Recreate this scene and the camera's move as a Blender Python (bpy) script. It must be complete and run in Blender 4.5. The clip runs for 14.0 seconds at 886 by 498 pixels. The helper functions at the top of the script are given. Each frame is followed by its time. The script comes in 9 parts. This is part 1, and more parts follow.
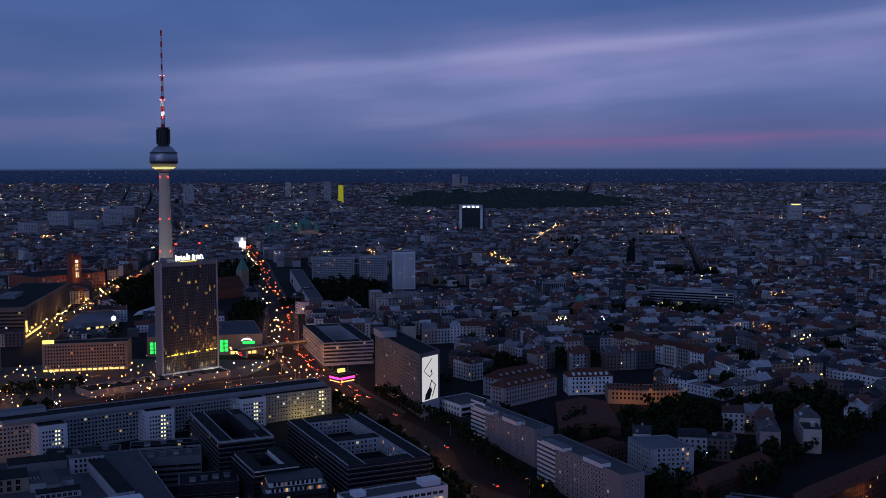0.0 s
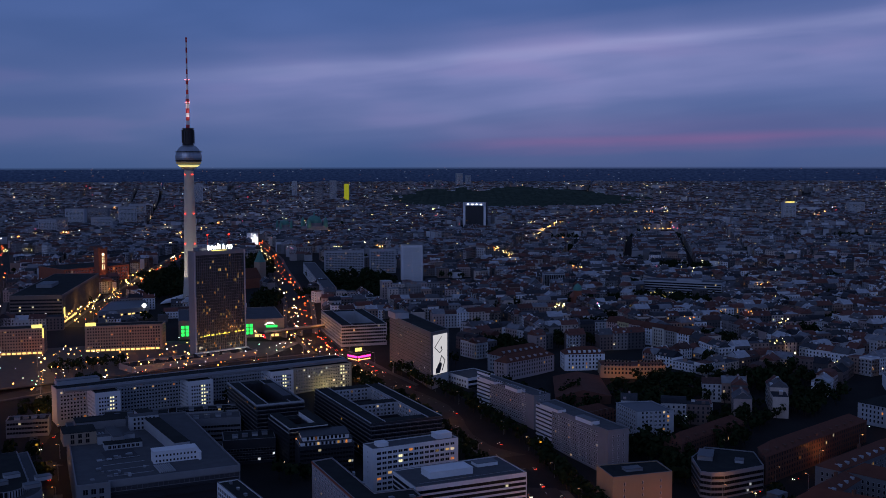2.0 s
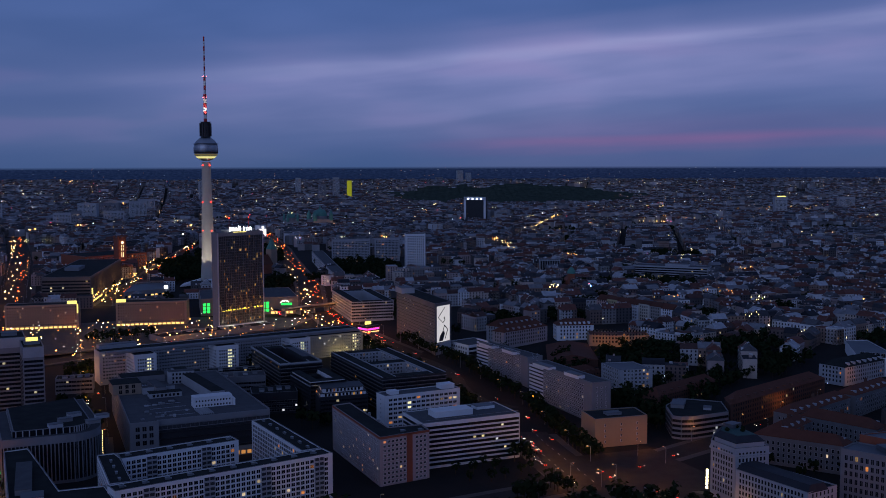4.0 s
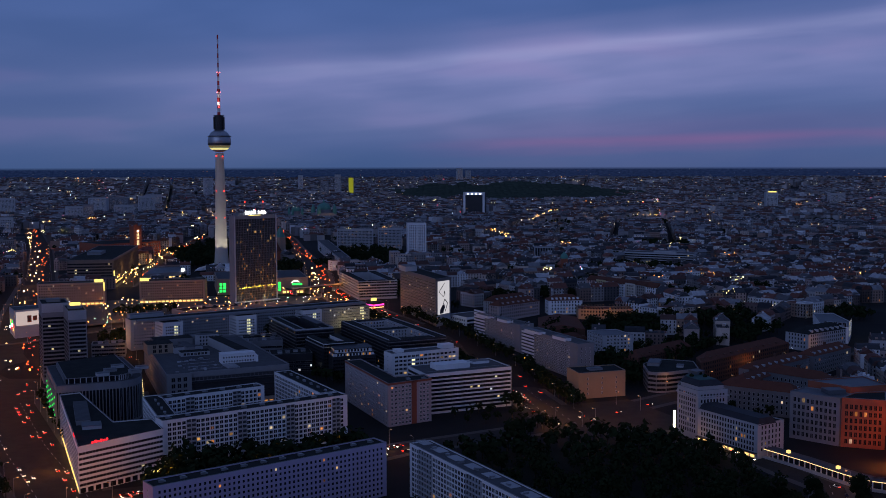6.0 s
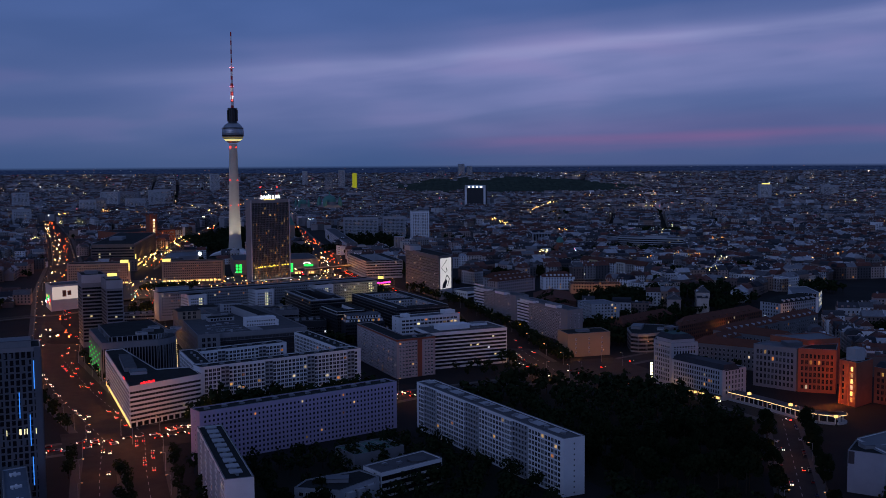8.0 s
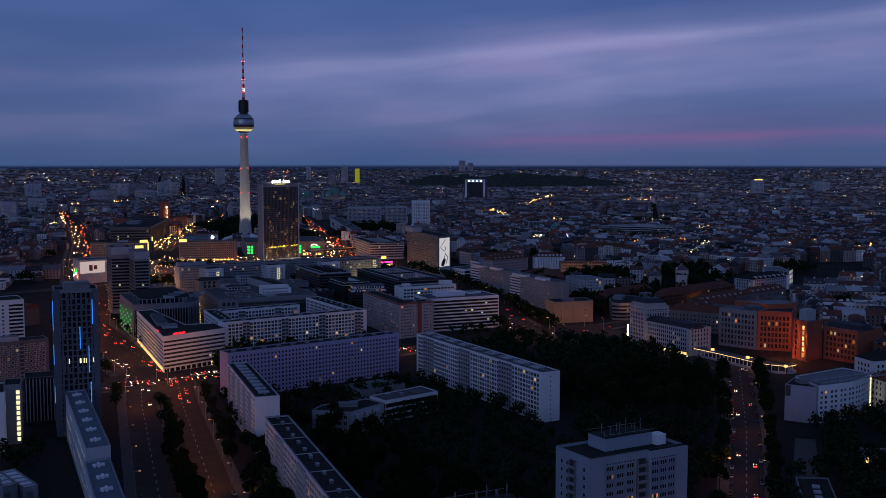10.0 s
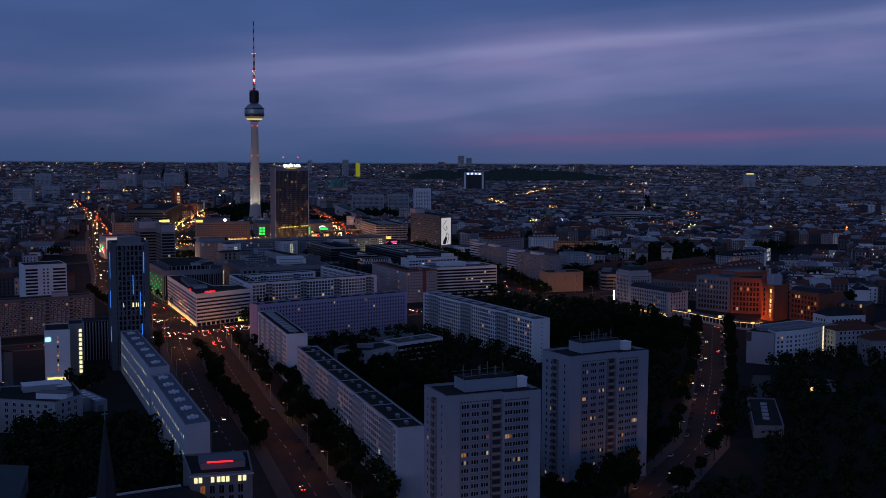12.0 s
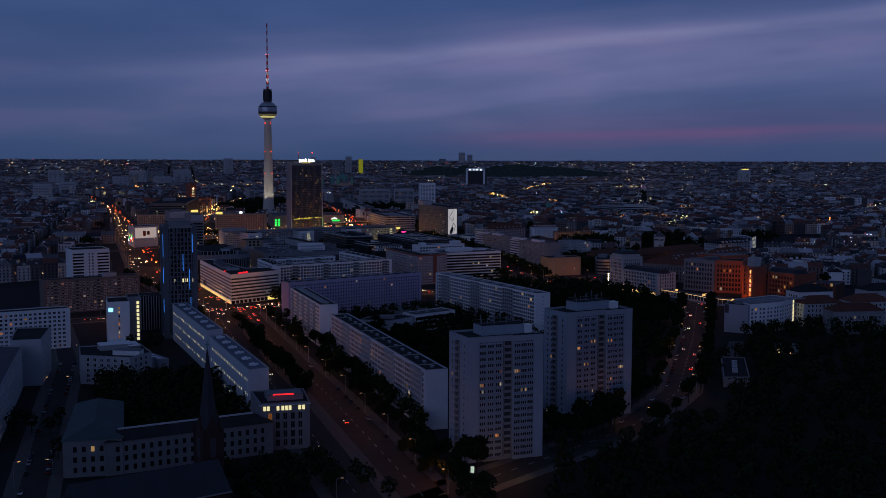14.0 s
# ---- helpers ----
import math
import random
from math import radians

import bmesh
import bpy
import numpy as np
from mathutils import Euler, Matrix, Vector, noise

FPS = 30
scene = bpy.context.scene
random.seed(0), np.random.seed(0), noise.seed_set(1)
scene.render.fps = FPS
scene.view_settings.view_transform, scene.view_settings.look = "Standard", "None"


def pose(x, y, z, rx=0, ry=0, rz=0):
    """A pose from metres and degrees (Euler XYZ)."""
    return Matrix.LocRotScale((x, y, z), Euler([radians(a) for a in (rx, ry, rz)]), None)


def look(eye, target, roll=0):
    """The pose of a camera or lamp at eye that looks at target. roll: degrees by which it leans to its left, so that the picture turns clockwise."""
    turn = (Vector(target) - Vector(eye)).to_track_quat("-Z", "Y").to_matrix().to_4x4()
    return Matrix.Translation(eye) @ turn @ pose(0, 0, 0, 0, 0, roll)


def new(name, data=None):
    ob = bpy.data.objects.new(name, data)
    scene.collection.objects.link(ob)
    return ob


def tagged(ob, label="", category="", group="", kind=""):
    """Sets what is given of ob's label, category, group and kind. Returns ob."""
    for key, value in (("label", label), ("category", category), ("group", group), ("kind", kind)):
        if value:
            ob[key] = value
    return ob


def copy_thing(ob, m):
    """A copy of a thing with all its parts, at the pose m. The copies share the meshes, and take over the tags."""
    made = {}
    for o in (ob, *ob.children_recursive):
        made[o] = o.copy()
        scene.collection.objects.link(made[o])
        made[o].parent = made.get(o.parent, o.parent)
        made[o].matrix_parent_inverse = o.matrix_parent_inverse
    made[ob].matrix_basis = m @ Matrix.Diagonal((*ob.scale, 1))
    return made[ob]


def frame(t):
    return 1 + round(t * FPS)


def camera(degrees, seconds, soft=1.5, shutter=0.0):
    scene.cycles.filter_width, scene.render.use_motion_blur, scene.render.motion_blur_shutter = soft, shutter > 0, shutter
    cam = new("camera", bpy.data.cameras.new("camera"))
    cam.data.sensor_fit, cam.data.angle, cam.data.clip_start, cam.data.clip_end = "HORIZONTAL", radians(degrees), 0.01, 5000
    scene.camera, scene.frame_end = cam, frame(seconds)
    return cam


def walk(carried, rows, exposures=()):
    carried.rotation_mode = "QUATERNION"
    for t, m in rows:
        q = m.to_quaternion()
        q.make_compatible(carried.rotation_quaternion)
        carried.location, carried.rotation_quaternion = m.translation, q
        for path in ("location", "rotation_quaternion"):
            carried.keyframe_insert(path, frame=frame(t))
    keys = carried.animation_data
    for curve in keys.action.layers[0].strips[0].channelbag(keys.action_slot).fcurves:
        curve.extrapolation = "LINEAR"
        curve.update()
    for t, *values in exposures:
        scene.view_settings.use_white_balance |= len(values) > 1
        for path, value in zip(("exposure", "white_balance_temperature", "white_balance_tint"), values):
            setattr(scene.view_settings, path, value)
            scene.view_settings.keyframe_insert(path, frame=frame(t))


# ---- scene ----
cam = camera(44.83, 14.0, 0.6)
EXPOSURES = [(0.0, 0.0), (8.0, -0.05), (10.5, -0.15), (12.0, -0.33), (14.0, -0.65)]
PATH = [
    (0.0, 0.00, 0.00, 154.33, 85.344, 0.076, -27.825),
    (0.5, -9.15, -14.84, 154.52, 85.333, 0.078, -27.778),
    (1.0, -18.21, -29.73, 154.59, 85.321, 0.070, -27.742),
    (1.5, -27.20, -44.79, 154.28, 85.323, 0.083, -27.717),
    (2.0, -36.25, -59.96, 153.35, 85.310, 0.089, -27.698),
    (2.5, -45.20, -75.25, 151.73, 85.281, 0.110, -27.683),
    (3.0, -53.77, -90.57, 149.56, 85.272, 0.155, -27.676),
    (5.5, -93.99, -166.24, 137.06, 85.327, 0.097, -27.673),
    (6.0, -102.05, -181.17, 134.58, 85.320, 0.105, -27.677),
    (6.5, -110.12, -195.97, 131.98, 85.298, 0.095, -27.669),
    (7.0, -118.02, -210.54, 129.54, 85.261, 0.242, -27.652),
    (7.5, -125.83, -225.56, 127.09, 85.238, 0.281, -27.614),
    (8.0, -133.39, -240.94, 124.50, 85.231, 0.333, -27.578),
    (10.5, -171.11, -317.66, 110.33, 85.192, -0.108, -27.478),
    (11.0, -179.47, -332.37, 106.98, 85.190, -0.210, -27.506),
    (11.5, -188.52, -346.66, 103.88, 85.147, -0.309, -27.538),
    (12.0, -197.78, -361.13, 101.35, 85.089, -0.297, -27.574),
    (12.5, -207.26, -375.68, 99.89, 85.051, -0.384, -27.593),
    (13.0, -216.84, -390.34, 99.23, 85.017, -0.333, -27.592),
    (13.5, -226.42, -404.83, 98.95, 84.984, -0.267, -27.592),
    (14.0, -236.01, -418.97, 98.90, 84.949, -0.205, -27.601),
]
walk(cam, [(t, pose(x, y, z, rx, ry, rz)) for t, x, y, z, rx, ry, rz in PATH], EXPOSURES)


# ---- world: dusk sky, its clouds, and the dark land past the horizon ----
FWD, RIGHT = Vector((0.468, 0.884, 0.0)), Vector((0.884, -0.468, 0.0))


class Nodes:
    """A thin wrapper that builds node trees in few words."""

    def __init__(self, tree):
        self.tree = tree

    def add(self, kind, **values):
        n = self.tree.nodes.new(kind)
        for key, value in values.items():
            if key in n.inputs:
                n.inputs[key].default_value = value
        return n

    def link(self, a, b):
        self.tree.links.new(a, b)

    def math(self, op, a, b=None, c=None, clamp=False):
        n = self.tree.nodes.new("ShaderNodeMath")
        n.operation, n.use_clamp = op, clamp
        for i, v in enumerate((a, b, c)):
            if v is None:
                continue
            if isinstance(v, (int, float)):
                n.inputs[i].default_value = v
            else:
                self.link(v, n.inputs[i])
        return n.outputs[0]

    def dot(self, vec, const):
        n = self.tree.nodes.new("ShaderNodeVectorMath")
        n.operation = "DOT_PRODUCT"
        self.link(vec, n.inputs[0])
        n.inputs[1].default_value = const
        return n.outputs["Value"]

    def ramp(self, fac, stops, mode="EASE"):
        n = self.tree.nodes.new("ShaderNodeValToRGB")
        n.color_ramp.interpolation = mode
        while len(n.color_ramp.elements) < len(stops):
            n.color_ramp.elements.new(0.5)
        for e, (p, c) in zip(n.color_ramp.elements, stops):
            e.position, e.color = p, (*c, 1) if len(c) == 3 else c
        self.link(fac, n.inputs[0])
        return n.outputs[0]

    def mix(self, fac, a, b, mode="MIX"):
        n = self.tree.nodes.new("ShaderNodeMix")
        n.data_type, n.blend_type = "RGBA", mode
        for socket, v in ((n.inputs[0], fac), (n.inputs[6], a), (n.inputs[7], b)):
            if isinstance(v, (int, float)):
                socket.default_value = v
            elif isinstance(v, tuple):
                socket.default_value = (*v, 1)
            else:
                self.link(v, socket)
        return n.outputs[2]

    def noise(self, vec, scale, detail=4, rough=0.55, warp=0.0):
        n = self.tree.nodes.new("ShaderNodeTexNoise")
        n.inputs["Scale"].default_value, n.inputs["Detail"].default_value = scale, detail
        n.inputs["Roughness"].default_value, n.inputs["Distortion"].default_value = rough, warp
        self.link(vec, n.inputs["Vector"])
        return n.outputs["Fac"]

    def xyz(self, x, y, z=0.0):
        n = self.tree.nodes.new("ShaderNodeCombineXYZ")
        for i, v in enumerate((x, y, z)):
            if isinstance(v, (int, float)):
                n.inputs[i].default_value = v
            else:
                self.link(v, n.inputs[i])
        return n.outputs[0]


def make_world():
    w = bpy.data.worlds.new("dusk_sky")
    w.use_nodes = True
    w.node_tree.nodes.clear()
    N = Nodes(w.node_tree)
    way = N.add("ShaderNodeTexCoord").outputs["Generated"]
    u, ahead, v = N.dot(way, RIGHT), N.dot(way, FWD), N.dot(way, (0, 0, 1))
    # clear sky: deep blue overhead, greyer and mauve towards the horizon
    base = N.ramp(N.math("MULTIPLY_ADD", v, 2.0, 0.02), [
        (0.0, (0.052, 0.098, 0.235)), (0.08, (0.082, 0.130, 0.300)), (0.17, (0.098, 0.150, 0.360)),
        (0.32, (0.078, 0.140, 0.370)), (0.42, (0.072, 0.118, 0.305)), (0.60, (0.057, 0.088, 0.218)), (1.0, (0.050, 0.076, 0.182))])
    # soft stratus, drawn out along the horizon and rising to the right
    lift = N.math("SUBTRACT", v, N.math("MULTIPLY", u, 0.076))
    wide = N.noise(N.xyz(N.math("MULTIPLY", u, 3.2), N.math("MULTIPLY", lift, 15.0)), 1.0, 3, 0.5, 0.25)
    fine = N.noise(N.xyz(N.math("MULTIPLY", u, 5.0), N.math("MULTIPLY", lift, 42.0), 3.0), 1.0, 3, 0.5, 0.4)
    patch = N.noise(N.xyz(N.math("MULTIPLY", u, 5.5), N.math("MULTIPLY", v, 22.0), 9.0), 1.0, 2, 0.5, 0.2)
    dark = N.ramp(N.math("ADD", N.math("MULTIPLY", wide, 0.6), N.math("MULTIPLY", patch, 0.4)), [(0.38, (1, 1, 1)), (0.60, (0, 0, 0))])
    sky = N.mix(N.math("MULTIPLY", dark, 0.40), base, (0.040, 0.090, 0.255))
    # the pale sheet under a darker deck, brightest right of the middle
    edge = N.math("ADD", lift, N.math("MULTIPLY", N.math("SUBTRACT", fine, 0.5), 0.020))
    bank = N.ramp(N.math("MULTIPLY_ADD", edge, 7.6, 0.0), [
        (0.02, (0.06, 0.06, 0.06)), (0.24, (0.26, 0.26, 0.26)), (0.40, (0.62, 0.62, 0.62)), (0.58, (0.74, 0.74, 0.74)), (0.67, (1.0, 1.0, 1.0)), (0.71, (0.95, 0.95, 0.95)), (0.85, (0.30, 0.30, 0.30)), (0.99, (0.0, 0.0, 0.0))])
    side = N.ramp(N.math("MULTIPLY_ADD", u, 1.1, 0.5), [(0.05, (0.10, 0.10, 0.10)), (0.40, (0.60, 0.60, 0.60)), (0.64, (1, 1, 1)), (0.98, (0.62, 0.62, 0.62))])
    front = N.ramp(ahead, [(0.2, (0, 0, 0)), (0.7, (1, 1, 1))])
    pale = N.math("MULTIPLY", N.math("MULTIPLY", N.math("MULTIPLY", bank, side), front), N.math("MULTIPLY", N.math("MULTIPLY_ADD", fine, 1.0, 0.30), N.math("MULTIPLY_ADD", patch, 1.7, 0.24)), clamp=True)
    sky = N.mix(N.math("MULTIPLY", pale, 0.92, clamp=True), sky, (0.275, 0.285, 0.56))
    # its bright torn rim
    rim = N.math("MULTIPLY", N.ramp(N.math("MULTIPLY", edge, 7.6), [(0.62, (0, 0, 0)), (0.705, (1, 1, 1)), (0.77, (0, 0, 0))]), N.math("MULTIPLY", N.math("MULTIPLY", side, front), N.math("MULTIPLY_ADD", patch, 1.6, -0.35, clamp=True)))
    sky = N.mix(N.math("MULTIPLY", rim, 0.45, clamp=True), sky, (0.40, 0.43, 0.70))
    # a darker deck above the sheet's rim, and a duller left
    deck = N.math("MULTIPLY", N.ramp(N.math("MULTIPLY", edge, 6.0), [(0.56, (0, 0, 0)), (0.72, (1, 1, 1)), (0.95, (0.7, 0.7, 0.7))]), N.math("MULTIPLY", side, N.math("MULTIPLY_ADD", wide, 0.9, 0.25)))
    sky = N.mix(N.math("MULTIPLY", N.math("MULTIPLY", deck, front), 0.40), sky, (0.050, 0.088, 0.250))
    dull = N.math("MULTIPLY", N.ramp(N.math("MULTIPLY_ADD", u, 1.1, 0.5), [(0.02, (1, 1, 1)), (0.34, (0, 0, 0))]), N.math("MULTIPLY", front, 0.30))
    sky = N.mix(dull, sky, (0.050, 0.092, 0.235))
    # a faint mauve tinge in the thicker cloud
    tinge = N.math("MULTIPLY", N.math("MULTIPLY", N.ramp(patch, [(0.5, (0, 0, 0)), (0.7, (1, 1, 1))]), bank), front)
    sky = N.mix(N.math("MULTIPLY", tinge, 0.30), sky, (0.24, 0.19, 0.42))
    # afterglow low on the right
    low = N.ramp(N.math("MULTIPLY_ADD", N.math("ADD", N.math("SUBTRACT", v, N.math("MULTIPLY", u, 0.022)), N.math("MULTIPLY", N.math("SUBTRACT", fine, 0.5), 0.010)), 12.0, 0.0), [
        (0.00, (0.12, 0.12, 0.12)), (0.09, (0.45, 0.45, 0.45)), (0.185, (1, 1, 1)), (0.27, (0.35, 0.35, 0.35)), (0.55, (0, 0, 0))])
    right = N.ramp(N.math("MULTIPLY_ADD", u, 1.1, 0.5), [(0.42, (0, 0, 0)), (0.62, (0.9, 0.9, 0.9)), (0.78, (1, 1, 1)), (0.98, (0.6, 0.6, 0.6))])
    glow = N.math("MULTIPLY", N.math("MULTIPLY", low, right), N.math("MULTIPLY", front, N.math("MULTIPLY_ADD", fine, 1.1, 0.2)), clamp=True)
    sky = N.mix(N.math("MULTIPLY", glow, 0.62), sky, (0.26, 0.12, 0.29))
    # land beyond the last roofs
    speck = N.noise(N.xyz(N.math("MULTIPLY", u, 300.0), N.math("MULTIPLY", v, 1500.0)), 1.0, 5, 0.65)
    land = N.mix(N.ramp(speck, [(0.40, (0, 0, 0)), (0.62, (1, 1, 1))]), (0.003, 0.008, 0.034), (0.011, 0.021, 0.066))
    dots = N.tree.nodes.new("ShaderNodeTexVoronoi")
    dots.inputs["Scale"].default_value = 1.0
    N.link(N.xyz(N.math("MULTIPLY", u, 240.0), N.math("MULTIPLY", v, 800.0)), dots.inputs["Vector"])
    chance = N.math("GREATER_THAN", N.dot(dots.outputs["Color"], (0.6, 0.4, 0.0)), 0.68)
    small = N.math("LESS_THAN", dots.outputs["Distance"], 0.14)
    land = N.mix(N.math("MULTIPLY", chance, N.math("MULTIPLY", small, 0.5)), land, N.mix(N.dot(dots.outputs["Color"], (0, 0, 1)), (0.6, 0.25, 0.12), (0.45, 0.5, 0.7)))
    haze = N.ramp(N.math("MULTIPLY_ADD", v, 40.0, 0.87), [(0.0, (0, 0, 0)), (0.56, (0.06, 0.06, 0.06)), (0.66, (1, 1, 1))], "LINEAR")
    out = N.mix(haze, land, sky)
    bg = N.add("ShaderNodeBackground", Strength=1.0)
    N.link(out, bg.inputs["Color"])
    N.link(bg.outputs[0], N.add("ShaderNodeOutputWorld").inputs["Surface"])
    scene.world = w


make_world()
# the last daylight: a very wide, weak and cool source high behind the flight
sun = new("dusk_light", bpy.data.lights.new("dusk_light", "SUN"))
sun.data.energy, sun.data.angle, sun.data.color = 0.37, radians(50), (0.43, 0.55, 1.0)
sun.matrix_world = look((-1000, -560, 330), (100, 300, 0))


# ---- materials ----
def surface(name, colour, rough=0.85, metal=0.0, var=0.25, size=1.0, bump=0.15, rand=0.0, island=False, spec=0.3):
    """A weathered surface: broad stains and fine grain at real size, with some bump; rand: change from piece to piece."""
    m = bpy.data.materials.new(name)
    m.use_nodes = True
    m.node_tree.nodes.clear()
    N = Nodes(m.node_tree)
    at = N.add("ShaderNodeTexCoord").outputs["Object"]
    broad, grain = N.noise(at, 0.11 * size, 4, 0.6), N.noise(at, 2.3 * size, 3, 0.6)
    tone = N.math("ADD", N.math("MULTIPLY", N.math("SUBTRACT", broad, 0.5), 2.2 * var), N.math("MULTIPLY", N.math("SUBTRACT", grain, 0.5), 1.0 * var))
    if rand:
        if island:
            r = N.add("ShaderNodeNewGeometry").outputs["Random Per Island"]
        else:
            r = N.add("ShaderNodeObjectInfo").outputs["Random"]
        tone = N.math("ADD", tone, N.math("MULTIPLY", N.math("SUBTRACT", r, 0.5), rand))
    tone = N.math("ADD", tone, 1.0)
    scale = N.tree.nodes.new("ShaderNodeVectorMath")
    scale.operation = "SCALE"
    scale.inputs[0].default_value = colour
    N.link(tone, scale.inputs["Scale"])
    b = N.add("ShaderNodeBsdfPrincipled", Roughness=rough, Metallic=metal)
    b.inputs["Specular IOR Level"].default_value = spec
    N.link(scale.outputs[0], b.inputs["Base Color"])
    if bump:
        k = N.add("ShaderNodeBump", Strength=bump, Distance=0.05)
        N.link(grain, k.inputs["Height"])
        N.link(k.outputs[0], b.inputs["Normal"])
    N.link(b.outputs[0], N.add("ShaderNodeOutputMaterial").inputs[0])
    return m


def by_island(name, colours, rough=0.85, var=0.2, size=0.6):
    """One of several paints for each separate piece of a joined mesh, and for each object."""
    m = surface(name, (1, 1, 1), rough, 0, var, size, 0)
    N = Nodes(m.node_tree)
    scale = [n for n in m.node_tree.nodes if n.bl_idname == "ShaderNodeVectorMath"][0]
    geo, info = N.add("ShaderNodeNewGeometry"), N.add("ShaderNodeObjectInfo")
    r = N.math("FRACT", N.math("ADD", geo.outputs["Random Per Island"], info.outputs["Random"]))
    N.link(N.ramp(r, [(i / len(colours), c) for i, c in enumerate(colours)], "CONSTANT"), scale.inputs[0])
    return m


def glow(name, colour, strength, lights=True):
    m = bpy.data.materials.new(name)
    m.use_nodes = True
    m.node_tree.nodes.clear()
    N = Nodes(m.node_tree)
    e = N.add("ShaderNodeEmission", Strength=strength)
    e.inputs["Color"].default_value = (*colour, 1)
    N.link(e.outputs[0], N.add("ShaderNodeOutputMaterial").inputs[0])
    if not lights:
        m.cycles.emission_sampling = "NONE"
    return m


def window_light(name, colours, low, high):
    """Lit rooms: each pane its own brightness and tint, uneven within the pane as curtains make it."""
    m = bpy.data.materials.new(name)
    m.use_nodes = True
    m.node_tree.nodes.clear()
    N = Nodes(m.node_tree)
    geo, info = N.add("ShaderNodeNewGeometry"), N.add("ShaderNodeObjectInfo")
    r = N.math("FRACT", N.math("ADD", geo.outputs["Random Per Island"], N.math("MULTIPLY", info.outputs["Random"], 7.3)))
    at = N.add("ShaderNodeTexCoord").outputs["Object"]
    uneven = N.math("MULTIPLY_ADD", N.noise(at, 1.3, 2), 1.4, 0.2)
    e = N.add("ShaderNodeEmission")
    N.link(N.ramp(r, [(i / len(colours), c) for i, c in enumerate(colours)], "CONSTANT"), e.inputs["Color"])
    N.link(N.math("MULTIPLY", uneven, N.math("MULTIPLY_ADD", N.math("FRACT", N.math("MULTIPLY", r, 13.7)), high - low, low)), e.inputs["Strength"])
    N.link(e.outputs[0], N.add("ShaderNodeOutputMaterial").inputs[0])
    m.cycles.emission_sampling = "NONE"
    return m


def lamp_light(name, colours, high):
    """Many small lamps: few bright, most of them dim."""
    m = window_light(name, colours, 0.0, high)
    N = Nodes(m.node_tree)
    e = [n for n in m.node_tree.nodes if n.bl_idname == "ShaderNodeEmission"][0]
    r = N.math("FRACT", N.math("MULTIPLY", N.add("ShaderNodeNewGeometry").outputs["Random Per Island"], 17.3))
    N.link(N.math("MULTIPLY_ADD", N.math("POWER", r, 3.0), high, high * 0.05), e.inputs["Strength"])
    return m


def glazing(name, colour=(0.008, 0.010, 0.015), rough=0.35):
    m = surface(name, colour, rough, 0, 0.3, 0.5, 0, 0.5, spec=0.14)
    return m


WHITE = surface("white_render", (0.80, 0.80, 0.82), 0.9, var=0.13, size=1.2, rand=0.08)
TOWERPAINT = surface("blue_grey_render", (0.30, 0.345, 0.41), 0.9, var=0.16, size=1.2, rand=0.06)
TOWERPANEL = surface("blue_grey_panels", (0.22, 0.26, 0.32), 0.9, var=0.25, size=1.6, rand=0.06)
SLABPAINT = surface("slab_render", (0.55, 0.60, 0.68), 0.9, var=0.15, size=1.2)
PALE = surface("pale_concrete", (0.414, 0.423, 0.450), 0.9, var=0.18, rand=0.1)
GREY = surface("grey_concrete", (0.240, 0.240, 0.256), 0.9, var=0.2, rand=0.1)
LILAC = surface("lilac_render", (0.48, 0.40, 0.56), 0.9, var=0.12)
PINKISH = surface("rose_render", (0.44, 0.36, 0.36), 0.9, var=0.12)
COPING = surface("metal_coping", (0.22, 0.225, 0.24), 0.6, 0.3, var=0.2)
RUST = surface("rust_red_panel", (0.30, 0.085, 0.05), 0.8, var=0.15)
SAND = surface("sandstone", (0.34, 0.26, 0.20), 0.9, var=0.2)
OCHRE = surface("ochre_render", (0.36, 0.26, 0.17), 0.9, var=0.15)
BRICK = surface("red_brick", (0.30, 0.10, 0.06), 0.9, var=0.25, size=2)
DARKCLAD = surface("black_cladding", (0.035, 0.036, 0.042), 0.5, var=0.25)
BITUMEN = surface("bitumen_roof", (0.030, 0.033, 0.033), 0.95, var=0.5, size=1.5, spec=0.1)
GRAVEL = surface("gravel_roof", (0.094, 0.096, 0.105), 0.95, var=0.3, size=2)
ZINC = surface("zinc_roof", (0.132, 0.143, 0.160), 0.5, 0.4, var=0.25)
REDTILE = surface("red_tile_roof", (0.120, 0.045, 0.030), 0.9, var=0.3, size=2, rand=0.35)
SLATE = surface("slate_roof", (0.033, 0.036, 0.045), 0.7, var=0.3, size=2)
COPPER = surface("green_copper", (0.10, 0.27, 0.22), 0.7, var=0.3)
ASPHALT = surface("asphalt", (0.045, 0.042, 0.039), 0.85, var=0.35, size=1.5, bump=0.3, spec=0.1)
PAVING = surface("pavement_slabs", (0.088, 0.083, 0.077), 0.9, var=0.25, size=2)
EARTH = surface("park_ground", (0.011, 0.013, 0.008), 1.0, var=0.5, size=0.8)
# darkened so that the colour holds the shade in gaps between houses
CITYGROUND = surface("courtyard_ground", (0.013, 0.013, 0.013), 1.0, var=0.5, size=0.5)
PAINT = surface("road_paint", (0.38, 0.38, 0.37), 0.8, var=0.3)
METAL = surface("galvanised_metal", (0.35, 0.36, 0.38), 0.45, 0.7, var=0.2)
DARKMETAL = surface("dark_metal", (0.06, 0.06, 0.065), 0.5, 0.5, var=0.2)
BARK = surface("bark", (0.05, 0.038, 0.028), 0.95, var=0.3, size=3)
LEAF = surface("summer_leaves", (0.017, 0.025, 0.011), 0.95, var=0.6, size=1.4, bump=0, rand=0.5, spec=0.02)
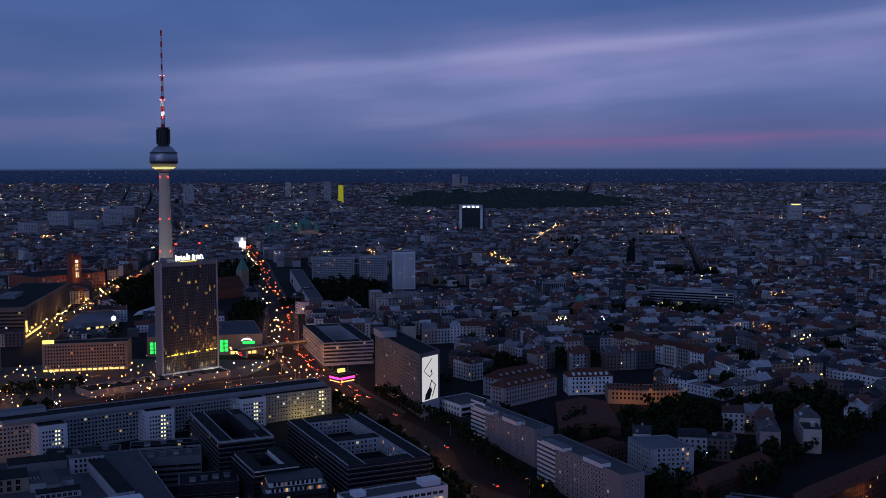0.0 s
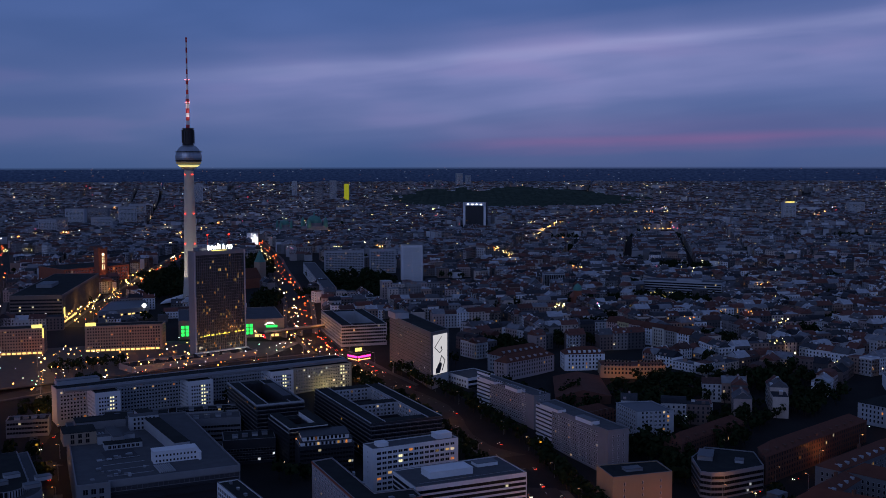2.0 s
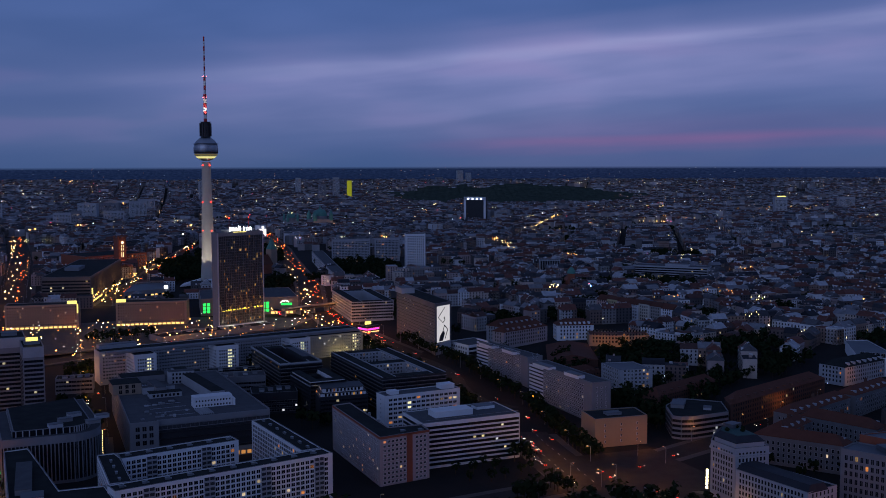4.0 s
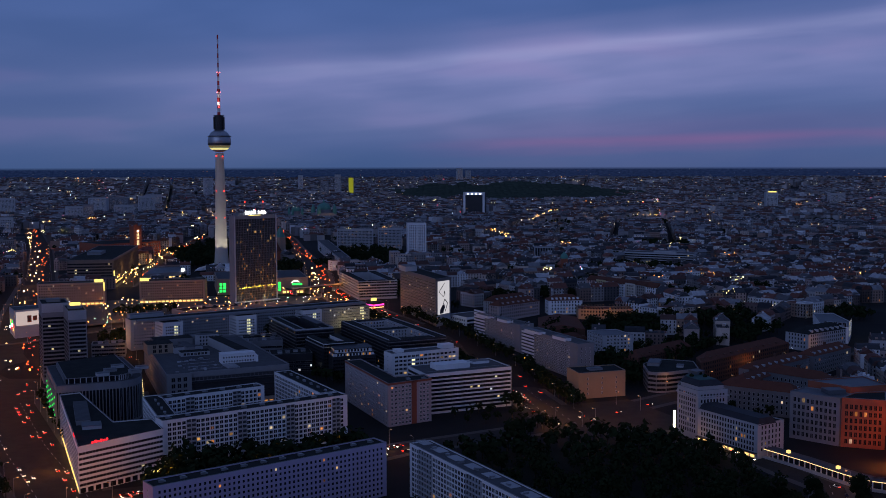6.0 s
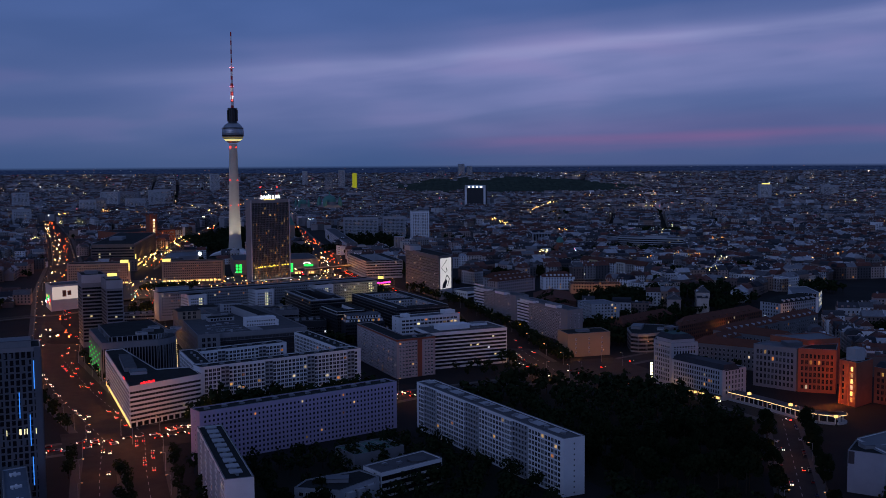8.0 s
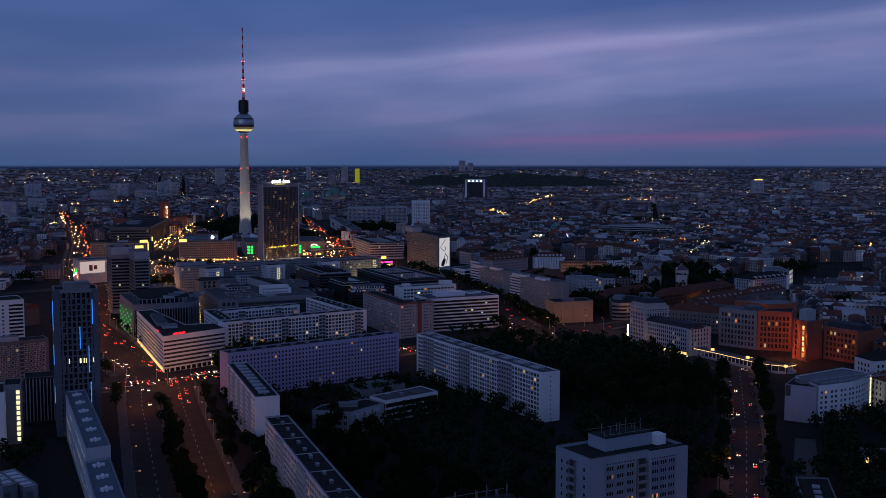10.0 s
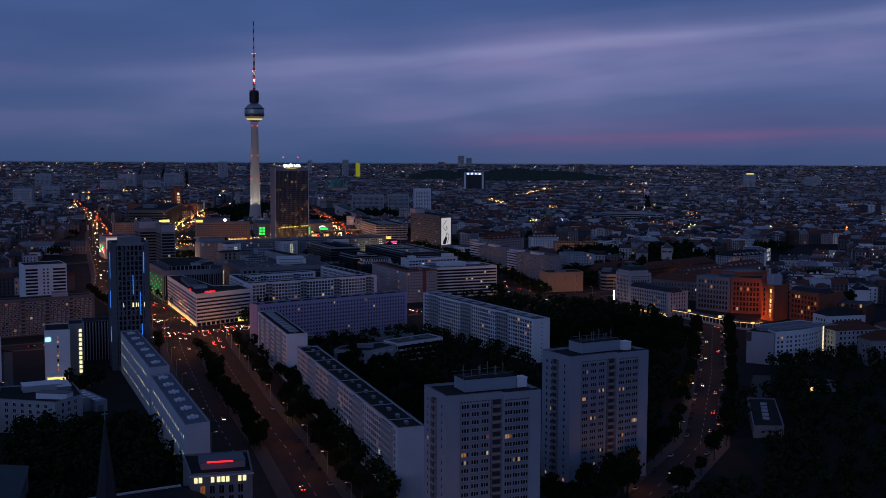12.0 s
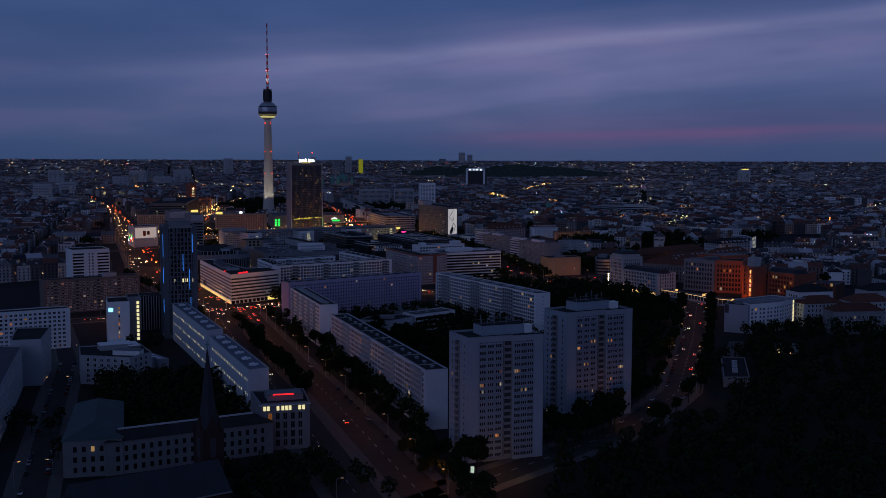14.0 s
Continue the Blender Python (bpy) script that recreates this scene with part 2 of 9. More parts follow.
GLASS = glazing("dark_window_glass")
FRAME = surface("white_window_frame", (0.72, 0.72, 0.74), 0.7, var=0.1)
# mostly laid as dark sheets that stand in for shade in openings
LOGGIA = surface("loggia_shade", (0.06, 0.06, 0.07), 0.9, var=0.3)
REDPAINT, WHITEPAINT = surface("mast_red", (0.55, 0.045, 0.05), 0.6, var=0.1), surface("mast_white", (0.75, 0.75, 0.75), 0.6, var=0.1)
HOTELGLASS = surface("tinted_curtain_wall", (0.060, 0.066, 0.070), 0.18, var=0.25, size=0.6, bump=0, rand=0.3, spec=0.9)
WARM = window_light("warm_lit_room", [(1, 0.50, 0.14), (1, 0.62, 0.26), (1, 0.34, 0.09), (1, 0.78, 0.50)], 0.08, 0.75)
COOLLIT = window_light("office_lit_room", [(1, 0.90, 0.55), (0.9, 0.95, 1.0), (1, 0.80, 0.38)], 0.25, 1.0)
STAIRLIT = glow("stair_light", (1.0, 0.90, 0.48), 1.3, False)
SODIUM = glow("sodium_lamp", (1.0, 0.46, 0.12), 3.6, False)
MERCURY = glow("white_lamp", (0.95, 0.97, 1.0), 12.0, False)
HEAD = glow("headlight", (1.0, 0.88, 0.62), 7.0, False)
TAIL = glow("tail_light", (1.0, 0.03, 0.015), 8.0, False)
SIGNWHITE = glow("white_neon", (0.95, 0.97, 1.0), 5.0)
SIGNGREEN = glow("green_neon", (0.03, 1.0, 0.12), 1.6)
SIGNRED = glow("red_neon", (1.0, 0.02, 0.03), 2.2)
SIGNBLUE = glow("blue_led", (0.05, 0.28, 1.0), 1.2, False)
SIGNPINK = glow("magenta_neon", (1.0, 0.05, 0.40), 2.2)
SIGNYELLOW = glow("yellow_sign", (1.0, 0.78, 0.20), 1.5)
SHOPLIT = glow("shop_front_light", (1.0, 0.60, 0.20), 1.6)


# ---- building kit ----
class Geo:
    """Gathers faces of one mesh, each with a material slot."""

    def __init__(self):
        self.v, self.f, self.m = [], [], []

    def face(self, pts, mat=0):
        i = len(self.v)
        self.v.extend(pts)
        self.f.append(tuple(range(i, i + len(pts))))
        self.m.append(mat)

    def hull(self, rings, mat=0, cap=True, base=False):
        """Stacked closed rings of equal count, bottom first, counterclockwise from above."""
        i, n = len(self.v), len(rings[0])
        for r in rings:
            self.v.extend(r)
        for k in range(len(rings) - 1):
            for j in range(n):
                a, b = i + k * n + j, i + k * n + (j + 1) % n
                self.f.append((a, b, b + n, a + n))
                self.m.append(mat)
        if cap:
            self.f.append(tuple(i + (len(rings) - 1) * n + j for j in range(n)))
            self.m.append(mat)
        if base:
            self.f.append(tuple(i + n - 1 - j for j in range(n)))
            self.m.append(mat)
        return self

    def box(self, x0, y0, z0, x1, y1, z1, mat=0):
        ring = [(x0, y0), (x1, y0), (x1, y1), (x0, y1)]
        return self.hull([[(x, y, z0) for x, y in ring], [(x, y, z1) for x, y in ring]], mat, True, True)

    def prism(self, poly, z0, z1, mat=0, base=False):
        return self.hull([[(x, y, z0) for x, y in poly], [(x, y, z1) for x, y in poly]], mat, True, base)

    def round(self, x, y, profile, n=16, mat=0, cap=True):
        """A turned shape: (radius, height) pairs, bottom first."""
        return self.hull([[(x + r * math.cos(6.28319 * k / n), y + r * math.sin(6.28319 * k / n), z) for k in range(n)] for r, z in profile], mat, cap, True)

    def beam(self, a, b, w, mat=0):
        """A square bar from a to b."""
        a, b = Vector(a), Vector(b)
        d = (b - a).normalized()
        s = d.cross(Vector((0, 0, 1)) if abs(d.z) < 0.9 else Vector((1, 0, 0))).normalized() * w / 2
        t = d.cross(s).normalized() * w / 2
        ring = lambda p: [tuple(p + q) for q in (s + t, t - s, -s - t, s - t)]
        return self.hull([ring(a), ring(b)], mat, True, True)

    def mesh(self, name, mats):
        me = bpy.data.meshes.new(name)
        me.from_pydata(self.v, [], self.f)
        for m in mats if isinstance(mats, (list, tuple)) else [mats]:
            me.materials.append(m)
        me.polygons.foreach_set("material_index", self.m)
        me.update()
        return me


def part(name, shape, mats, parent, label="", kind="", at=None):
    """Links a shape as one mesh object under a thing or a part."""
    ob = new(name, shape if isinstance(shape, bpy.types.Mesh) else shape.mesh(name, mats))
    ob.parent = parent
    if at is not None:
        ob.matrix_basis = at
    return tagged(ob, label, kind=kind)


def thing(name, m, label, category, group="", kind=""):
    ob = new(name)
    ob.matrix_basis = m
    return tagged(ob, label, category, group, kind)


def structure(name, shape, mats, label, category):
    return tagged(new(name, shape.mesh(name, mats)), label, category, kind="structure")


RISE_AT = Vector((-236.0, -419.0))


def smooth(a, b, x):
    t = min(1.0, max(0.0, (x - a) / (b - a)))
    return t * t * (3 - 2 * t)


def land(x, y):
    """Height of the ground: level by the flight, a slight rise to the square, low hills at the far edge."""
    d = 0.468 * x + 0.884 * y
    r = math.hypot(x - RISE_AT.x, y - RISE_AT.y)
    return 11.0 * smooth(430, 660, d) + 40.0 * smooth(3900, 4880, r)


def rect(x, y, yaw, length, width):
    """Corners, counterclockwise: edge 0 is the front, 1 the right end, 2 the back, 3 the left end."""
    c, s = math.cos(radians(yaw)), math.sin(radians(yaw))
    return [(x + c * a - s * b, y + s * a + c * b) for a, b in ((0, 0), (length, 0), (length, width), (0, width))]


def centre(poly):
    return sum(p[0] for p in poly) / len(poly), sum(p[1] for p in poly) / len(poly)


def shrink(poly, by):
    """The polygon moved inwards by a width (outwards if negative)."""
    out, n = [], len(poly)
    for i in range(n):
        a, b, c = Vector(poly[i - 1]), Vector(poly[i]), Vector(poly[(i + 1) % n])
        d1, d2 = (b - a).normalized(), (c - b).normalized()
        n1, n2 = Vector((-d1.y, d1.x)), Vector((-d2.y, d2.x))
        k = n1 + n2
        out.append(tuple(b + k * (by / max(0.3, 0.5 * k.dot(k)))))
    return out


SHARED = {}


def window_mesh(w, h, glass, frame, deep=0.05):
    """A window of its frame, reveal and pane, centred on its sill line, facing -y."""
    key = ("window", round(w, 2), round(h, 2), glass.name, frame.name)
    if key not in SHARED:
        g = Geo()
        t = 0.10
        ring = lambda i, y: [(-w / 2 + i, y, i), (w / 2 - i, y, i), (w / 2 - i, y, h - i), (-w / 2 + i, y, h - i)]
        rings = [ring(-t, 0.0), ring(-t, -deep), ring(0, -deep), ring(0.02, -0.015)]
        for a, b in zip(rings, rings[1:]):
            for k in range(4):
                g.face([a[k], a[(k + 1) % 4], b[(k + 1) % 4], b[k]], 1)
        g.face(rings[-1], 0)
        if w > 1.1:
            g.box(-0.04, -0.05, 0, 0.04, -0.005, h, 1)
        SHARED[key] = g.mesh("window", [glass, frame])
    return SHARED[key]


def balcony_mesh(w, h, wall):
    """A loggia: dark sheet for the opening's shade behind a solid parapet and a slab edge."""
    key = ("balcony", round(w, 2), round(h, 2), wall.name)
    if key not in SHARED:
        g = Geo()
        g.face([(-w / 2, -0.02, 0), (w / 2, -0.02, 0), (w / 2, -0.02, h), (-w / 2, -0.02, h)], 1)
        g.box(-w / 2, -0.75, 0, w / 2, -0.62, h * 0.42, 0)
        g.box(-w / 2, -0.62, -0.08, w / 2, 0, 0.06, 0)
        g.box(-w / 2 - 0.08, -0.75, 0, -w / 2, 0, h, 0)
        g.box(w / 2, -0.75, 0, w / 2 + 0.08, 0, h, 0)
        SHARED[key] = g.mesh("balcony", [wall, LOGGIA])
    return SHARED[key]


class Side:
    """One wall of a building: s runs along it, out points away."""

    def __init__(self, thing_, a, b, z):
        self.thing, self.a, self.b = thing_, Vector(a), Vector(b)
        self.length, self.z = (self.b - self.a).length, z
        self.angle = math.atan2(self.b.y - self.a.y, self.b.x - self.a.x)

    def at(self, s, z, out=0.0):
        d = (self.b - self.a) / self.length
        p = self.a + d * s + Vector((d.y, -d.x)) * out
        return Matrix.Translation((p.x, p.y, z)) @ Matrix.Rotation(self.angle, 4, "Z")


def put(geo, shape, m, mats):
    """Copies a mesh into a Geo at a pose; mats: the slots' materials in the Geo."""
    i = len(geo.v)
    geo.v.extend(tuple(m @ v.co) for v in shape.vertices)
    for p in shape.polygons:
        geo.f.append(tuple(i + k for k in p.vertices))
        geo.m.append(mats.index(shape.materials[p.material_index]))


COUNT = {"windows": 0}


def grid(side, floors, fh, first, bay, w, h, lit=0.03, own=0, margin=1.0, frame=FRAME, litmat=WARM, glass=GLASS, rng=None, balconies=(), wall=WHITE, dark=(), column=None):
    """Rows of windows; the first `own` of them are objects, the rest one joined part. balconies: every which bay is a loggia."""
    rng = rng or random.Random(int(side.length * 97 + floors))
    own = int(own * 0.34)
    n = max(1, int((side.length - 2 * margin) / bay))
    start = (side.length - n * bay) / 2 + bay / 2
    rest, mats = Geo(), [glass, frame, litmat, wall, LOGGIA, STAIRLIT]
    made = 0
    for k in range(n):
        if k in dark:
            continue
        for j in range(floors):
            m = side.at(start + k * bay, first + j * fh)
            if balconies and k % balconies[0] in balconies[1]:
                shape = balcony_mesh(bay * 0.94, fh * 0.92, wall)
            else:
                on = rng.random() < lit * 1.7
                g = litmat if on else glass
                if column and k in column:
                    g = STAIRLIT if rng.random() < 0.8 else glass
                shape = window_mesh(w, h, g, frame)
            if made < own:
                part("balcony" if shape.name.startswith("balcony") else "window", shape, None, side.thing, at=m)
                made += 1
            else:
                put(rest, shape, m, mats)
    COUNT["windows"] += made
    if rest.f:
        part("windows", rest, mats, side.thing, kind="stuff")


def bands(side, floors, fh, first, h, s0=0.0, s1=None, glass=GLASS, lit=0.0, mull=1.5, out=0.05, litmat=COOLLIT, frame=DARKMETAL, rng=None):
    """Ribbon windows: one strip a floor, with mullions and some lit stretches."""
    s1 = side.length - s0 if s1 is None else s1
    rng = rng or random.Random(int(side.length * 31 + floors))
    for j in range(floors):
        g, s = Geo(), 0.0
        length = s1 - s0
        while s < length - 0.01:
            e = min(length, s + mull)
            on = rng.random() < lit
            g.face([(s + 0.04, -0.02, 0), (e - 0.04, -0.02, 0), (e - 0.04, -0.02, h), (s + 0.04, -0.02, h)], 2 if on else 0)
            g.box(s - 0.05, -out - 0.06, 0, s + 0.05, -0.01, h, 1)
            s = e
        g.box(0, -out - 0.10, -0.10, length, 0, 0, 1)
        g.box(0, -out - 0.10, h, length, 0, h + 0.10, 1)
        part("window_band", g, [glass, frame, litmat], side.thing, at=side.at(s0, first + j * fh))


def fins(side, n, z0, z1, deep=0.4, w=0.3, mat=PALE, glass=None):
    """Vertical ribs from z0 to z1, with dark glass between."""
    if glass:
        g = Geo()
        g.face([(0.1, -0.03, z0), (side.length - 0.1, -0.03, z0), (side.length - 0.1, -0.03, z1), (0.1, -0.03, z1)])
        part("glazing", g, glass, side.thing, at=side.at(0, 0))
    key = ("fin", deep, w, round(z1 - z0, 2), mat.name)
    if key not in SHARED:
        SHARED[key] = Geo().box(-w / 2, -deep, 0, w / 2, 0, z1 - z0).mesh("fin", mat)
    for k in range(n):
        part("fin", SHARED[key], None, side.thing, at=side.at(side.length * (k + 0.5) / n, z0))


def building(name, label, category, poly, top, z0=None, wall=PALE, roof=BITUMEN, group="", parapet=0.5, rim=0.35):
    """A flat-roofed block on its ground, with a parapet and a roof deck. Returns the thing and its sides in order."""
    cx, cy = centre(poly)
    z0 = land(cx, cy) if z0 is None else z0
    low = min(land(*p) for p in poly) - 0.5
    t = thing(name, pose(cx, cy, z0), label, category, group)
    local = [(x - cx, y - cy) for x, y in poly]
    h = top - z0
    g = Geo().prism(local, low - z0, h)
    inner = shrink(local, rim)
    for i in range(len(local)):
        j = (i + 1) % len(local)
        a, b, c, d = local[i], local[j], inner[j], inner[i]
        up = lambda p, z: (p[0], p[1], z)
        g.face([up(a, h), up(b, h), up(b, h + parapet), up(a, h + parapet)])
        g.face([up(a, h + parapet), up(b, h + parapet), up(c, h + parapet), up(d, h + parapet)])
        g.face([up(d, h + parapet), up(c, h + parapet), up(c, h), up(d, h)])
    part("wall", g, wall, t)
    part("roof", Geo().prism(shrink(local, rim + 0.02), h + 0.03, h + 0.12), roof, t)
    for i in range(len(local)):
        j = (i + 1) % len(local)
        if math.dist(local[i], local[j]) > 6:
            side = Side(t, local[i], local[j], 0)
            part("coping", Geo().box(0.05, -0.06, h + parapet + 0.004, side.length - 0.05, rim + 0.05, h + parapet + 0.09), COPING, t, at=side.at(0, 0))
    return t, [Side(t, local[i], local[(i + 1) % len(local)], 0) for i in range(len(local))], h


def roof_box(t, x, y, yaw, l, w, h0, h1, mat=GREY, name="roof_house", lid=ZINC):
    """A plant room or lift head on a roof, in the thing's own metres."""
    poly = rect(x, y, yaw, l, w)
    ob = part(name, Geo().prism(poly, h0, h1), mat, t)
    part("lid", Geo().prism(shrink(poly, -0.12), h1, h1 + 0.18, base=True), lid, ob)
    return ob


def vents(t, pts, h, mat=METAL):
    """Small ventilation boxes along a roof."""
    if "vent" not in SHARED:
        g = Geo().box(-0.9, -0.45, 0, 0.9, 0.45, 0.8).box(-1.0, -0.55, 0.8, 1.0, 0.55, 0.95)
        g.box(1.0, -0.3, 0, 1.7, 0.3, 0.5)
        SHARED["vent"] = g.mesh("vent", mat)
    for k, (x, y, a) in enumerate(pts):
        part("vent", SHARED["vent"], None, t, at=pose(x, y, h + 0.1, 0, 0, a))


# ---- ground, roads, parks ----
def make_ground():
    g, n = Geo(), 120
    radii = [0, 60, 120, 180, 240, 300, 360, 420, 480, 540, 600, 660, 720, 780, 840, 900, 960, 1020, 1080, 1140, 1200, 1300, 1450, 1700, 2100, 2600, 3200, 3700, 3900, 4050, 4200, 4350, 4500, 4650, 4800, 4880, 4940]
    rings = []
    for r in radii[1:]:
        ring = []
        for k in range(n):
            x, y = RISE_AT.x + r * math.cos(6.283185 * k / n), RISE_AT.y + r * math.sin(6.283185 * k / n)
            rough = 2.5 * (noise.noise((x / 420, y / 420, 1.0)) + 0.5 * noise.noise((x / 130, y / 130, 4.0))) * smooth(4300, 4880, r)
            ring.append((x, y, land(x, y) + rough - (120 if r > 4900 else 0)))
        rings.append(ring)
    g.v.append((RISE_AT.x, RISE_AT.y, 0))
    for r in rings:
        g.v.extend(r)
    for k in range(n):
        g.f.append((0, 1 + k, 1 + (k + 1) % n))
        g.m.append(0)
    for i in range(len(rings) - 1):
        for k in range(n):
            a, b = 1 + i * n + k, 1 + i * n + (k + 1) % n
            g.f.append((a, a + n, b + n, b))
            g.m.append(0)
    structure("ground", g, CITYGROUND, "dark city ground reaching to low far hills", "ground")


make_ground()


def walk_line(pts, step):
    """Points at even steps along a line, with the direction there."""
    out = []
    for a, b in zip(pts, pts[1:]):
        a, b = Vector(a), Vector(b)
        n = max(1, round((b - a).length / step))
        out += [(a + (b - a) * k / n, (b - a).normalized()) for k in range(n)]
    return out + [(Vector(pts[-1]), (Vector(pts[-1]) - Vector(pts[-2])).normalized())]


def strip(name, pts, width, mat, label, category="road", up=0.10, shift=0.0):
    g = Geo()
    line = walk_line(pts, 18)
    row = []
    for i, (p, d) in enumerate(line):
        d = (line[min(i + 1, len(line) - 1)][0] - line[max(i - 1, 0)][0]).normalized()
        s = Vector((d.y, -d.x))
        a, b = p + s * (shift - width / 2), p + s * (shift + width / 2)
        row.append(((a.x, a.y, land(*p) + up), (b.x, b.y, land(*p) + up)))
    for (a, b), (c, d) in zip(row, row[1:]):
        g.face([a, b, d, c])
        g.face([(a[0], a[1], a[2] - 0.6), a, c, (c[0], c[1], c[2] - 0.6)])
        g.face([b, (b[0], b[1], b[2] - 0.6), (d[0], d[1], d[2] - 0.6), d])
    return structure(name, g, mat, label, category)


def sheet(name, poly, mat, label, category, up=0.05):
    cx, cy = centre(poly)
    z = max(land(*p) for p in poly)
    return structure(name, Geo().prism(poly, z - 0.5, z + up), mat, label, category)


AVENUE = [(-180, -420), (-146, -280), (-109, -146), (-85, -10), (-75, 60), (-53, 190), (-41, 250), (-46, 350), (-46, 450), (-28, 545), (0, 751), (42, 1000), (91, 1384), (139, 1906)]
BOULEVARD = [(206, 268), (222, 330), (246, 410), (254, 500), (252, 590), (260, 700), (286, 825), (330, 947), (424, 1286), (468, 1433), (560, 1800)]
CROSS = [(-320, 232), (-160, 236), (-41, 243), (40, 250), (110, 266), (206, 268)]
HILLROAD = [(-104, -152), (-40, -128), (4, -110), (57, -72), (150, 27), (240, 128), (246, 190), (232, 240), (206, 268)]
TORROAD = [(206, 268), (256, 284), (340, 303), (458, 332), (620, 372)]
SIDELANE = [(-212, -160), (-199, -86), (-175, 37), (-160, 110), (-148, 236)]
SQUAREROAD = [(-180, 640), (-15, 640), (90, 662), (200, 668), (275, 672)]
FARLEFT = [(109, 900), (159, 1039), (205, 1155), (284, 1364), (380, 1600)]
BACKLANE = [(14, 392), (22, 440), (40, 548), (55, 640), (64, 727)]
for road_name, pts, w in (("road_back", BACKLANE, 11), ("road_avenue", AVENUE, 32), ("road_boulevard", BOULEVARD, 22), ("road_cross", CROSS, 15), ("road_hill", HILLROAD, 12), ("road_tor", TORROAD, 14), ("road_lane", SIDELANE, 8), ("road_square", SQUAREROAD, 20), ("road_far", FARLEFT, 14)):
    strip(road_name, pts, w + 8, PAVING, "grey slab pavement along the road with kerbs", "pavement", 0.07)
    strip(road_name, pts, w, ASPHALT, "dark asphalt road lit by orange street lamps", "road", 0.12 if w != 22 else 0.14)
sheet("pavement_square", [(10, 655), (120, 668), (215, 690), (255, 735), (160, 790), (60, 800), (-5, 790)], PAVING, "open paved city square lit orange", "pavement", 0.25)
sheet("pavement_junction", [(-70, 222), (-12, 226), (-8, 264), (-66, 268)], ASPHALT, "wide asphalt crossing under orange lamps", "road", 0.16)
sheet("pavement_tor_junction", [(190, 245), (262, 232), (268, 300), (200, 310)], ASPHALT, "asphalt crossing with tram tracks", "road", 0.17)
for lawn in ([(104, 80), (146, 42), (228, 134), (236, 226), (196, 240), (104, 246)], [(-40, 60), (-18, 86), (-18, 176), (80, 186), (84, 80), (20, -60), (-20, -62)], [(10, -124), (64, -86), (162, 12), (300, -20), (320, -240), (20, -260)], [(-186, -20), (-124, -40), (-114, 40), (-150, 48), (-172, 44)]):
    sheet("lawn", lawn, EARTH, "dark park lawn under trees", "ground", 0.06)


def dashes(name, pts, shift, step=9.0, length=3.5, width=0.25):
    g = Geo()
    for p, d in walk_line(pts, step):
        s = Vector((d.y, -d.x))
        q = p + s * shift
        c = [q - s * width / 2, q + s * width / 2, q + s * width / 2 + d * length, q - s * width / 2 + d * length]
        g.face([(v.x, v.y, land(*p) + 0.19) for v in c])
    structure(name, g, PAINT, "worn white lane markings on asphalt", "road marking")


dashes("trim_lane_marks", AVENUE[1:9], 9)
dashes("trim_lane_marks", AVENUE[1:9], -9)
strip("pavement_median", AVENUE[2:6], 5.0, PAVING, "kerbed paved median with grass between the carriageways", "pavement", 0.28)
dashes("trim_lane_marks", BOULEVARD[:6], 4)
dashes("trim_lane_marks", BOULEVARD[:6], -4)
dashes("trim_lane_marks", HILLROAD[:6], 0)


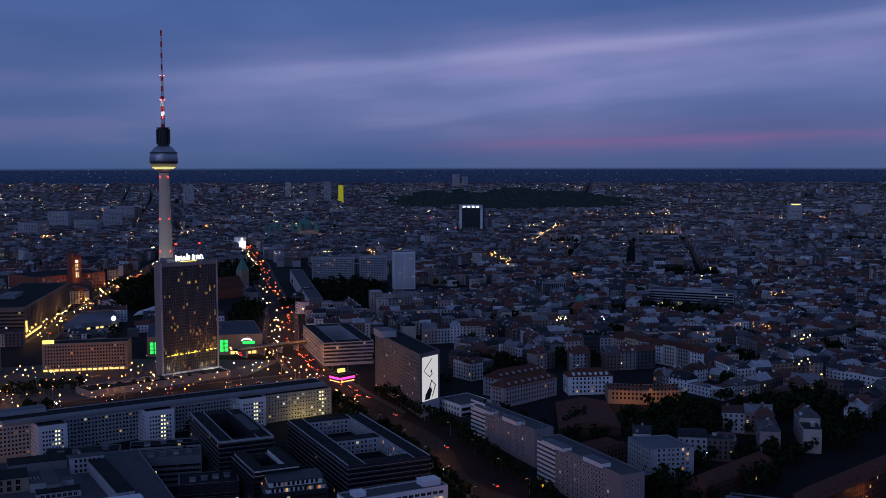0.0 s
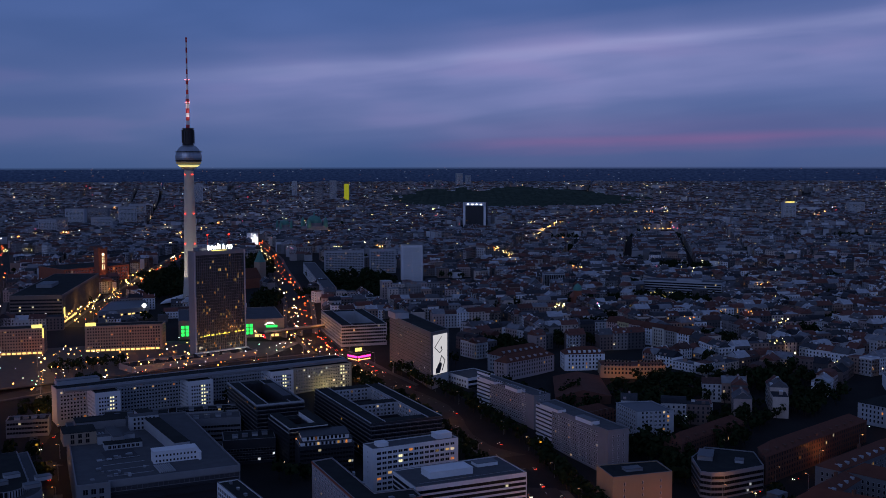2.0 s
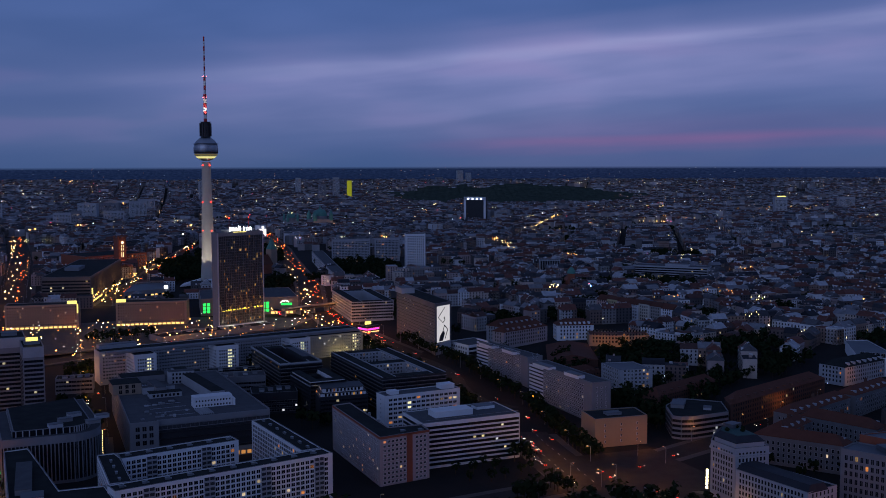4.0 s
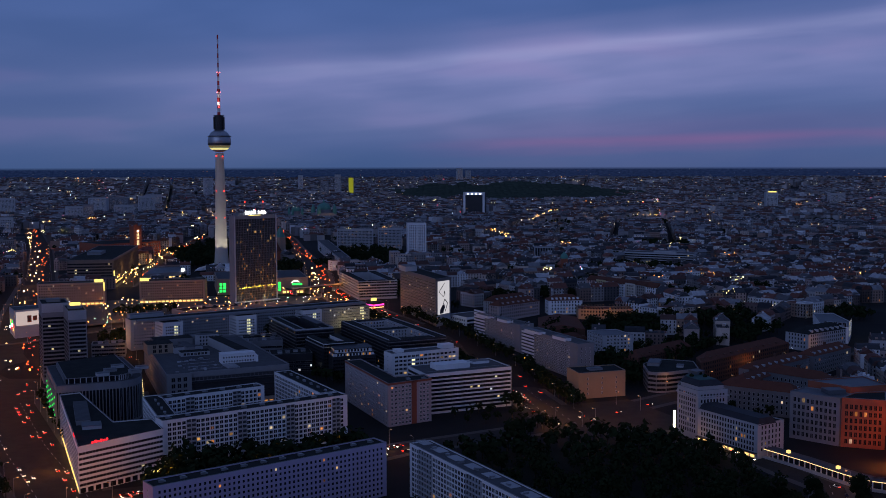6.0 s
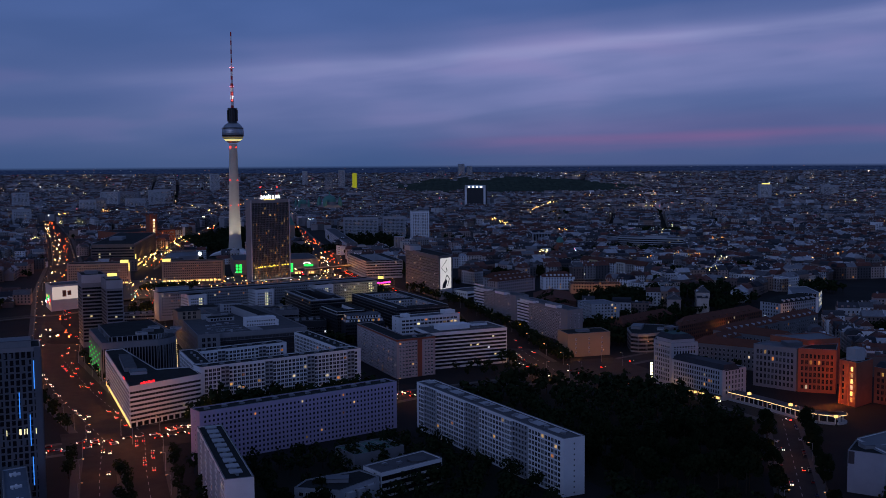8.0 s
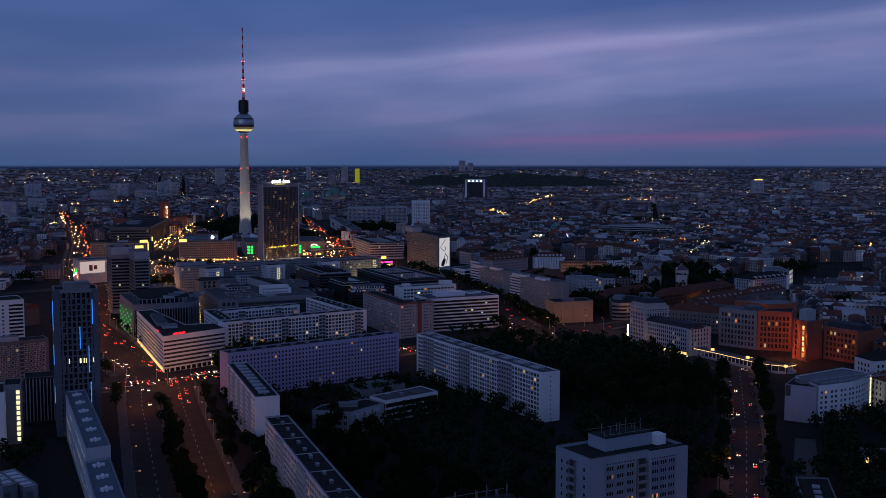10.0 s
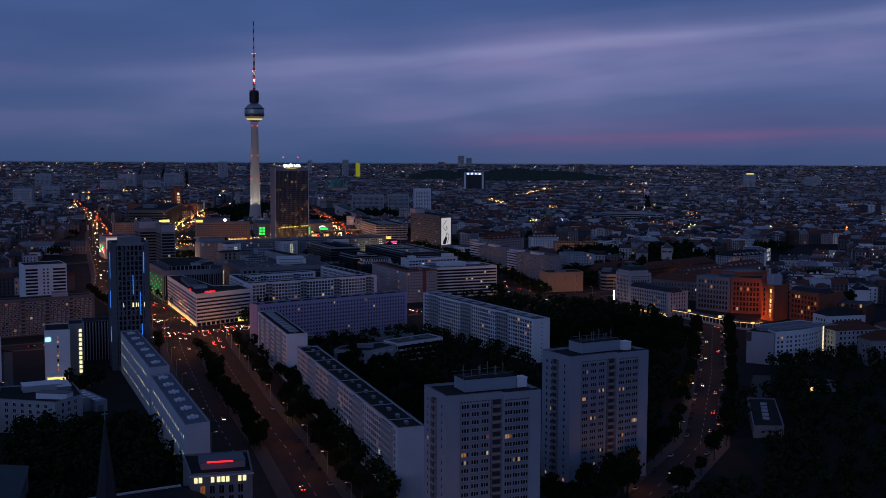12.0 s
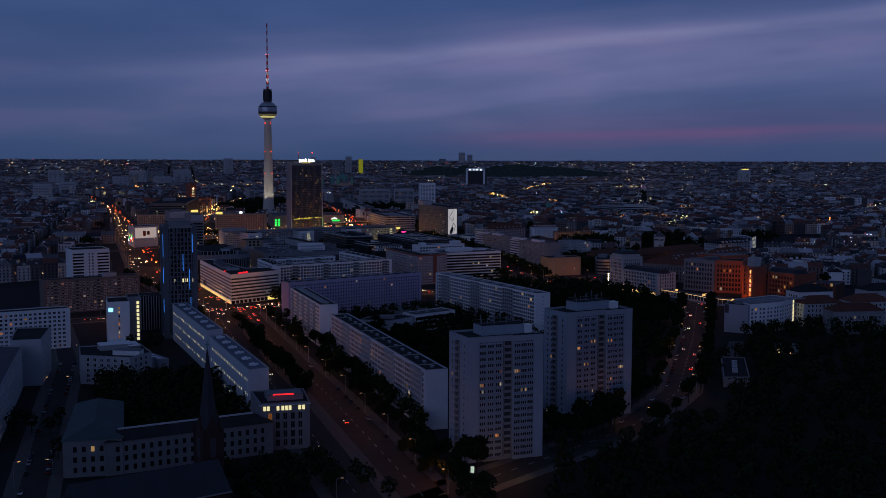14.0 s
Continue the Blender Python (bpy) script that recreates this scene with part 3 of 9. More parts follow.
# ---- the near flats ----
def tower_block(x, y, yaw, l, w, label):
    t, s, h = building("tower_block", label, "apartment tower", rect(x, y, yaw, l, w), 40.0, 0, TOWERPAINT, BITUMEN, "residential towers", 0.7)
    fronts = ((0.15, 0.47), (0.60, 0.87))
    rng = random.Random(int(l * 10))
    rest, mats = Geo(), [GLASS, TOWERPAINT, WARM]
    made = 0
    fwd = 1.5
    part("forward_bay", Geo().box(0.59 * l, -fwd, 0, l, 0.02, h + 0.7), TOWERPAINT, t, at=s[0].at(0, 0))
    part("bay_roof", Geo().box(0.60 * l, -fwd + 0.3, h + 0.72, l - 0.3, 0.3, h + 0.80), BITUMEN, t, at=s[0].at(0, 0))
    for a, b in fronts:
        off = fwd if a > 0.5 else 0.0
        part("front_panel", Geo().box(a * l, -0.012 - off, 1.1, b * l, 0.02 - off, h - 1.9), TOWERPANEL, t, at=s[0].at(0, 0))
        for k in range(10):
            x = a * l + (b - a) * l * (k + 0.5) / 10
            part("attic_vent", Geo().box(x - 0.22, -0.05 - off, h - 1.45, x + 0.22, 0.0 - off, h - 1.15), LOGGIA, t, at=s[0].at(0, 0))
        step = (b - a) * l / 3.0
        for j in range(18):
            for k in range(3):
                on = rng.random() < 0.085
                for q in (-0.72, 0.0, 0.72):
                    shape = window_mesh(0.56, 1.05, WARM if on and rng.random() < 0.6 else GLASS, TOWERPAINT)
                    m = s[0].at(a * l + (k + 0.5) * step + q, 1.3 + 2.1 * j, 0.012 + off)
                    if made < 220:
                        part("window", shape, None, t, at=m)
                        made += 1
                    else:
                        put(rest, shape, m, mats)
    part("windows", rest, mats, t, kind="stuff")
    at = 0.535 * l
    # flat dark box, painted as the shade of the balcony shaft
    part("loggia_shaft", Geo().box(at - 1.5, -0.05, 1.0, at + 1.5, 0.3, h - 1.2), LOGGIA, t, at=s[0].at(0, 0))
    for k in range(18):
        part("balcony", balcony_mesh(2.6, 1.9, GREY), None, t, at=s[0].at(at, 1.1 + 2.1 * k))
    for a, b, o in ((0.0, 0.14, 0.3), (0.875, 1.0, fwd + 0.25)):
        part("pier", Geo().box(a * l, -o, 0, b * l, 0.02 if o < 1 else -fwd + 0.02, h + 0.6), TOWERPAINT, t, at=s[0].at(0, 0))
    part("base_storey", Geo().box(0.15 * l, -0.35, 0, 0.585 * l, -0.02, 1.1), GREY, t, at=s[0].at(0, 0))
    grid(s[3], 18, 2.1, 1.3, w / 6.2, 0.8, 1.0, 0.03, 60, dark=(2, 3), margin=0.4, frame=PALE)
    # the end wall's shaft shade is a dark box as well
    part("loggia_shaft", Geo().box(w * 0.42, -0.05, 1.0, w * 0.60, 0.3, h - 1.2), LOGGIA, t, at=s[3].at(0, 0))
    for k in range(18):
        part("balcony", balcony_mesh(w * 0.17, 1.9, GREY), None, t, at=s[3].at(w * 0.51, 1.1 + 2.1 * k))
    grid(s[1], 18, 2.1, 1.3, 1.9, 0.9, 1.05, 0.03)
    for e in (3, 1):
        part("eaves_band", Geo().box(0, -0.12, h - 1.0, s[e].length, 0.0, h - 0.75), TOWERPAINT, t, at=s[e].at(0, 0))
    c, sn = math.cos(radians(yaw)), math.sin(radians(yaw))
    roof_box(t, -6, -2, yaw, 15, 7, h, h + 3.4, TOWERPAINT, lid=BITUMEN)
    roof_box(t, 9.4, -3.0, yaw, 3, 3, h, h + 2.6, WHITE, lid=WHITE)
    for k in range(9):
        a, b = -6 + 1.7 * k, -1.5 + 5 * ((k * 37) % 10) / 10
        tall = 1.6 + ((k * 53) % 7) * 0.35
        ob = part("antenna", Geo().beam((a, b, h + 3.5), (a, b, h + 3.5 + tall), 0.12).box(a - 0.15, b - 0.06, h + 3.7 + tall * 0.4, a + 0.15, b + 0.06, h + 3.7 + tall * 0.8), METAL, t)
    part("rail", Geo().beam((-6, -2, h + 4.3), (9, -2, h + 4.3), 0.08), METAL, t)
    part("rail", Geo().beam((-6, 5, h + 4.3), (9, 5, h + 4.3), 0.08), METAL, t)


tower_block(-13.5, -92.5, 2, 29.5, 14.5, "tall white concrete residential tower beside the park")
tower_block(-72.5, -123.6, -5, 26.3, 15, "tall white concrete residential tower on the avenue")

# long slab on the avenue
t, s, h = building("apartment_slab", "long pale panel-built slab with loggias along the avenue", "apartment block", rect(-57.5, -82, 82, 142, 8.5), 21.5, 0, SLABPAINT, BITUMEN, "panel slabs")
grid(s[2], 10, 2.05, 0.9, 2.3, 1.9, 1.42, 0.02, 300, balconies=(15, (9, 10, 11, 12, 13)), wall=PALE)
grid(s[3], 10, 2.05, 0.9, 6.0, 0.5, 0.6, 0.0, dark=(0,))
grid(s[0], 10, 2.05, 0.9, 2.3, 1.6, 1.38, 0.02, wall=PALE)
vents(t, [(s[0].a.x * 0 + math.cos(radians(82)) * q, math.sin(radians(82)) * q, 82) for q in range(-66, 70, 9)], h)
for q in range(-60, 71, 20):
    part("roof_seam", Geo().box(q, -3.9, h + 0.12, q + 0.3, 3.9, h + 0.32), PALE, t, at=pose(0, 0, 0, 0, 0, 82))

t, s, h = building("apartment_slab", "short pale panel-built slab end-on to the crossing", "apartment block", rect(-30, 91, 82, 74, 9.5), 21.5, 0, WHITE, BITUMEN, "panel slabs")
grid(s[2], 10, 2.05, 0.9, 2.3, 1.6, 1.38, 0.02, 200, balconies=(6, (2,)), wall=PALE)
grid(s[0], 10, 2.05, 0.9, 2.3, 1.6, 1.38, 0.02)
vents(t, [(math.cos(radians(82)) * q, math.sin(radians(82)) * q, 82 + (q % 2) * 90) for q in range(-32, 34, 7)], h, PALE)
for q in range(-30, 35, 7):
    part("roof_slab", Geo().box(q, -2.2, h + 0.12, q + 4, 2.0, h + 0.5), PALE, t, at=pose(0, 0, 0, 0, 0, 82))

t, s, h = building("apartment_slab", "long white panel-built slab at the edge of the park", "apartment block", rect(94, 82, 91, 118, 9.5), 21.5, 0, WHITE, GRAVEL, "panel slabs")
grid(s[2], 10, 2.05, 0.9, 2.2, 1.55, 1.38, 0.015, 240, balconies=(17, (3, 4, 5, 6, 7)), wall=PALE)
grid(s[3], 10, 2.05, 0.9, 7.0, 0.5, 0.6, 0.0)
vents(t, [(math.cos(radians(91)) * q, math.sin(radians(91)) * q, 91 + (q % 2) * 90) for q in range(-52, 55, 11)], h, PALE)
for q in range(-50, 55, 13):
    part("roof_slab", Geo().box(q, -3.2, h + 0.12, q + 7, 1.0, h + 0.35), PALE, t, at=pose(0, 0, 0, 0, 0, 91))

t, s, h = building("apartment_slab", "lilac panel-built slab with small square windows", "apartment block", rect(-22, 189, 9.5, 98, 9), 21.5, 0, LILAC, BITUMEN, "panel slabs")
grid(s[0], 10, 2.02, 0.9, 1.9, 0.85, 1.05, 0.012, 200, frame=LILAC)
grid(s[1], 10, 2.02, 0.9, 4.0, 0.6, 0.9, 0.0)
grid(s[3], 10, 2.02, 0.9, 4.0, 0.6, 0.9, 0.0)
vents(t, [(math.cos(radians(9.5)) * q, math.sin(radians(9.5)) * q, 9.5) for q in range(-44, 46, 8)], h)

# comb of slabs behind the hotel
for poly, lab, own, edges in (
        (rect(3, 282, 7, 92, 9), "white panel-built slab with loggias and red window boxes", 160, (0,)),
        (rect(93, 303, 92, 62, 9), "white panel-built wing running back from a slab", 60, (2, 3)),
        (rect(11.5, 292, 86, 44, 8.5), "white panel-built wing beside the hotel", 40, (2, 3)),
        (rect(14, 326, 7, 52, 9), "white panel-built slab closing the yard", 120, (0, 1))):
    t, s, h = building("apartment_slab", lab, "apartment block", poly, 21.8, 0, WHITE, BITUMEN, "comb of slabs")
    for e in edges:
        grid(s[e], 10, 2.05, 0.9, 2.2, 1.55, 1.38, 0.015, own, balconies=(11, (4, 5)) if e == 0 else (), wall=PALE)
    lx = s[0].length
    a = math.degrees(s[0].angle)
    vents(t, [(math.cos(s[0].angle) * q, math.sin(s[0].angle) * q, a) for q in range(-int(lx / 2) + 4, int(lx / 2) - 2, 9)], h)

# hotel on the crossing
t, s, h = building("hotel", "white banded corner hotel with a red roof sign", "hotel", [(-35, 265), (2.5, 278.5), (2.5, 300), (-14, 302), (-17, 372), (-27, 371)], 19.2, 0, WHITE, BITUMEN)
for e in (0, 5):
    bands(s[e], 7, 2.15, 3.1, 0.92, 0.3, lit=0.012, frame=PALE)
    q, n = 0.6, s[e].length
    while q < n - 2:
        part("shop_front", Geo().box(q, -0.06, 0.2, q + 2.4, 0.02, 2.2), SHOPLIT if e == 5 else GLASS, t, at=s[e].at(0, 0))
        q += 3.4
g = Geo()
for k in range(6):
    g.box(24 + k * 1.3, -0.3, h + 0.7, 24.9 + k * 1.3, -0.1, h + 1.5 + 0.3 * (k % 2))
part("roof_sign", g, SIGNRED, t, "red neon roof sign", at=s[0].at(-18, 0))
part("roof_sign", Geo().box(96, -0.3, h + 0.7, 101, -0.1, h + 1.6), SIGNRED, t, at=s[5].at(-10, 0))
part("shop_sign", Geo().box(30, -0.25, 0.4, 42, -0.05, 2.4), SIGNYELLOW, t, "glowing yellow shop sign", at=s[0].at(0, 0))
roof_box(t, -9, -12, 83, 40, 6, h, h + 2.2, GREY, lid=GRAVEL)
roof_box(t, -6, -22, 83, 8, 8, h, h + 1.6, PALE)

# low pavilion school in the yard
t, s, h = building("pavilion", "white three-storey school block with a dark flat roof", "school", [(-9, 112), (4, 101), (23, 110), (20, 121), (-2, 119)], 9.0, 0, PALE, BITUMEN)
for e in (0, 1, 2):
    grid(s[e], 3, 2.7, 1.0, 2.4, 1.5, 1.5, 0.01, 16)
for k in range(3):
    part("bay", Geo().box(3 + 5.4 * k, -1.6, 0, 6.2 + 5.4 * k, 0, 8.0), PALE, t, at=s[1].at(0, 0))
roof_box(t, -4, 0, -24, 8, 5, h, h + 1.4, GREY)
t, s, h = building("pavilion", "white school wing with ribbon windows and a round roof light", "school", [(25, 113), (54, 120), (52, 133), (23, 125)], 9.2, 0, WHITE, GRAVEL)
bands(s[0], 3, 2.7, 1.1, 1.5, 0.4)
bands(s[3], 3, 2.7, 1.1, 1.5, 0.4)
part("roof_light", Geo().round(6, 0, [(4.0, h + 0.1), (3.8, h + 0.8)], 20), DARKMETAL, t)
vents(t, [(-8, 0, 14), (-2, -1, 14)], h)
t, s, h = building("pavilion", "flat roofed hall with a green roof", "hall", [(30, 150), (54, 154), (52, 170), (28, 166)], 6, 0, GREY, surface("green_roof_sheet", (0.10, 0.19, 0.17), 0.8))
for k in range(6):
    part("roof_rib", Geo().box(-9 + 3.4 * k, -6, h + 0.1, -8.6 + 3.4 * k, 6, h + 0.5), GREY, t)

# pink-white block with a red stripe
t, s, h = building("apartment_slab", "rose white angled block with a rust red stair stripe", "apartment block", [(122, 306), (147.5, 308), (149, 319), (133, 321), (137, 376), (127, 375)], 22.0, 0, PINKISH, BITUMEN, "panel slabs")
grid(s[0], 10, 2.05, 1.0, 2.1, 1.15, 1.05, 0.02, 130, dark=(6, 7))
part("stair_stripe", Geo().box(13.6, -0.2, 0, 16.6, 0.02, h + 0.4), RUST, t, "rust red stair stripe", at=s[0].at(0, 0))
part("cornice", Geo().box(0, -0.2, h - 0.5, s[0].length, 0.02, h + 0.55), RUST, t, at=s[0].at(0, 0))
part("cornice", Geo().box(0, -0.2, h - 0.5, s[5].length, 0.02, h + 0.55), RUST, t, at=s[5].at(0, 0))
grid(s[5], 10, 2.05, 1.0, 2.1, 1.0, 1.05, 0.02, 60)
vents(t, [(0, -22, 0), (-2, 0, 80), (0, 15, 80), (8, -24, 0)], h)

# white banded office and white office behind it
t, s, h = building("office_block", "white office block with black ribbon windows", "office", [(151, 321), (202, 318), (204, 346), (153, 347)], 21.5, 0, WHITE, GRAVEL)
bands(s[0], 9, 2.2, 1.4, 1.05, 0.4, lit=0.012)
bands(s[1], 9, 2.2, 1.4, 1.05, 0.4, lit=0.03)
bands(s[3], 9, 2.2, 1.4, 1.05, 0.4, lit=0.02)
roof_box(t, -16, -4, -3, 20, 9, h, h + 2.8, WHITE, lid=WHITE)
roof_box(t, 10, 2, -3, 10, 6, h, h + 1.6, WHITE)
part("rail", Geo().beam((-25, -11, h + 1.4), (25, -13, h + 1.4), 0.1), METAL, t)
t, s, h = building("office_block", "white office slab with rows of paired windows", "office", [(157, 377), (201, 377), (201, 388), (157, 388)], 23.0, 0, WHITE, GRAVEL)
grid(s[0], 9, 2.35, 1.6, 2.7, 2.0, 1.2, 0.04, 140, column=(4,))
grid(s[3], 9, 2.35, 1.6, 9, 0.6, 0.8, 0)
roof_box(t, 12, -3, 0, 8, 6, h, h + 2.4, WHITE, lid=WHITE)
roof_box(t, -18, -3, 0, 5, 5, h, h + 1.8, WHITE, lid=WHITE)

# stepped white slabs by the avenue with lit corridors
for poly, lab in (([(-118, -39), (-110, -38), (-103, 42), (-111, 40)], "pale slab with a bare end wall and rows of lit corridor windows"), ([(-108, 56), (-100, 57), (-93, 150), (-101, 149)], "pale slab with a bare end wall stepping back from the avenue")):
    t, s, h = building("corridor_slab", lab, "office", poly, 18.8, 0, surface("cool_white_render", (0.50, 0.55, 0.62), 0.9, var=0.08), surface("blue_grey_roof", (0.13, 0.16, 0.20), 0.9, var=0.2), "stepped slabs")
    grid(s[3], 3, 5.4, 3.4, 3.3, 0.7, 1.1, 0.0, 160, column=range(0, 40), glass=GLASS, frame=PALE)
    grid(s[0], 1, 3.0, 1.2, 4.0, 0.6, 1.0, 0.0)
    ln = s[1].length
    for q in range(6):
        m = s[1].at(ln * (q + 0.6) / 6.2, h + 0.1, -4.0)
        g = Geo().box(-1.5, -0.4, 0, 1.5, 0.4, 0.9).box(-0.4, -1.8, 0, 0.4, 1.8, 0.8).box(-1.7, 0.9, 0, 0.4, 1.5, 0.7).box(-0.2, -1.7, 0, 1.6, -1.1, 0.6)
        part("roof_vent", g, WHITE, t, at=m)

# slender hotel tower with blue light lines
t, s, h = building("tower_hotel", "slender dark hotel tower with vertical blue light lines", "hotel", rect(-103.8, 153, -6, 17, 16), 60.0, 0, GREY, BITUMEN)
TOWERSKIN = surface("hotel_tower_cladding", (0.12, 0.135, 0.16), 0.8, var=0.15)
rng = random.Random(41)
for e, n in ((0, 9), (3, 8), (1, 8)):
    fins(s[e], n, 2, h - 1, 0.35, 0.7, TOWERSKIN, GLASS)
    wide_ = s[e].length / n
    g = Geo()
    for k in range(n + 1):
        for j in range(24):
            z = 2.2 + 2.35 * j
            x0, x1 = max(0.1, wide_ * (k - 0.5) + 0.35), min(s[e].length - 0.1, wide_ * (k + 0.5) - 0.35)
            g.box(x0, -0.22, z, x1, -0.04, z + (0.75 if (k + j) % 2 else 0.45))
            if rng.random() < 0.22:
                g.box(x0, -0.2, z + 0.7, (x0 + x1) / 2, -0.05, z + 2.35)
    part("spandrel", g, TOWERSKIN, t, kind="stuff", at=s[e].at(0, 0))
for e in (0, 3):
    for q in (0.0, s[e].length - 2.2):
        part("corner_pier", Geo().box(q, -0.45, 0, q + 2.2, 0.02, h + 0.4), TOWERSKIN, t, at=s[e].at(0, 0))
for e, q, a, b in ((0, 14.6, 46, 56), (0, 9.6, 36, 45), (0, 12.9, 26, 37), (0, 13.4, 12, 22), (0, 10.2, 3, 12), (3, 15.6, 44, 56), (3, 15.6, 30, 38), (3, 15.6, 14, 21)):
    part("light_line", Geo().box(q - 0.14, -0.72, a, q + 0.14, -0.52, b), SIGNBLUE, t, "glowing blue light line", at=s[e].at(0, 0))
g = Geo()
for q in (4.6, 9.2, 10.4, 11.6, 14.2):
    part("lit_window", Geo().box(q, -0.26, 30, q + 0.7, -0.05, 32), STAIRLIT, t, at=s[0].at(0, 0))
roof_box(t, -5, -5, -4, 10, 9, h, h + 2.4, GREY)

# white end block with a blue sign, striped block beside it
t, s, h = building("hotel", "white hotel wing with a small blue sign", "hotel", rect(-135.3, 144, -8, 10.8, 20), 22.3, 0, WHITE, BITUMEN)
for k in range(9):
    part("window", window_mesh(0.7, 1.2, WARM if k % 3 else GLASS, PALE), None, t, at=s[0].at(5.6, 2.0 + 2.1 * k))
part("sign", Geo().box(0.4, -0.2, h - 4.6, 2.6, -0.05, h - 2.8), glow("pale_blue_sign", (0.25, 0.65, 1.0), 3.0), t, "glowing pale blue sign", at=s[0].at(0, 0))
part("porch", Geo().box(0.5, -5, 0, 10.5, 0, 3.2), WHITE, t, at=s[0].at(0, 0))
part("porch_light", Geo().box(1.0, -5.2, 0.4, 9.0, -5.05, 2.2), SIGNYELLOW, t, at=s[0].at(0, 0))
t, s, h = building("office_block", "dark block with white vertical fins", "office", rect(-113.5, 178.5, -6, 14, 13), 20.0, 0, DARKCLAD, BITUMEN)
fins(s[0], 10, 1.5, h, 0.5, 0.45, PALE, GLASS)
t, s, h = building("stair_block", "grey stair block with a glowing yellow window column", "hotel", rect(-124.2, 150, -8, 6.5, 14), 23.5, 0, GREY, BITUMEN)
for k in range(10):
    part("stair_window", Geo().box(4.6, -0.15, 1.2 + 2.1 * k, 5.9, 0.02, 2.7 + 2.1 * k), STAIRLIT, t, at=s[0].at(0, 0))

# left margin slabs
t, s, h = building("apartment_slab", "white banded slab tower", "apartment tower", rect(-118, 372, 3, 26, 22), 30.0, 0, WHITE, BITUMEN)
bands(s[0], 12, 2.2, 2.4, 1.0, 0.6, s1=8.0)
bands(s[0], 12, 2.2, 2.4, 1.0, 17.5, s1=25.4)
grid(s[0], 12, 2.2, 2.4, 2.4, 1.0, 1.1, 0.0, margin=9.5)
t, s, h = building("apartment_slab", "grey panel-built slab behind the fins block", "apartment block", rect(-150, 271, 8, 60, 10), 20.5, 0, surface("soot_grey_panels", (0.14, 0.13, 0.13), 0.9, var=0.25), BITUMEN, "panel slabs")
grid(s[0], 9, 2.1, 1.0, 2.2, 1.2, 1.1, 0.02, 100, balconies=(6, (2,)), wall=GREY)
roof_box(t, 8, -2, 8, 8, 5, h, h + 2.6, PALE)
t, s, h = building("apartment_slab", "white panel-built slab at the lane", "apartment block", rect(-196, 145, 4, 43, 9), 20.0, 0, WHITE, BITUMEN, "panel slabs")
grid(s[0], 9, 2.1, 1.0, 2.3, 1.2, 1.1, 0.02, 60)
t, s, h = building("office_block", "long pale block with a deep flat roof", "office", [(-224, -40), (-206, -44), (-186, 58), (-204, 66)], 17.5, 0, PALE, GRAVEL)
grid(s[1], 7, 2.3, 1.0, 2.4, 1.2, 1.2, 0.02, 60)
grid(s[0], 7, 2.3, 1.0, 2.4, 1.2, 1.2, 0.02, 30)
for k in range(5):
    roof_box(t, -6 + 3 * (k % 2), -38 + 17 * k, 78, 7, 4, h, h + 1.6, (GREY, PALE)[k % 2])
t, s, h = building("office_block", "pale block with a dark sloped roof", "office", [(-190, 62), (-178, 60), (-170, 92), (-184, 96)], 19.5, 0, PALE, BITUMEN)
grid(s[1], 8, 2.2, 1.0, 2.4, 1.2, 1.2, 0.02, 50)
t, s, h = building("town_house", "white apartment house with grey attic", "apartment house", [(-163, 56), (-145, 41), (-134, 50), (-134, 74), (-160, 78)], 12.0, 0, PALE, BITUMEN)
grid(s[0], 5, 2.3, 0.8, 3.2, 1.3, 1.4, 0.03, 40)
grid(s[1], 5, 2.3, 0.8, 3.2, 1.3, 1.4, 0.03, 20)
roof_box(t, -6, 4, 0, 14, 8, h, h + 2.4, PALE, lid=WHITE)
roof_box(t, 6, 2, 0, 5, 12, h, h + 1.6, GREY, lid=WHITE)
roof_box(t, -3, -8, -35, 12, 5, h, h + 2.2, WHITE, lid=ZINC)

# low sheds with pale roofs in the yard behind
for x, y, l, w, top_ in ((-133, 74, 6, 26, 4.5), (-126, 72, 5, 24, 4.0), (-141, 102, 7, 10, 5.5)):
    t, s, h = building("yard_shed", "low shed with a pale ribbed roof in a yard", "shed", rect(x, y, 12, l, w), top_, 0, PALE, WHITE, "yard sheds")
    for k in range(5):
        part("roof_rib", Geo().box(-l * 0.45, -w * 0.4 + w * 0.2 * k, h + 0.1, l * 0.45, -w * 0.4 + w * 0.2 * k + 0.4, h + 0.5), PALE, t, at=pose(0, 0, 0, 0, 0, 12))
    part("door", Geo().box(1.2, -0.08, 0.1, 3.4, 0.02, 2.6), GREY, t, at=s[0].at(0, 0))

# corner house, school and church at the near left
t, s, h = building("corner_house", "grey stone corner house with a red roof sign", "office", [(-127, -80), (-111, -84), (-106, -64), (-124, -60)], 15.5, 0, surface("weathered_stone", (0.20, 0.20, 0.215), 0.9, var=0.25), BITUMEN)
grid(s[0], 4, 3.0, 1.4, 2.5, 1.3, 2.2, 0.01, 24, frame=GREY)
grid(s[1], 4, 3.0, 1.4, 2.5, 1.3, 2.2, 0.01, 24, frame=GREY)
g = Geo()
for q in (1.0, 2.2, 5.4, 7.0, 8.2, 9.4, 12.6, 13.9):
    g.box(q, -0.15, h - 2.0, q + 0.9, -0.05, h - 0.5)
part("attic_lights", g, STAIRLIT, t, at=s[0].at(0, 0))
part("cornice", Geo().box(-0.3, -0.5, h - 0.3, s[0].length + 0.3, 0.05, h + 0.1), PALE, t, at=s[0].at(0, 0))
roof_box(t, -6, -4, -10, 12, 8, h, h + 2.0, GREY)
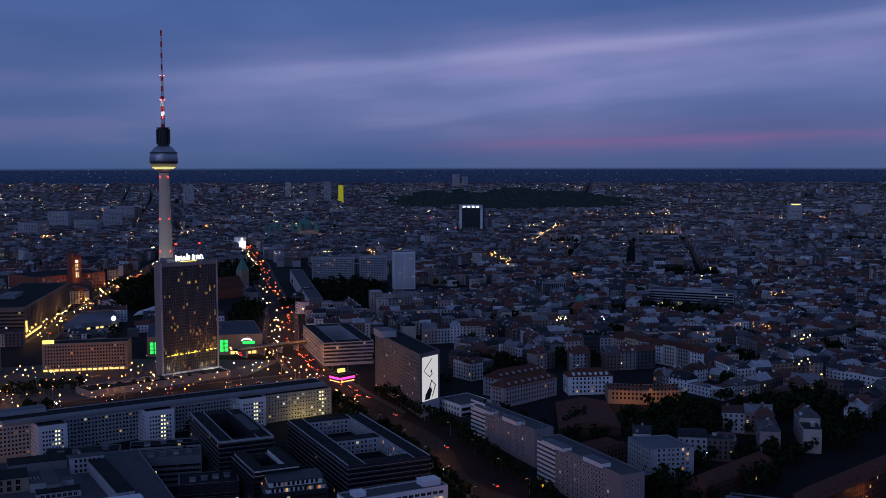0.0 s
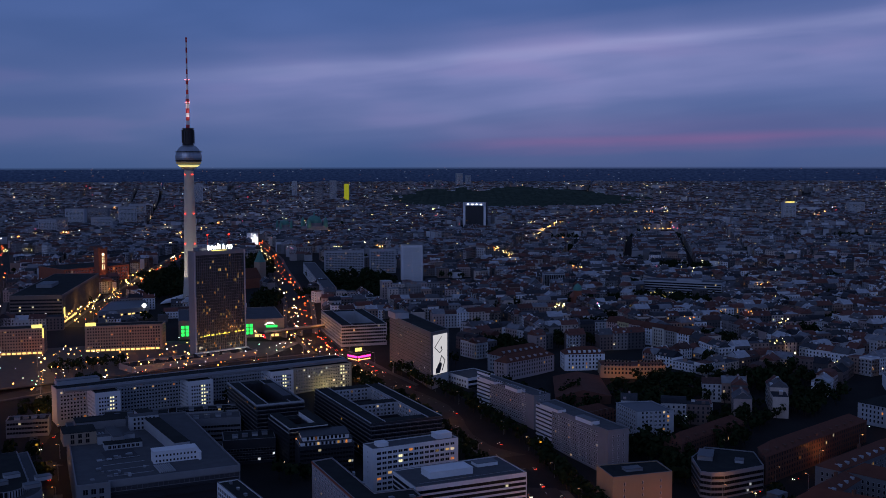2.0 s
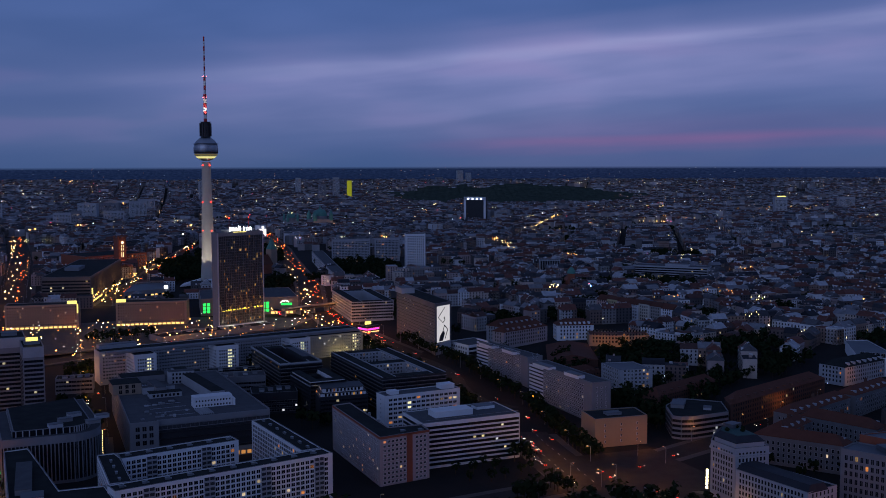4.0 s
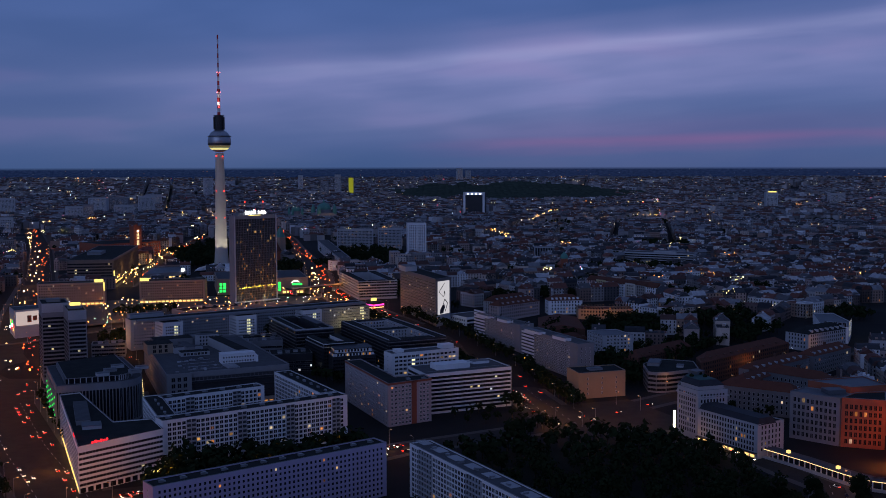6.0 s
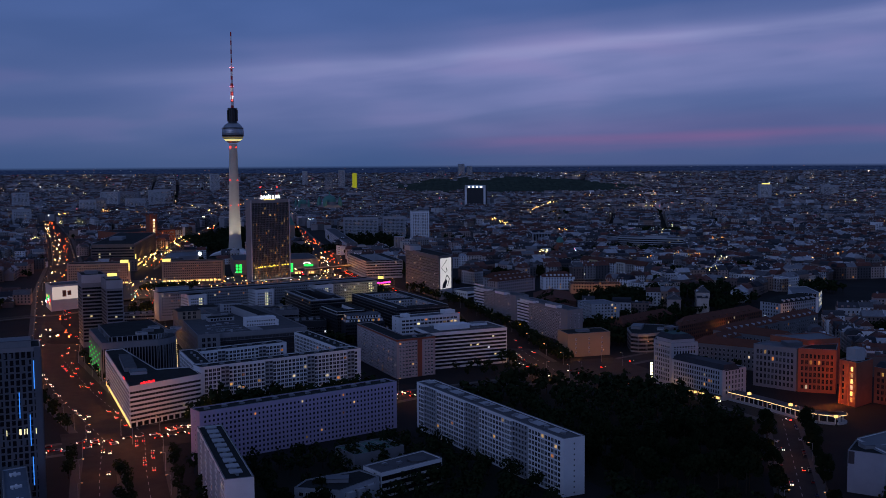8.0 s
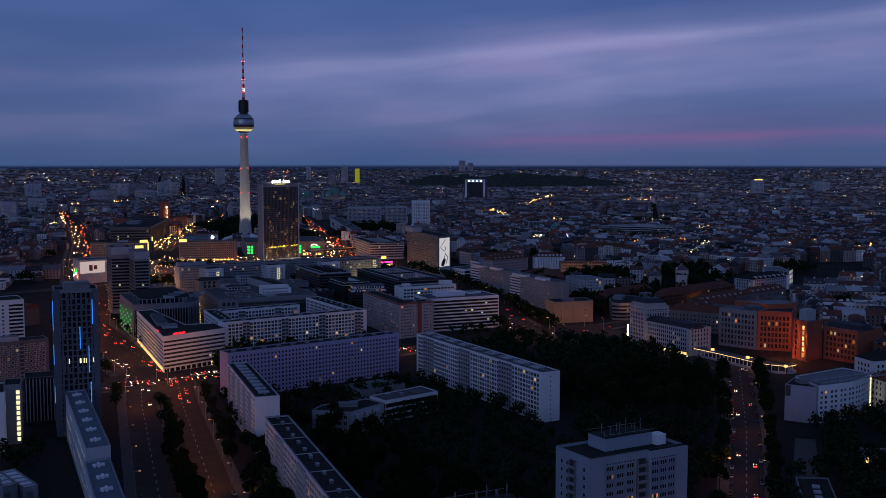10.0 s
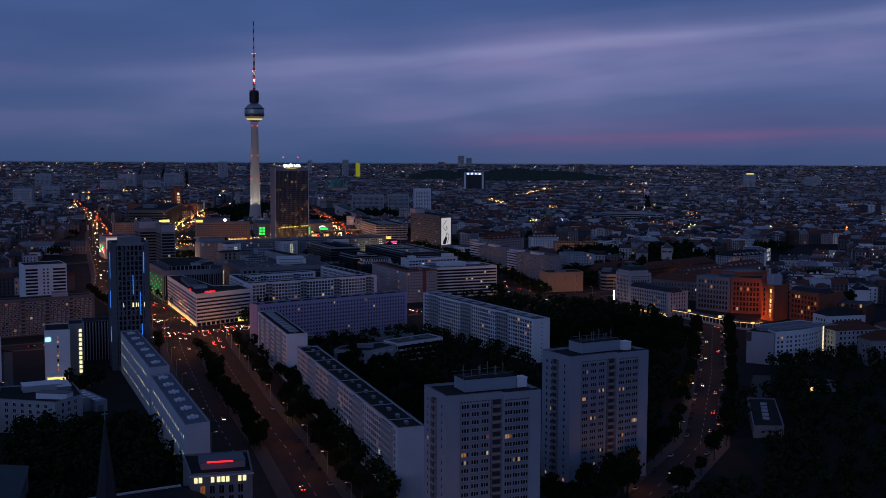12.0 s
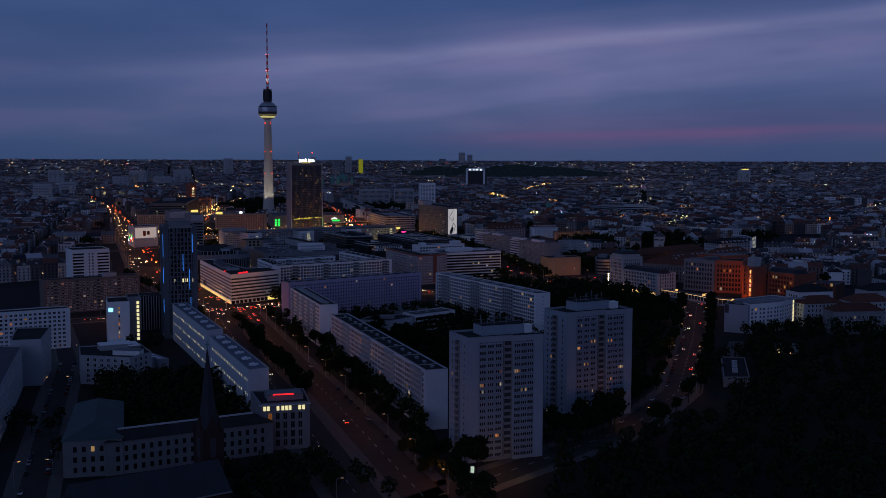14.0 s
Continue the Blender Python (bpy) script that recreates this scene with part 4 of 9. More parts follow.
part("roof_sign", Geo().box(3.5, -0.2, h + 2.4, 10.5, 0.1, h + 2.8), SIGNRED, t, "red neon roof sign", at=s[0].at(1, 0, -3.5))


def hip_house(name, label, category, poly, eaves, ridge, wall, roof, z0=0.0, inset=None, group=""):
    """A house with a hipped or gabled roof over four corners; the long way gives the ridge."""
    cx, cy = centre(poly)
    t = thing(name, pose(cx, cy, z0), label, category, group)
    p = [Vector((x - cx, y - cy)) for x, y in poly]
    if (p[1] - p[0]).length < (p[2] - p[1]).length:
        p = p[1:] + p[:1]
    part("wall", Geo().prism([tuple(q) for q in p], -0.6, eaves - z0), wall, t)
    e = [Vector(q) for q in shrink([tuple(q) for q in p], -0.4)]
    m1, m2 = (e[3] + e[0]) / 2, (e[1] + e[2]) / 2
    along = (m2 - m1).normalized()
    k = (e[3] - e[0]).length / 2 if inset is None else inset
    r1, r2 = m1 + along * k, m2 - along * k
    lo = lambda q: (q.x, q.y, eaves - z0)
    hi = lambda q: (q.x, q.y, ridge - z0)
    g = Geo()
    g.face([lo(e[0]), lo(e[1]), hi(r2), hi(r1)])
    g.face([lo(e[1]), lo(e[2]), hi(r2)])
    g.face([lo(e[2]), lo(e[3]), hi(r1), hi(r2)])
    g.face([lo(e[3]), lo(e[0]), hi(r1)])
    g.face([lo(e[3]), lo(e[2]), lo(e[1]), lo(e[0])])
    part("roof", g, roof, t)
    return t, [Side(t, p[i], p[(i + 1) % 4], 0) for i in range(4)], eaves - z0


BROWNBRICK = surface("brown_brick", (0.13, 0.065, 0.048), 0.9, var=0.3, size=2)
SOOTY = surface("sooty_render", (0.19, 0.19, 0.20), 0.95, var=0.3)
OLDBRICK = surface("old_dark_brick", (0.045, 0.028, 0.024), 0.95, var=0.3)
t, s, h = hip_house("school_building", "long plain school wing with a shallow metal roof", "school", rect(-178, -86, 2, 54, 11), 10.5, 13.0, SOOTY, BITUMEN)
for e in range(4):
    grid(s[e], 3, 3.0, 1.2, 2.6, 1.1, 1.7, 0.012, 60 if e == 0 else 0, frame=SOOTY)
part("ridge", Geo().box(-22, -0.4, 2.6 + h - 0.3, 22, 0.4, h + 2.75), PALE, t, at=pose(0, 0, 0, 0, 0, 2))
t, s, h = hip_house("school_building", "school head building with a green grey hipped roof", "school", [(-190, -82), (-173, -86), (-163, -36), (-178, -32)], 11.5, 15.0, SOOTY, surface("patina_roof", (0.05, 0.075, 0.078), 0.7, var=0.3))
for e in range(4):
    grid(s[e], 3, 3.2, 1.4, 2.6, 1.1, 1.7, 0.015, 20, frame=SOOTY)
t, s, h = hip_house("church", "dark brick church with a slate roof and slender spire", "church", rect(-196, -150, 8, 40, 15), 9.0, 16.0, OLDBRICK, SLATE, inset=0.3)
g = Geo().box(-3, -3, -0.5, 3, 3, 21)
for q in (-3.2, 2.6):
    for r in (-3.2, 2.6):
        g.box(q, r, -0.5, q + 0.6, r + 0.6, 22)
sp = part("tower", g, OLDBRICK, t, at=pose(20.5, 14.5, 0, 0, 0, 8))
part("spire", Geo().hull([[(2.9 * k * math.cos(6.2832 * j / 8 + 0.39), 2.9 * k * math.sin(6.2832 * j / 8 + 0.39), z) for j in range(8)] for k, z in ((1, 21), (0.55, 32), (0.04, 44.5))]), SLATE, sp)
for a in range(4):
    part("gable", Geo().hull([[(-2.2, -3.05, 21), (2.2, -3.05, 21), (2.2, -2.2, 21), (-2.2, -2.2, 21)], [(-0.05, -3.0, 25.4), (0.05, -3.0, 25.4), (0.05, -1.6, 25.4), (-0.05, -1.6, 25.4)]]), OLDBRICK, sp, at=pose(0, 0, 0, 0, 0, 90 * a))
    part("belfry_window", Geo().box(-0.8, -3.08, 14, 0.8, -2.9, 19.5), LOGGIA, sp, at=pose(0, 0, 0, 0, 0, 90 * a))
part("cross", Geo().box(-0.1, -0.1, 44.4, 0.1, 0.1, 46.6).box(-0.7, -0.08, 45.5, 0.7, 0.08, 45.7), COPPER, sp)
part("gutter", Geo().box(-20.6, -8.0, 8.7, 20.6, -7.6, 9.05), GREY, t, at=pose(0, 0, 0, 0, 0, 8))
for k in range(6):
    part("church_window", Geo().box(-17 + 6.2 * k, -7.6, 2.5, -15.4 + 6.2 * k, -7.45, 7.5), GLASS, t, at=pose(0, 0, 0, 0, 0, 8))
    part("buttress", Geo().box(-19.6 + 6.6 * k, -8.3, -0.5, -18.9 + 6.6 * k, -7.4, 6.5), OLDBRICK, t, at=pose(0, 0, 0, 0, 0, 8))


# ---- the middle distance ----
def ring_building(name, label, category, x, y, yaw, l, w, top, courts, wall, roof, deep=7.0, z0=None, floors=9, fh=2.2, first=1.2, lit=0.05, courtwall=None, style="bands", frame=DARKMETAL):
    """A block round open courts: outer bars and cross bars, each flat-roofed; courts counts them along the length."""
    z0 = land(*rect(x, y, yaw, l, w)[0]) if z0 is None else z0
    cx, cy = centre(rect(x, y, yaw, l, w))
    t = thing(name, pose(cx, cy, z0, 0, 0, yaw), label, category)
    h = top - z0
    bars = [(-l / 2, -w / 2, l / 2, -w / 2 + deep), (-l / 2, w / 2 - deep, l / 2, w / 2)]
    for k in range(courts + 1):
        q = -l / 2 + (l - deep) * k / courts
        bars.append((q, -w / 2 + deep, q + deep, w / 2 - deep))
    g, r, c = Geo(), Geo(), Geo()
    for k, (a, b, d, e) in enumerate(bars):
        g.box(a, b, -1, d, e, h)
        r.box(a + 0.5, b + (0.5 if k < 2 else -0.5), h + 0.02, d - 0.5, e - (0.5 if k < 2 else -0.5), h + 0.14)
    part("wall", g, wall, t)
    part("roof", r, roof, t)
    for a, b, d, e in bars[:2]:
        part("parapet", Geo().box(a, b, h, d, b + 0.3, h + 0.5).box(a, e - 0.3, h, d, e, h + 0.5), PALE, t)
    sides = [Side(t, (-l / 2, -w / 2), (l / 2, -w / 2), 0), Side(t, (l / 2, -w / 2), (l / 2, w / 2), 0), Side(t, (l / 2, w / 2), (-l / 2, w / 2), 0), Side(t, (-l / 2, w / 2), (-l / 2, -w / 2), 0)]
    for side in sides:
        bands(side, floors, fh, first, fh * 0.55, 0.3, lit=lit, frame=frame, litmat=WARM)
    if courtwall:
        span = (l - deep) / courts
        for k in range(courts):
            x0, x1 = -l / 2 + span * k + deep + 0.02, -l / 2 + span * (k + 1) - 0.02
            y1 = w / 2 - deep - 0.02
            for a, b, in (((x0, y1), (x1, y1)), ((x1, -y1), (x0, -y1))):
                inner = Side(t, a, b, 0)
                part("court_wall", Geo().box(0, -0.06, h - 7, inner.length, 0.01, h - 0.1), courtwall, t, at=inner.at(0, 0))
                inner = Side(t, (a[0], a[1] + (-0.07 if a[1] > 0 else 0.07)), (b[0], b[1] + (-0.07 if b[1] > 0 else 0.07)), 0)
                grid(inner, 3, 2.2, h - 6.6, 2.2, 1.2, 1.3, 0.05)
            for a, b in (((x0, -y1), (x0, y1)), ((x1, y1), (x1, -y1))):
                inner = Side(t, a, b, 0)
                part("court_wall", Geo().box(0, -0.06, h - 7, inner.length, 0.01, h - 0.1), courtwall, t, at=inner.at(0, 0))
                inner = Side(t, (a[0] + (0.07 if a[0] == x0 else -0.07), a[1]), (b[0] + (0.07 if b[0] == x0 else -0.07), b[1]), 0)
                grid(inner, 3, 2.2, h - 6.6, 2.2, 1.2, 1.3, 0.05)
    return t, sides, h


BLACK_A = ring_building("office_block", "black office block round two courts", "office", 215, 420, 87, 90, 39, 23.0, 2, DARKCLAD, BITUMEN, 8, lit=0.012, courtwall=PALE)[0]
t, s, h = ring_building("office_block", "black stepped office block with a courtyard", "office", 163, 482, 87, 66, 26, 23.5, 1, DARKCLAD, BITUMEN, 7, lit=0.015)
BLACK_B = t
part("roof_edge", Geo().box(-33, -13.2, h, 33, -12.9, h + 0.9).box(-33, 12.9, h, 33, 13.2, h + 0.9).box(-33.2, -13, h, -32.9, 13, h + 0.9), PALE, t)
part("upper_floor", Geo().box(-24, -9, h, 12, -4, h + 2.4), DARKCLAD, t)
t, s, h = ring_building("office_block", "dark block with a white set-back top floor", "office", 161, 438, 88, 36, 22, 18.5, 1, DARKCLAD, BITUMEN, 6, lit=0.012)
up = part("top_floor", Geo().box(-17, -10, h, 17, -5.5, h + 2.6).box(-17, 5.5, h, 17, 10, h + 2.6).box(-17, -5.5, h, -12, 5.5, h + 2.6), WHITE, t)
part("top_roof", Geo().box(-17.3, -10.3, h + 2.6, 17.3, -5.2, h + 2.9).box(-17.3, 5.2, h + 2.6, 17.3, 10.3, h + 2.9).box(-17.3, -5.2, h + 2.6, -11.7, 5.2, h + 2.9), BITUMEN, up)
grid(Side(t, (-17, 10.02), (-17, -10.02), 0), 1, 2, h + 0.4, 2.2, 1.2, 1.6, 0.1)
grid(Side(t, (-12, 5.45), (17, 5.45), 0), 1, 2, h + 0.4, 2.2, 1.2, 1.6, 0.1)
t, s, h = building("office_block", "dark block with two white set-back floors", "office", [(139, 424), (166, 420), (170, 438), (143, 443)], 15.0, 0, DARKCLAD, BITUMEN)
bands(s[0], 6, 2.2, 1.4, 1.2, 0.4, lit=0.04)
for k in (0, 1):
    poly = shrink([(q.a.x, q.a.y) for q in s], 1.0 + 1.2 * k)
    up = part("set_back_floor", Geo().prism(poly, h + 2.4 * k, h + 2.4 * k + 2.1), WHITE, t)
    part("ledge", Geo().prism(shrink(poly, -0.5), h + 2.4 * k + 2.1, h + 2.4 * k + 2.4, base=True), DARKCLAD, up)
    for i in (0, 3):
        grid(Side(t, poly[i], poly[(i + 1) % 4], 0), 1, 2, h + 2.4 * k + 0.3, 2.0, 1.1, 1.6, 0.12)

for block, l_, w_, top_ in ((BLACK_A, 90, 39, 23.0), (BLACK_B, 66, 26, 23.5)):
    for k in range(9):
        z_ = 3.0 + 2.2 * k
        part("ledge", Geo().box(-l_ / 2 - 0.35, -w_ / 2 - 0.35, z_, l_ / 2 + 0.35, -w_ / 2 - 0.12, z_ + 0.22).box(-l_ / 2 - 0.35, w_ / 2 + 0.12, z_, l_ / 2 + 0.35, w_ / 2 + 0.35, z_ + 0.22).box(-l_ / 2 - 0.35, -w_ / 2, z_, -l_ / 2 - 0.12, w_ / 2, z_ + 0.22), GREY, block)

# low wings and yards between the press house and the slab
for x, y, l, w, top_, wl, rf in ((64, 520, 34, 16, 17.0, GREY, BITUMEN), (102, 500, 30, 14, 16.0, GREY, GRAVEL), (112, 460, 26, 18, 13.0, DARKCLAD, BITUMEN), (106, 532, 40, 10, 14.0, PALE, BITUMEN), (20, 560, 22, 12, 12.0, GREY, BITUMEN)):
    t, s, h = building("office_wing", "dark office wing with ribbon windows among trees", "office", rect(x, y, -14, l, w), top_, None, wl, rf, "office wings")
    bands(s[0], int(top_ / 2.8) - 1, 2.5, 1.6, 1.2, 0.4, lit=0.02, frame=GREY)
    grid(s[3], int(top_ / 2.8) - 1, 2.5, 1.6, 2.2, 1.2, 1.3, 0.02)
    for k in range(4):
        roof_box(t, -l * 0.35 + l * 0.2 * k, -2, -14, 2.8, 3.2, h, h + 1.4, (PALE, GREY)[k % 2])

# long ministry slab with projecting stair towers
zs = 7.0
t, s, h = building("ministry_slab", "very long grey office slab with lit stair towers", "office", [(48, 569), (229, 584), (228, 597), (47, 582)], 25.0, zs, PALE, BITUMEN)
grid(s[0], 8, 2.1, 0.8, 1.8, 1.1, 1.1, 0.012, 60)
grid(s[1], 8, 2.1, 0.8, 1.8, 1.1, 1.1, 0.3, 40, litmat=COOLLIT)
part("attic", Geo().box(2, -11, h, 178, -6, h + 1.4), GREY, t, at=s[0].at(0, 0))
roof_box(t, -88, -3, 5, 24, 7, h, h + 2.6, PALE)
for x, y, l, w, lab in ((66, 552, 14, 19, "pale stair tower wing with a lit column of windows"), (120, 559, 15, 18, "pale stair tower wing with a lit column of windows"), (172, 564, 15, 16, "pale stair tower wing with a lit column of windows")):
    t, s, h = building("stair_wing", lab, "office", rect(x, y, 4, l, w), 24.2, zs - 4, WHITE, BITUMEN, "stair wings")
    grid(s[0], 9, 2.1, 1.0, 1.5, 0.85, 1.0, 0.03, 90, column=(4, 5), litmat=COOLLIT)
    grid(s[3], 9, 2.1, 1.0, 2.2, 0.85, 1.0, 0.02)
t, s, h = building("office_block", "grey slab with a lit stair column and bright ground floor", "office", rect(188, 568, 3, 40, 14), 24.0, zs - 2, surface("yellowed_concrete", (0.33, 0.32, 0.28), 0.9, var=0.15), BITUMEN)
grid(s[0], 8, 2.1, 2.6, 1.7, 1.0, 1.0, 0.04, 60, column=(18, 19), litmat=COOLLIT)
for k in range(8):
    part("ground_floor_light", Geo().box(1 + 4.4 * k, -0.3, 0.6, 3.6 + 4.4 * k, -0.1, 1.6), STAIRLIT, t, at=s[0].at(0, 0))

# tall slab with the lit poster
t, s, h = building("poster_tower", "tall grey office slab with a lit poster on its end wall", "office", [(285.5, 545), (296, 629), (279, 622), (268.4, 537)], 45.0, 7.0, surface("dark_grey_panels", (0.15, 0.15, 0.165), 0.8, var=0.2), BITUMEN)
bands(s[2], 15, 2.3, 2.0, 1.0, 0.6, lit=0.02, frame=GREY)
bands(s[0], 15, 2.3, 2.0, 1.0, 0.6, lit=0.02, frame=GREY)
poster = part("poster", Geo().box(2.0, -0.3, 11, 16.6, -0.1, h - 1.6), glow("poster_light", (0.93, 0.90, 0.95), 0.62), t, "large white lit advertising poster", at=s[3].at(0, 0))
outline = lambda pts, w_: [Geo().beam((p[0], -0.38, p[1]), (q_[0], -0.38, q_[1]), w_) for p, q_ in zip(pts, pts[1:])]
for g in outline([(10.5, h - 3.2), (3.2, h - 9.5), (8.6, h - 13.6), (11.2, h - 11.6)], 0.30) + outline([(6.6, 14.5), (10.4, 22.4), (14.0, 19.0), (11.0, 12.8)], 0.42):
    part("poster_line", g, DARKMETAL, poster)
part("poster_shape", Geo().hull([[(4.2, -0.42, 11.6), (8.6, -0.42, 11.6), (8.6, -0.34, 11.6), (4.2, -0.34, 11.6)], [(4.8, -0.42, 14.6), (10.8, -0.42, 16.4), (10.8, -0.34, 16.4), (4.8, -0.34, 14.6)], [(7.4, -0.42, 17.6), (10.0, -0.42, 18.4), (10.0, -0.34, 18.4), (7.4, -0.34, 17.6)]], 0, True, True), LOGGIA, poster)
part("poster_dot", Geo().box(9.6, -0.42, h - 11.4, 10.6, -0.34, h - 9.6), DARKMETAL, poster)
part("end_wall_base", Geo().box(0.5, -0.25, 0, 18, -0.05, 10.6), PALE, t, at=s[3].at(0, 0))
roof_box(t, 2, 18, 83, 16, 10, h, h + 4.2, PALE, lid=ZINC)
t, s, h = building("annexe", "low white annexe beside the poster tower", "shop", [(290, 528), (312, 532), (310, 556), (288, 552)], 15.5, 5, WHITE, GRAVEL)
bands(s[0], 3, 3.0, 1.5, 1.5, 0.5, lit=0.1)
grid(s[3], 3, 3.0, 1.5, 3.0, 1.5, 1.5, 0.05)
t, s, h = building("kiosk", "small pavilion with magenta neon bands", "kiosk", [(262, 640), (274, 644), (271, 655), (259, 651)], 15.5, 10, DARKCLAD, BITUMEN)
for e in (0, 1, 3):
    part("neon_band", Geo().box(0.2, -0.3, 2.9, s[e].length - 0.2, -0.1, 4.3), SIGNPINK, t, "glowing magenta neon band", at=s[e].at(0, 0))
    part("shop_front", Geo().box(0.4, -0.2, 0.4, s[e].length - 0.4, -0.05, 1.8), SHOPLIT, t, at=s[e].at(0, 0))
part("sign", Geo().box(-3, -0.5, h + 1.0, 2, 0.5, h + 3.4), SIGNYELLOW, t, "glowing yellow sign")

# square: glass hotel tower, store, two stone houses
t, s, h = building("glass_tower", "tall dark glass hotel tower with rows of lit rooms", "hotel", rect(162, 701.5, 14, 41.5, 9), 87.5, 11.0, GREY, BITUMEN, parapet=1.2)
rng = random.Random(5)
bands(s[0], 34, 2.06, 5.0, 1.7, 0.8, glass=HOTELGLASS, lit=0.05, mull=1.15, litmat=window_light("hotel_room", [(1, 0.55, 0.16), (1, 0.42, 0.10), (1, 0.66, 0.28)], 0.03, 0.5), frame=DARKMETAL, rng=rng)
part("side_wall", Geo().box(0.3, -0.1, 4, s[3].length - 0.3, 0, h), GREY, t, at=s[3].at(0, 0))
fins(s[0], 26, 5.0, h - 1.5, 0.28, 0.14, surface("dark_bronze_fins", (0.18, 0.18, 0.185), 0.6, var=0.2))
for k in (0.3, 41.2):
    part("pier", Geo().box(k - 0.55, -0.5, 0, k + 0.55, 0.1, h + 1.0), PALE, t, at=s[0].at(0, 0))
g, rng = Geo(), random.Random(2)
for k in range(38):
    if rng.random() < 0.7:
        g.box(1.4 + 1.02 * k, -0.32, 15.4 + k * 0.03, 2.2 + 1.02 * k, -0.28, 15.4 + k * 0.03 + rng.choice((0.4, 0.8, 1.3)))
part("bar_lights", g, glow("bar_light", (1.0, 0.85, 0.12), 1.4, False), t, "bright yellow lit restaurant storey", at=s[0].at(0, 0))
part("canopy", Geo().box(-1, -3, 0, 42.5, 0, 4.4), WHITE, t, "white lit base storey", at=s[0].at(0, 0))
for k, (w, a, b) in enumerate(((1.6, 0, 3.6), (1.5, 0.4, 3.0), (1.2, 0.4, 2.8), (1.5, 0.4, 4.4), (0.9, 0.4, 3.6), (1.7, 0.4, 3.0), (1.7, 0.4, 3.0))):
    x0 = 11 + 2.7 * k + (1.6 if k > 3 else 0)
    g = Geo().box(x0, -0.3, h + 1.8 + a, x0 + 0.55, 0, h + 1.8 + b)
    g.box(x0 + w, -0.3, h + 2.2, x0 + w + 0.55, 0, h + 1.8 + b * 0.8)
    g.box(x0 + 0.55, -0.3, h + 4.3, x0 + w, 0, h + 4.9)
    part("sign_letter", g, SIGNWHITE, t, "white neon sign piece on the roof", at=s[0].at(0, 0))
g = Geo()
part("sign_underline", g.box(14, -0.4, h + 1.0, 26, -0.1, h + 1.5), SIGNYELLOW, t, at=s[0].at(0, 0))
roof_box(t, -14, -4, 16, 30, 8, h, h + 3.0, GREY)
for q in (-6, 10):
    part("mast", Geo().beam((q, 2, h + 3), (q, 2, h + 12), 0.35), REDPAINT, t)
    part("mast_light", Geo().box(q - 0.4, 1.6, h + 12, q + 0.4, 2.4, h + 12.8), TAIL, t)
t, s, h = building("podium", "low white hotel podium with roof plant", "hotel", [(110, 670), (205, 693), (201, 711), (105, 688)], 14.8, 10.5, GREY, BITUMEN)
for k in range(7):
    roof_box(t, -30 + 9 * k, -3, 14, 5, 4, h, h + 1.4, GREY)

t, s, h = building("department_store", "large pale department store with green lit corners", "department store", [(172, 792), (252, 768), (268, 838), (188, 858)], 25.5, 13.0, SAND, GRAVEL)
part("curved_sign", Geo().hull([[(x, -0.4, 7.2 + 2.8 * math.sin(a) * k) for k in (0.72, 1.0)] + [(x, -0.1, 7.2 + 2.8 * math.sin(a) * k) for k in (1.0, 0.72)] for a in [0.25 + 0.27 * j for j in range(10)] for x in [72 - 4.0 * math.cos(a)]]), SIGNWHITE, t, at=s[0].at(0, 0))
part("green_sign", Geo().box(69, -0.4, 5.8, 78, -0.1, 7.6), SIGNGREEN, t, "green neon store sign", at=s[0].at(0, 0))
for q in (2, 5.4, 52.5, 55.8):
    for z in (1.5, 4.6, 7.6):
        part("green_window", Geo().box(q, -0.2, z - 1, q + 2.4, -0.05, z + 1.4), SIGNGREEN, t, at=s[0].at(0, 0))
for k in range(5):
    part("shop_front", Geo().box(60 + 4 * k, -0.3, -1.6, 63 + 4 * k, -0.1, 0.4), SHOPLIT, t, at=s[0].at(0, 0))
roof_box(t, -16, 2, -17, 30, 20, h, h + 2.2, GREY, lid=GRAVEL)
for k, (a_, b_, m) in enumerate(((66, 0.6, SIGNRED), (68.6, -0.6, SIGNWHITE), (70.4, 0.2, SIGNRED), (66.8, -1.6, SIGNRED))):
    part("stall_sign", Geo().box(a_, -5 - 0.3 * k, b_ - 0.6, a_ + 1.7, -4.8 - 0.3 * k, b_ + 0.6), m, t, "red and white lit stall board", at=s[0].at(0, 0))
part("stall", Geo().box(65.5, -4.6, -2.4, 73, -1.5, 1.2), DARKMETAL, t, at=s[0].at(0, 0))

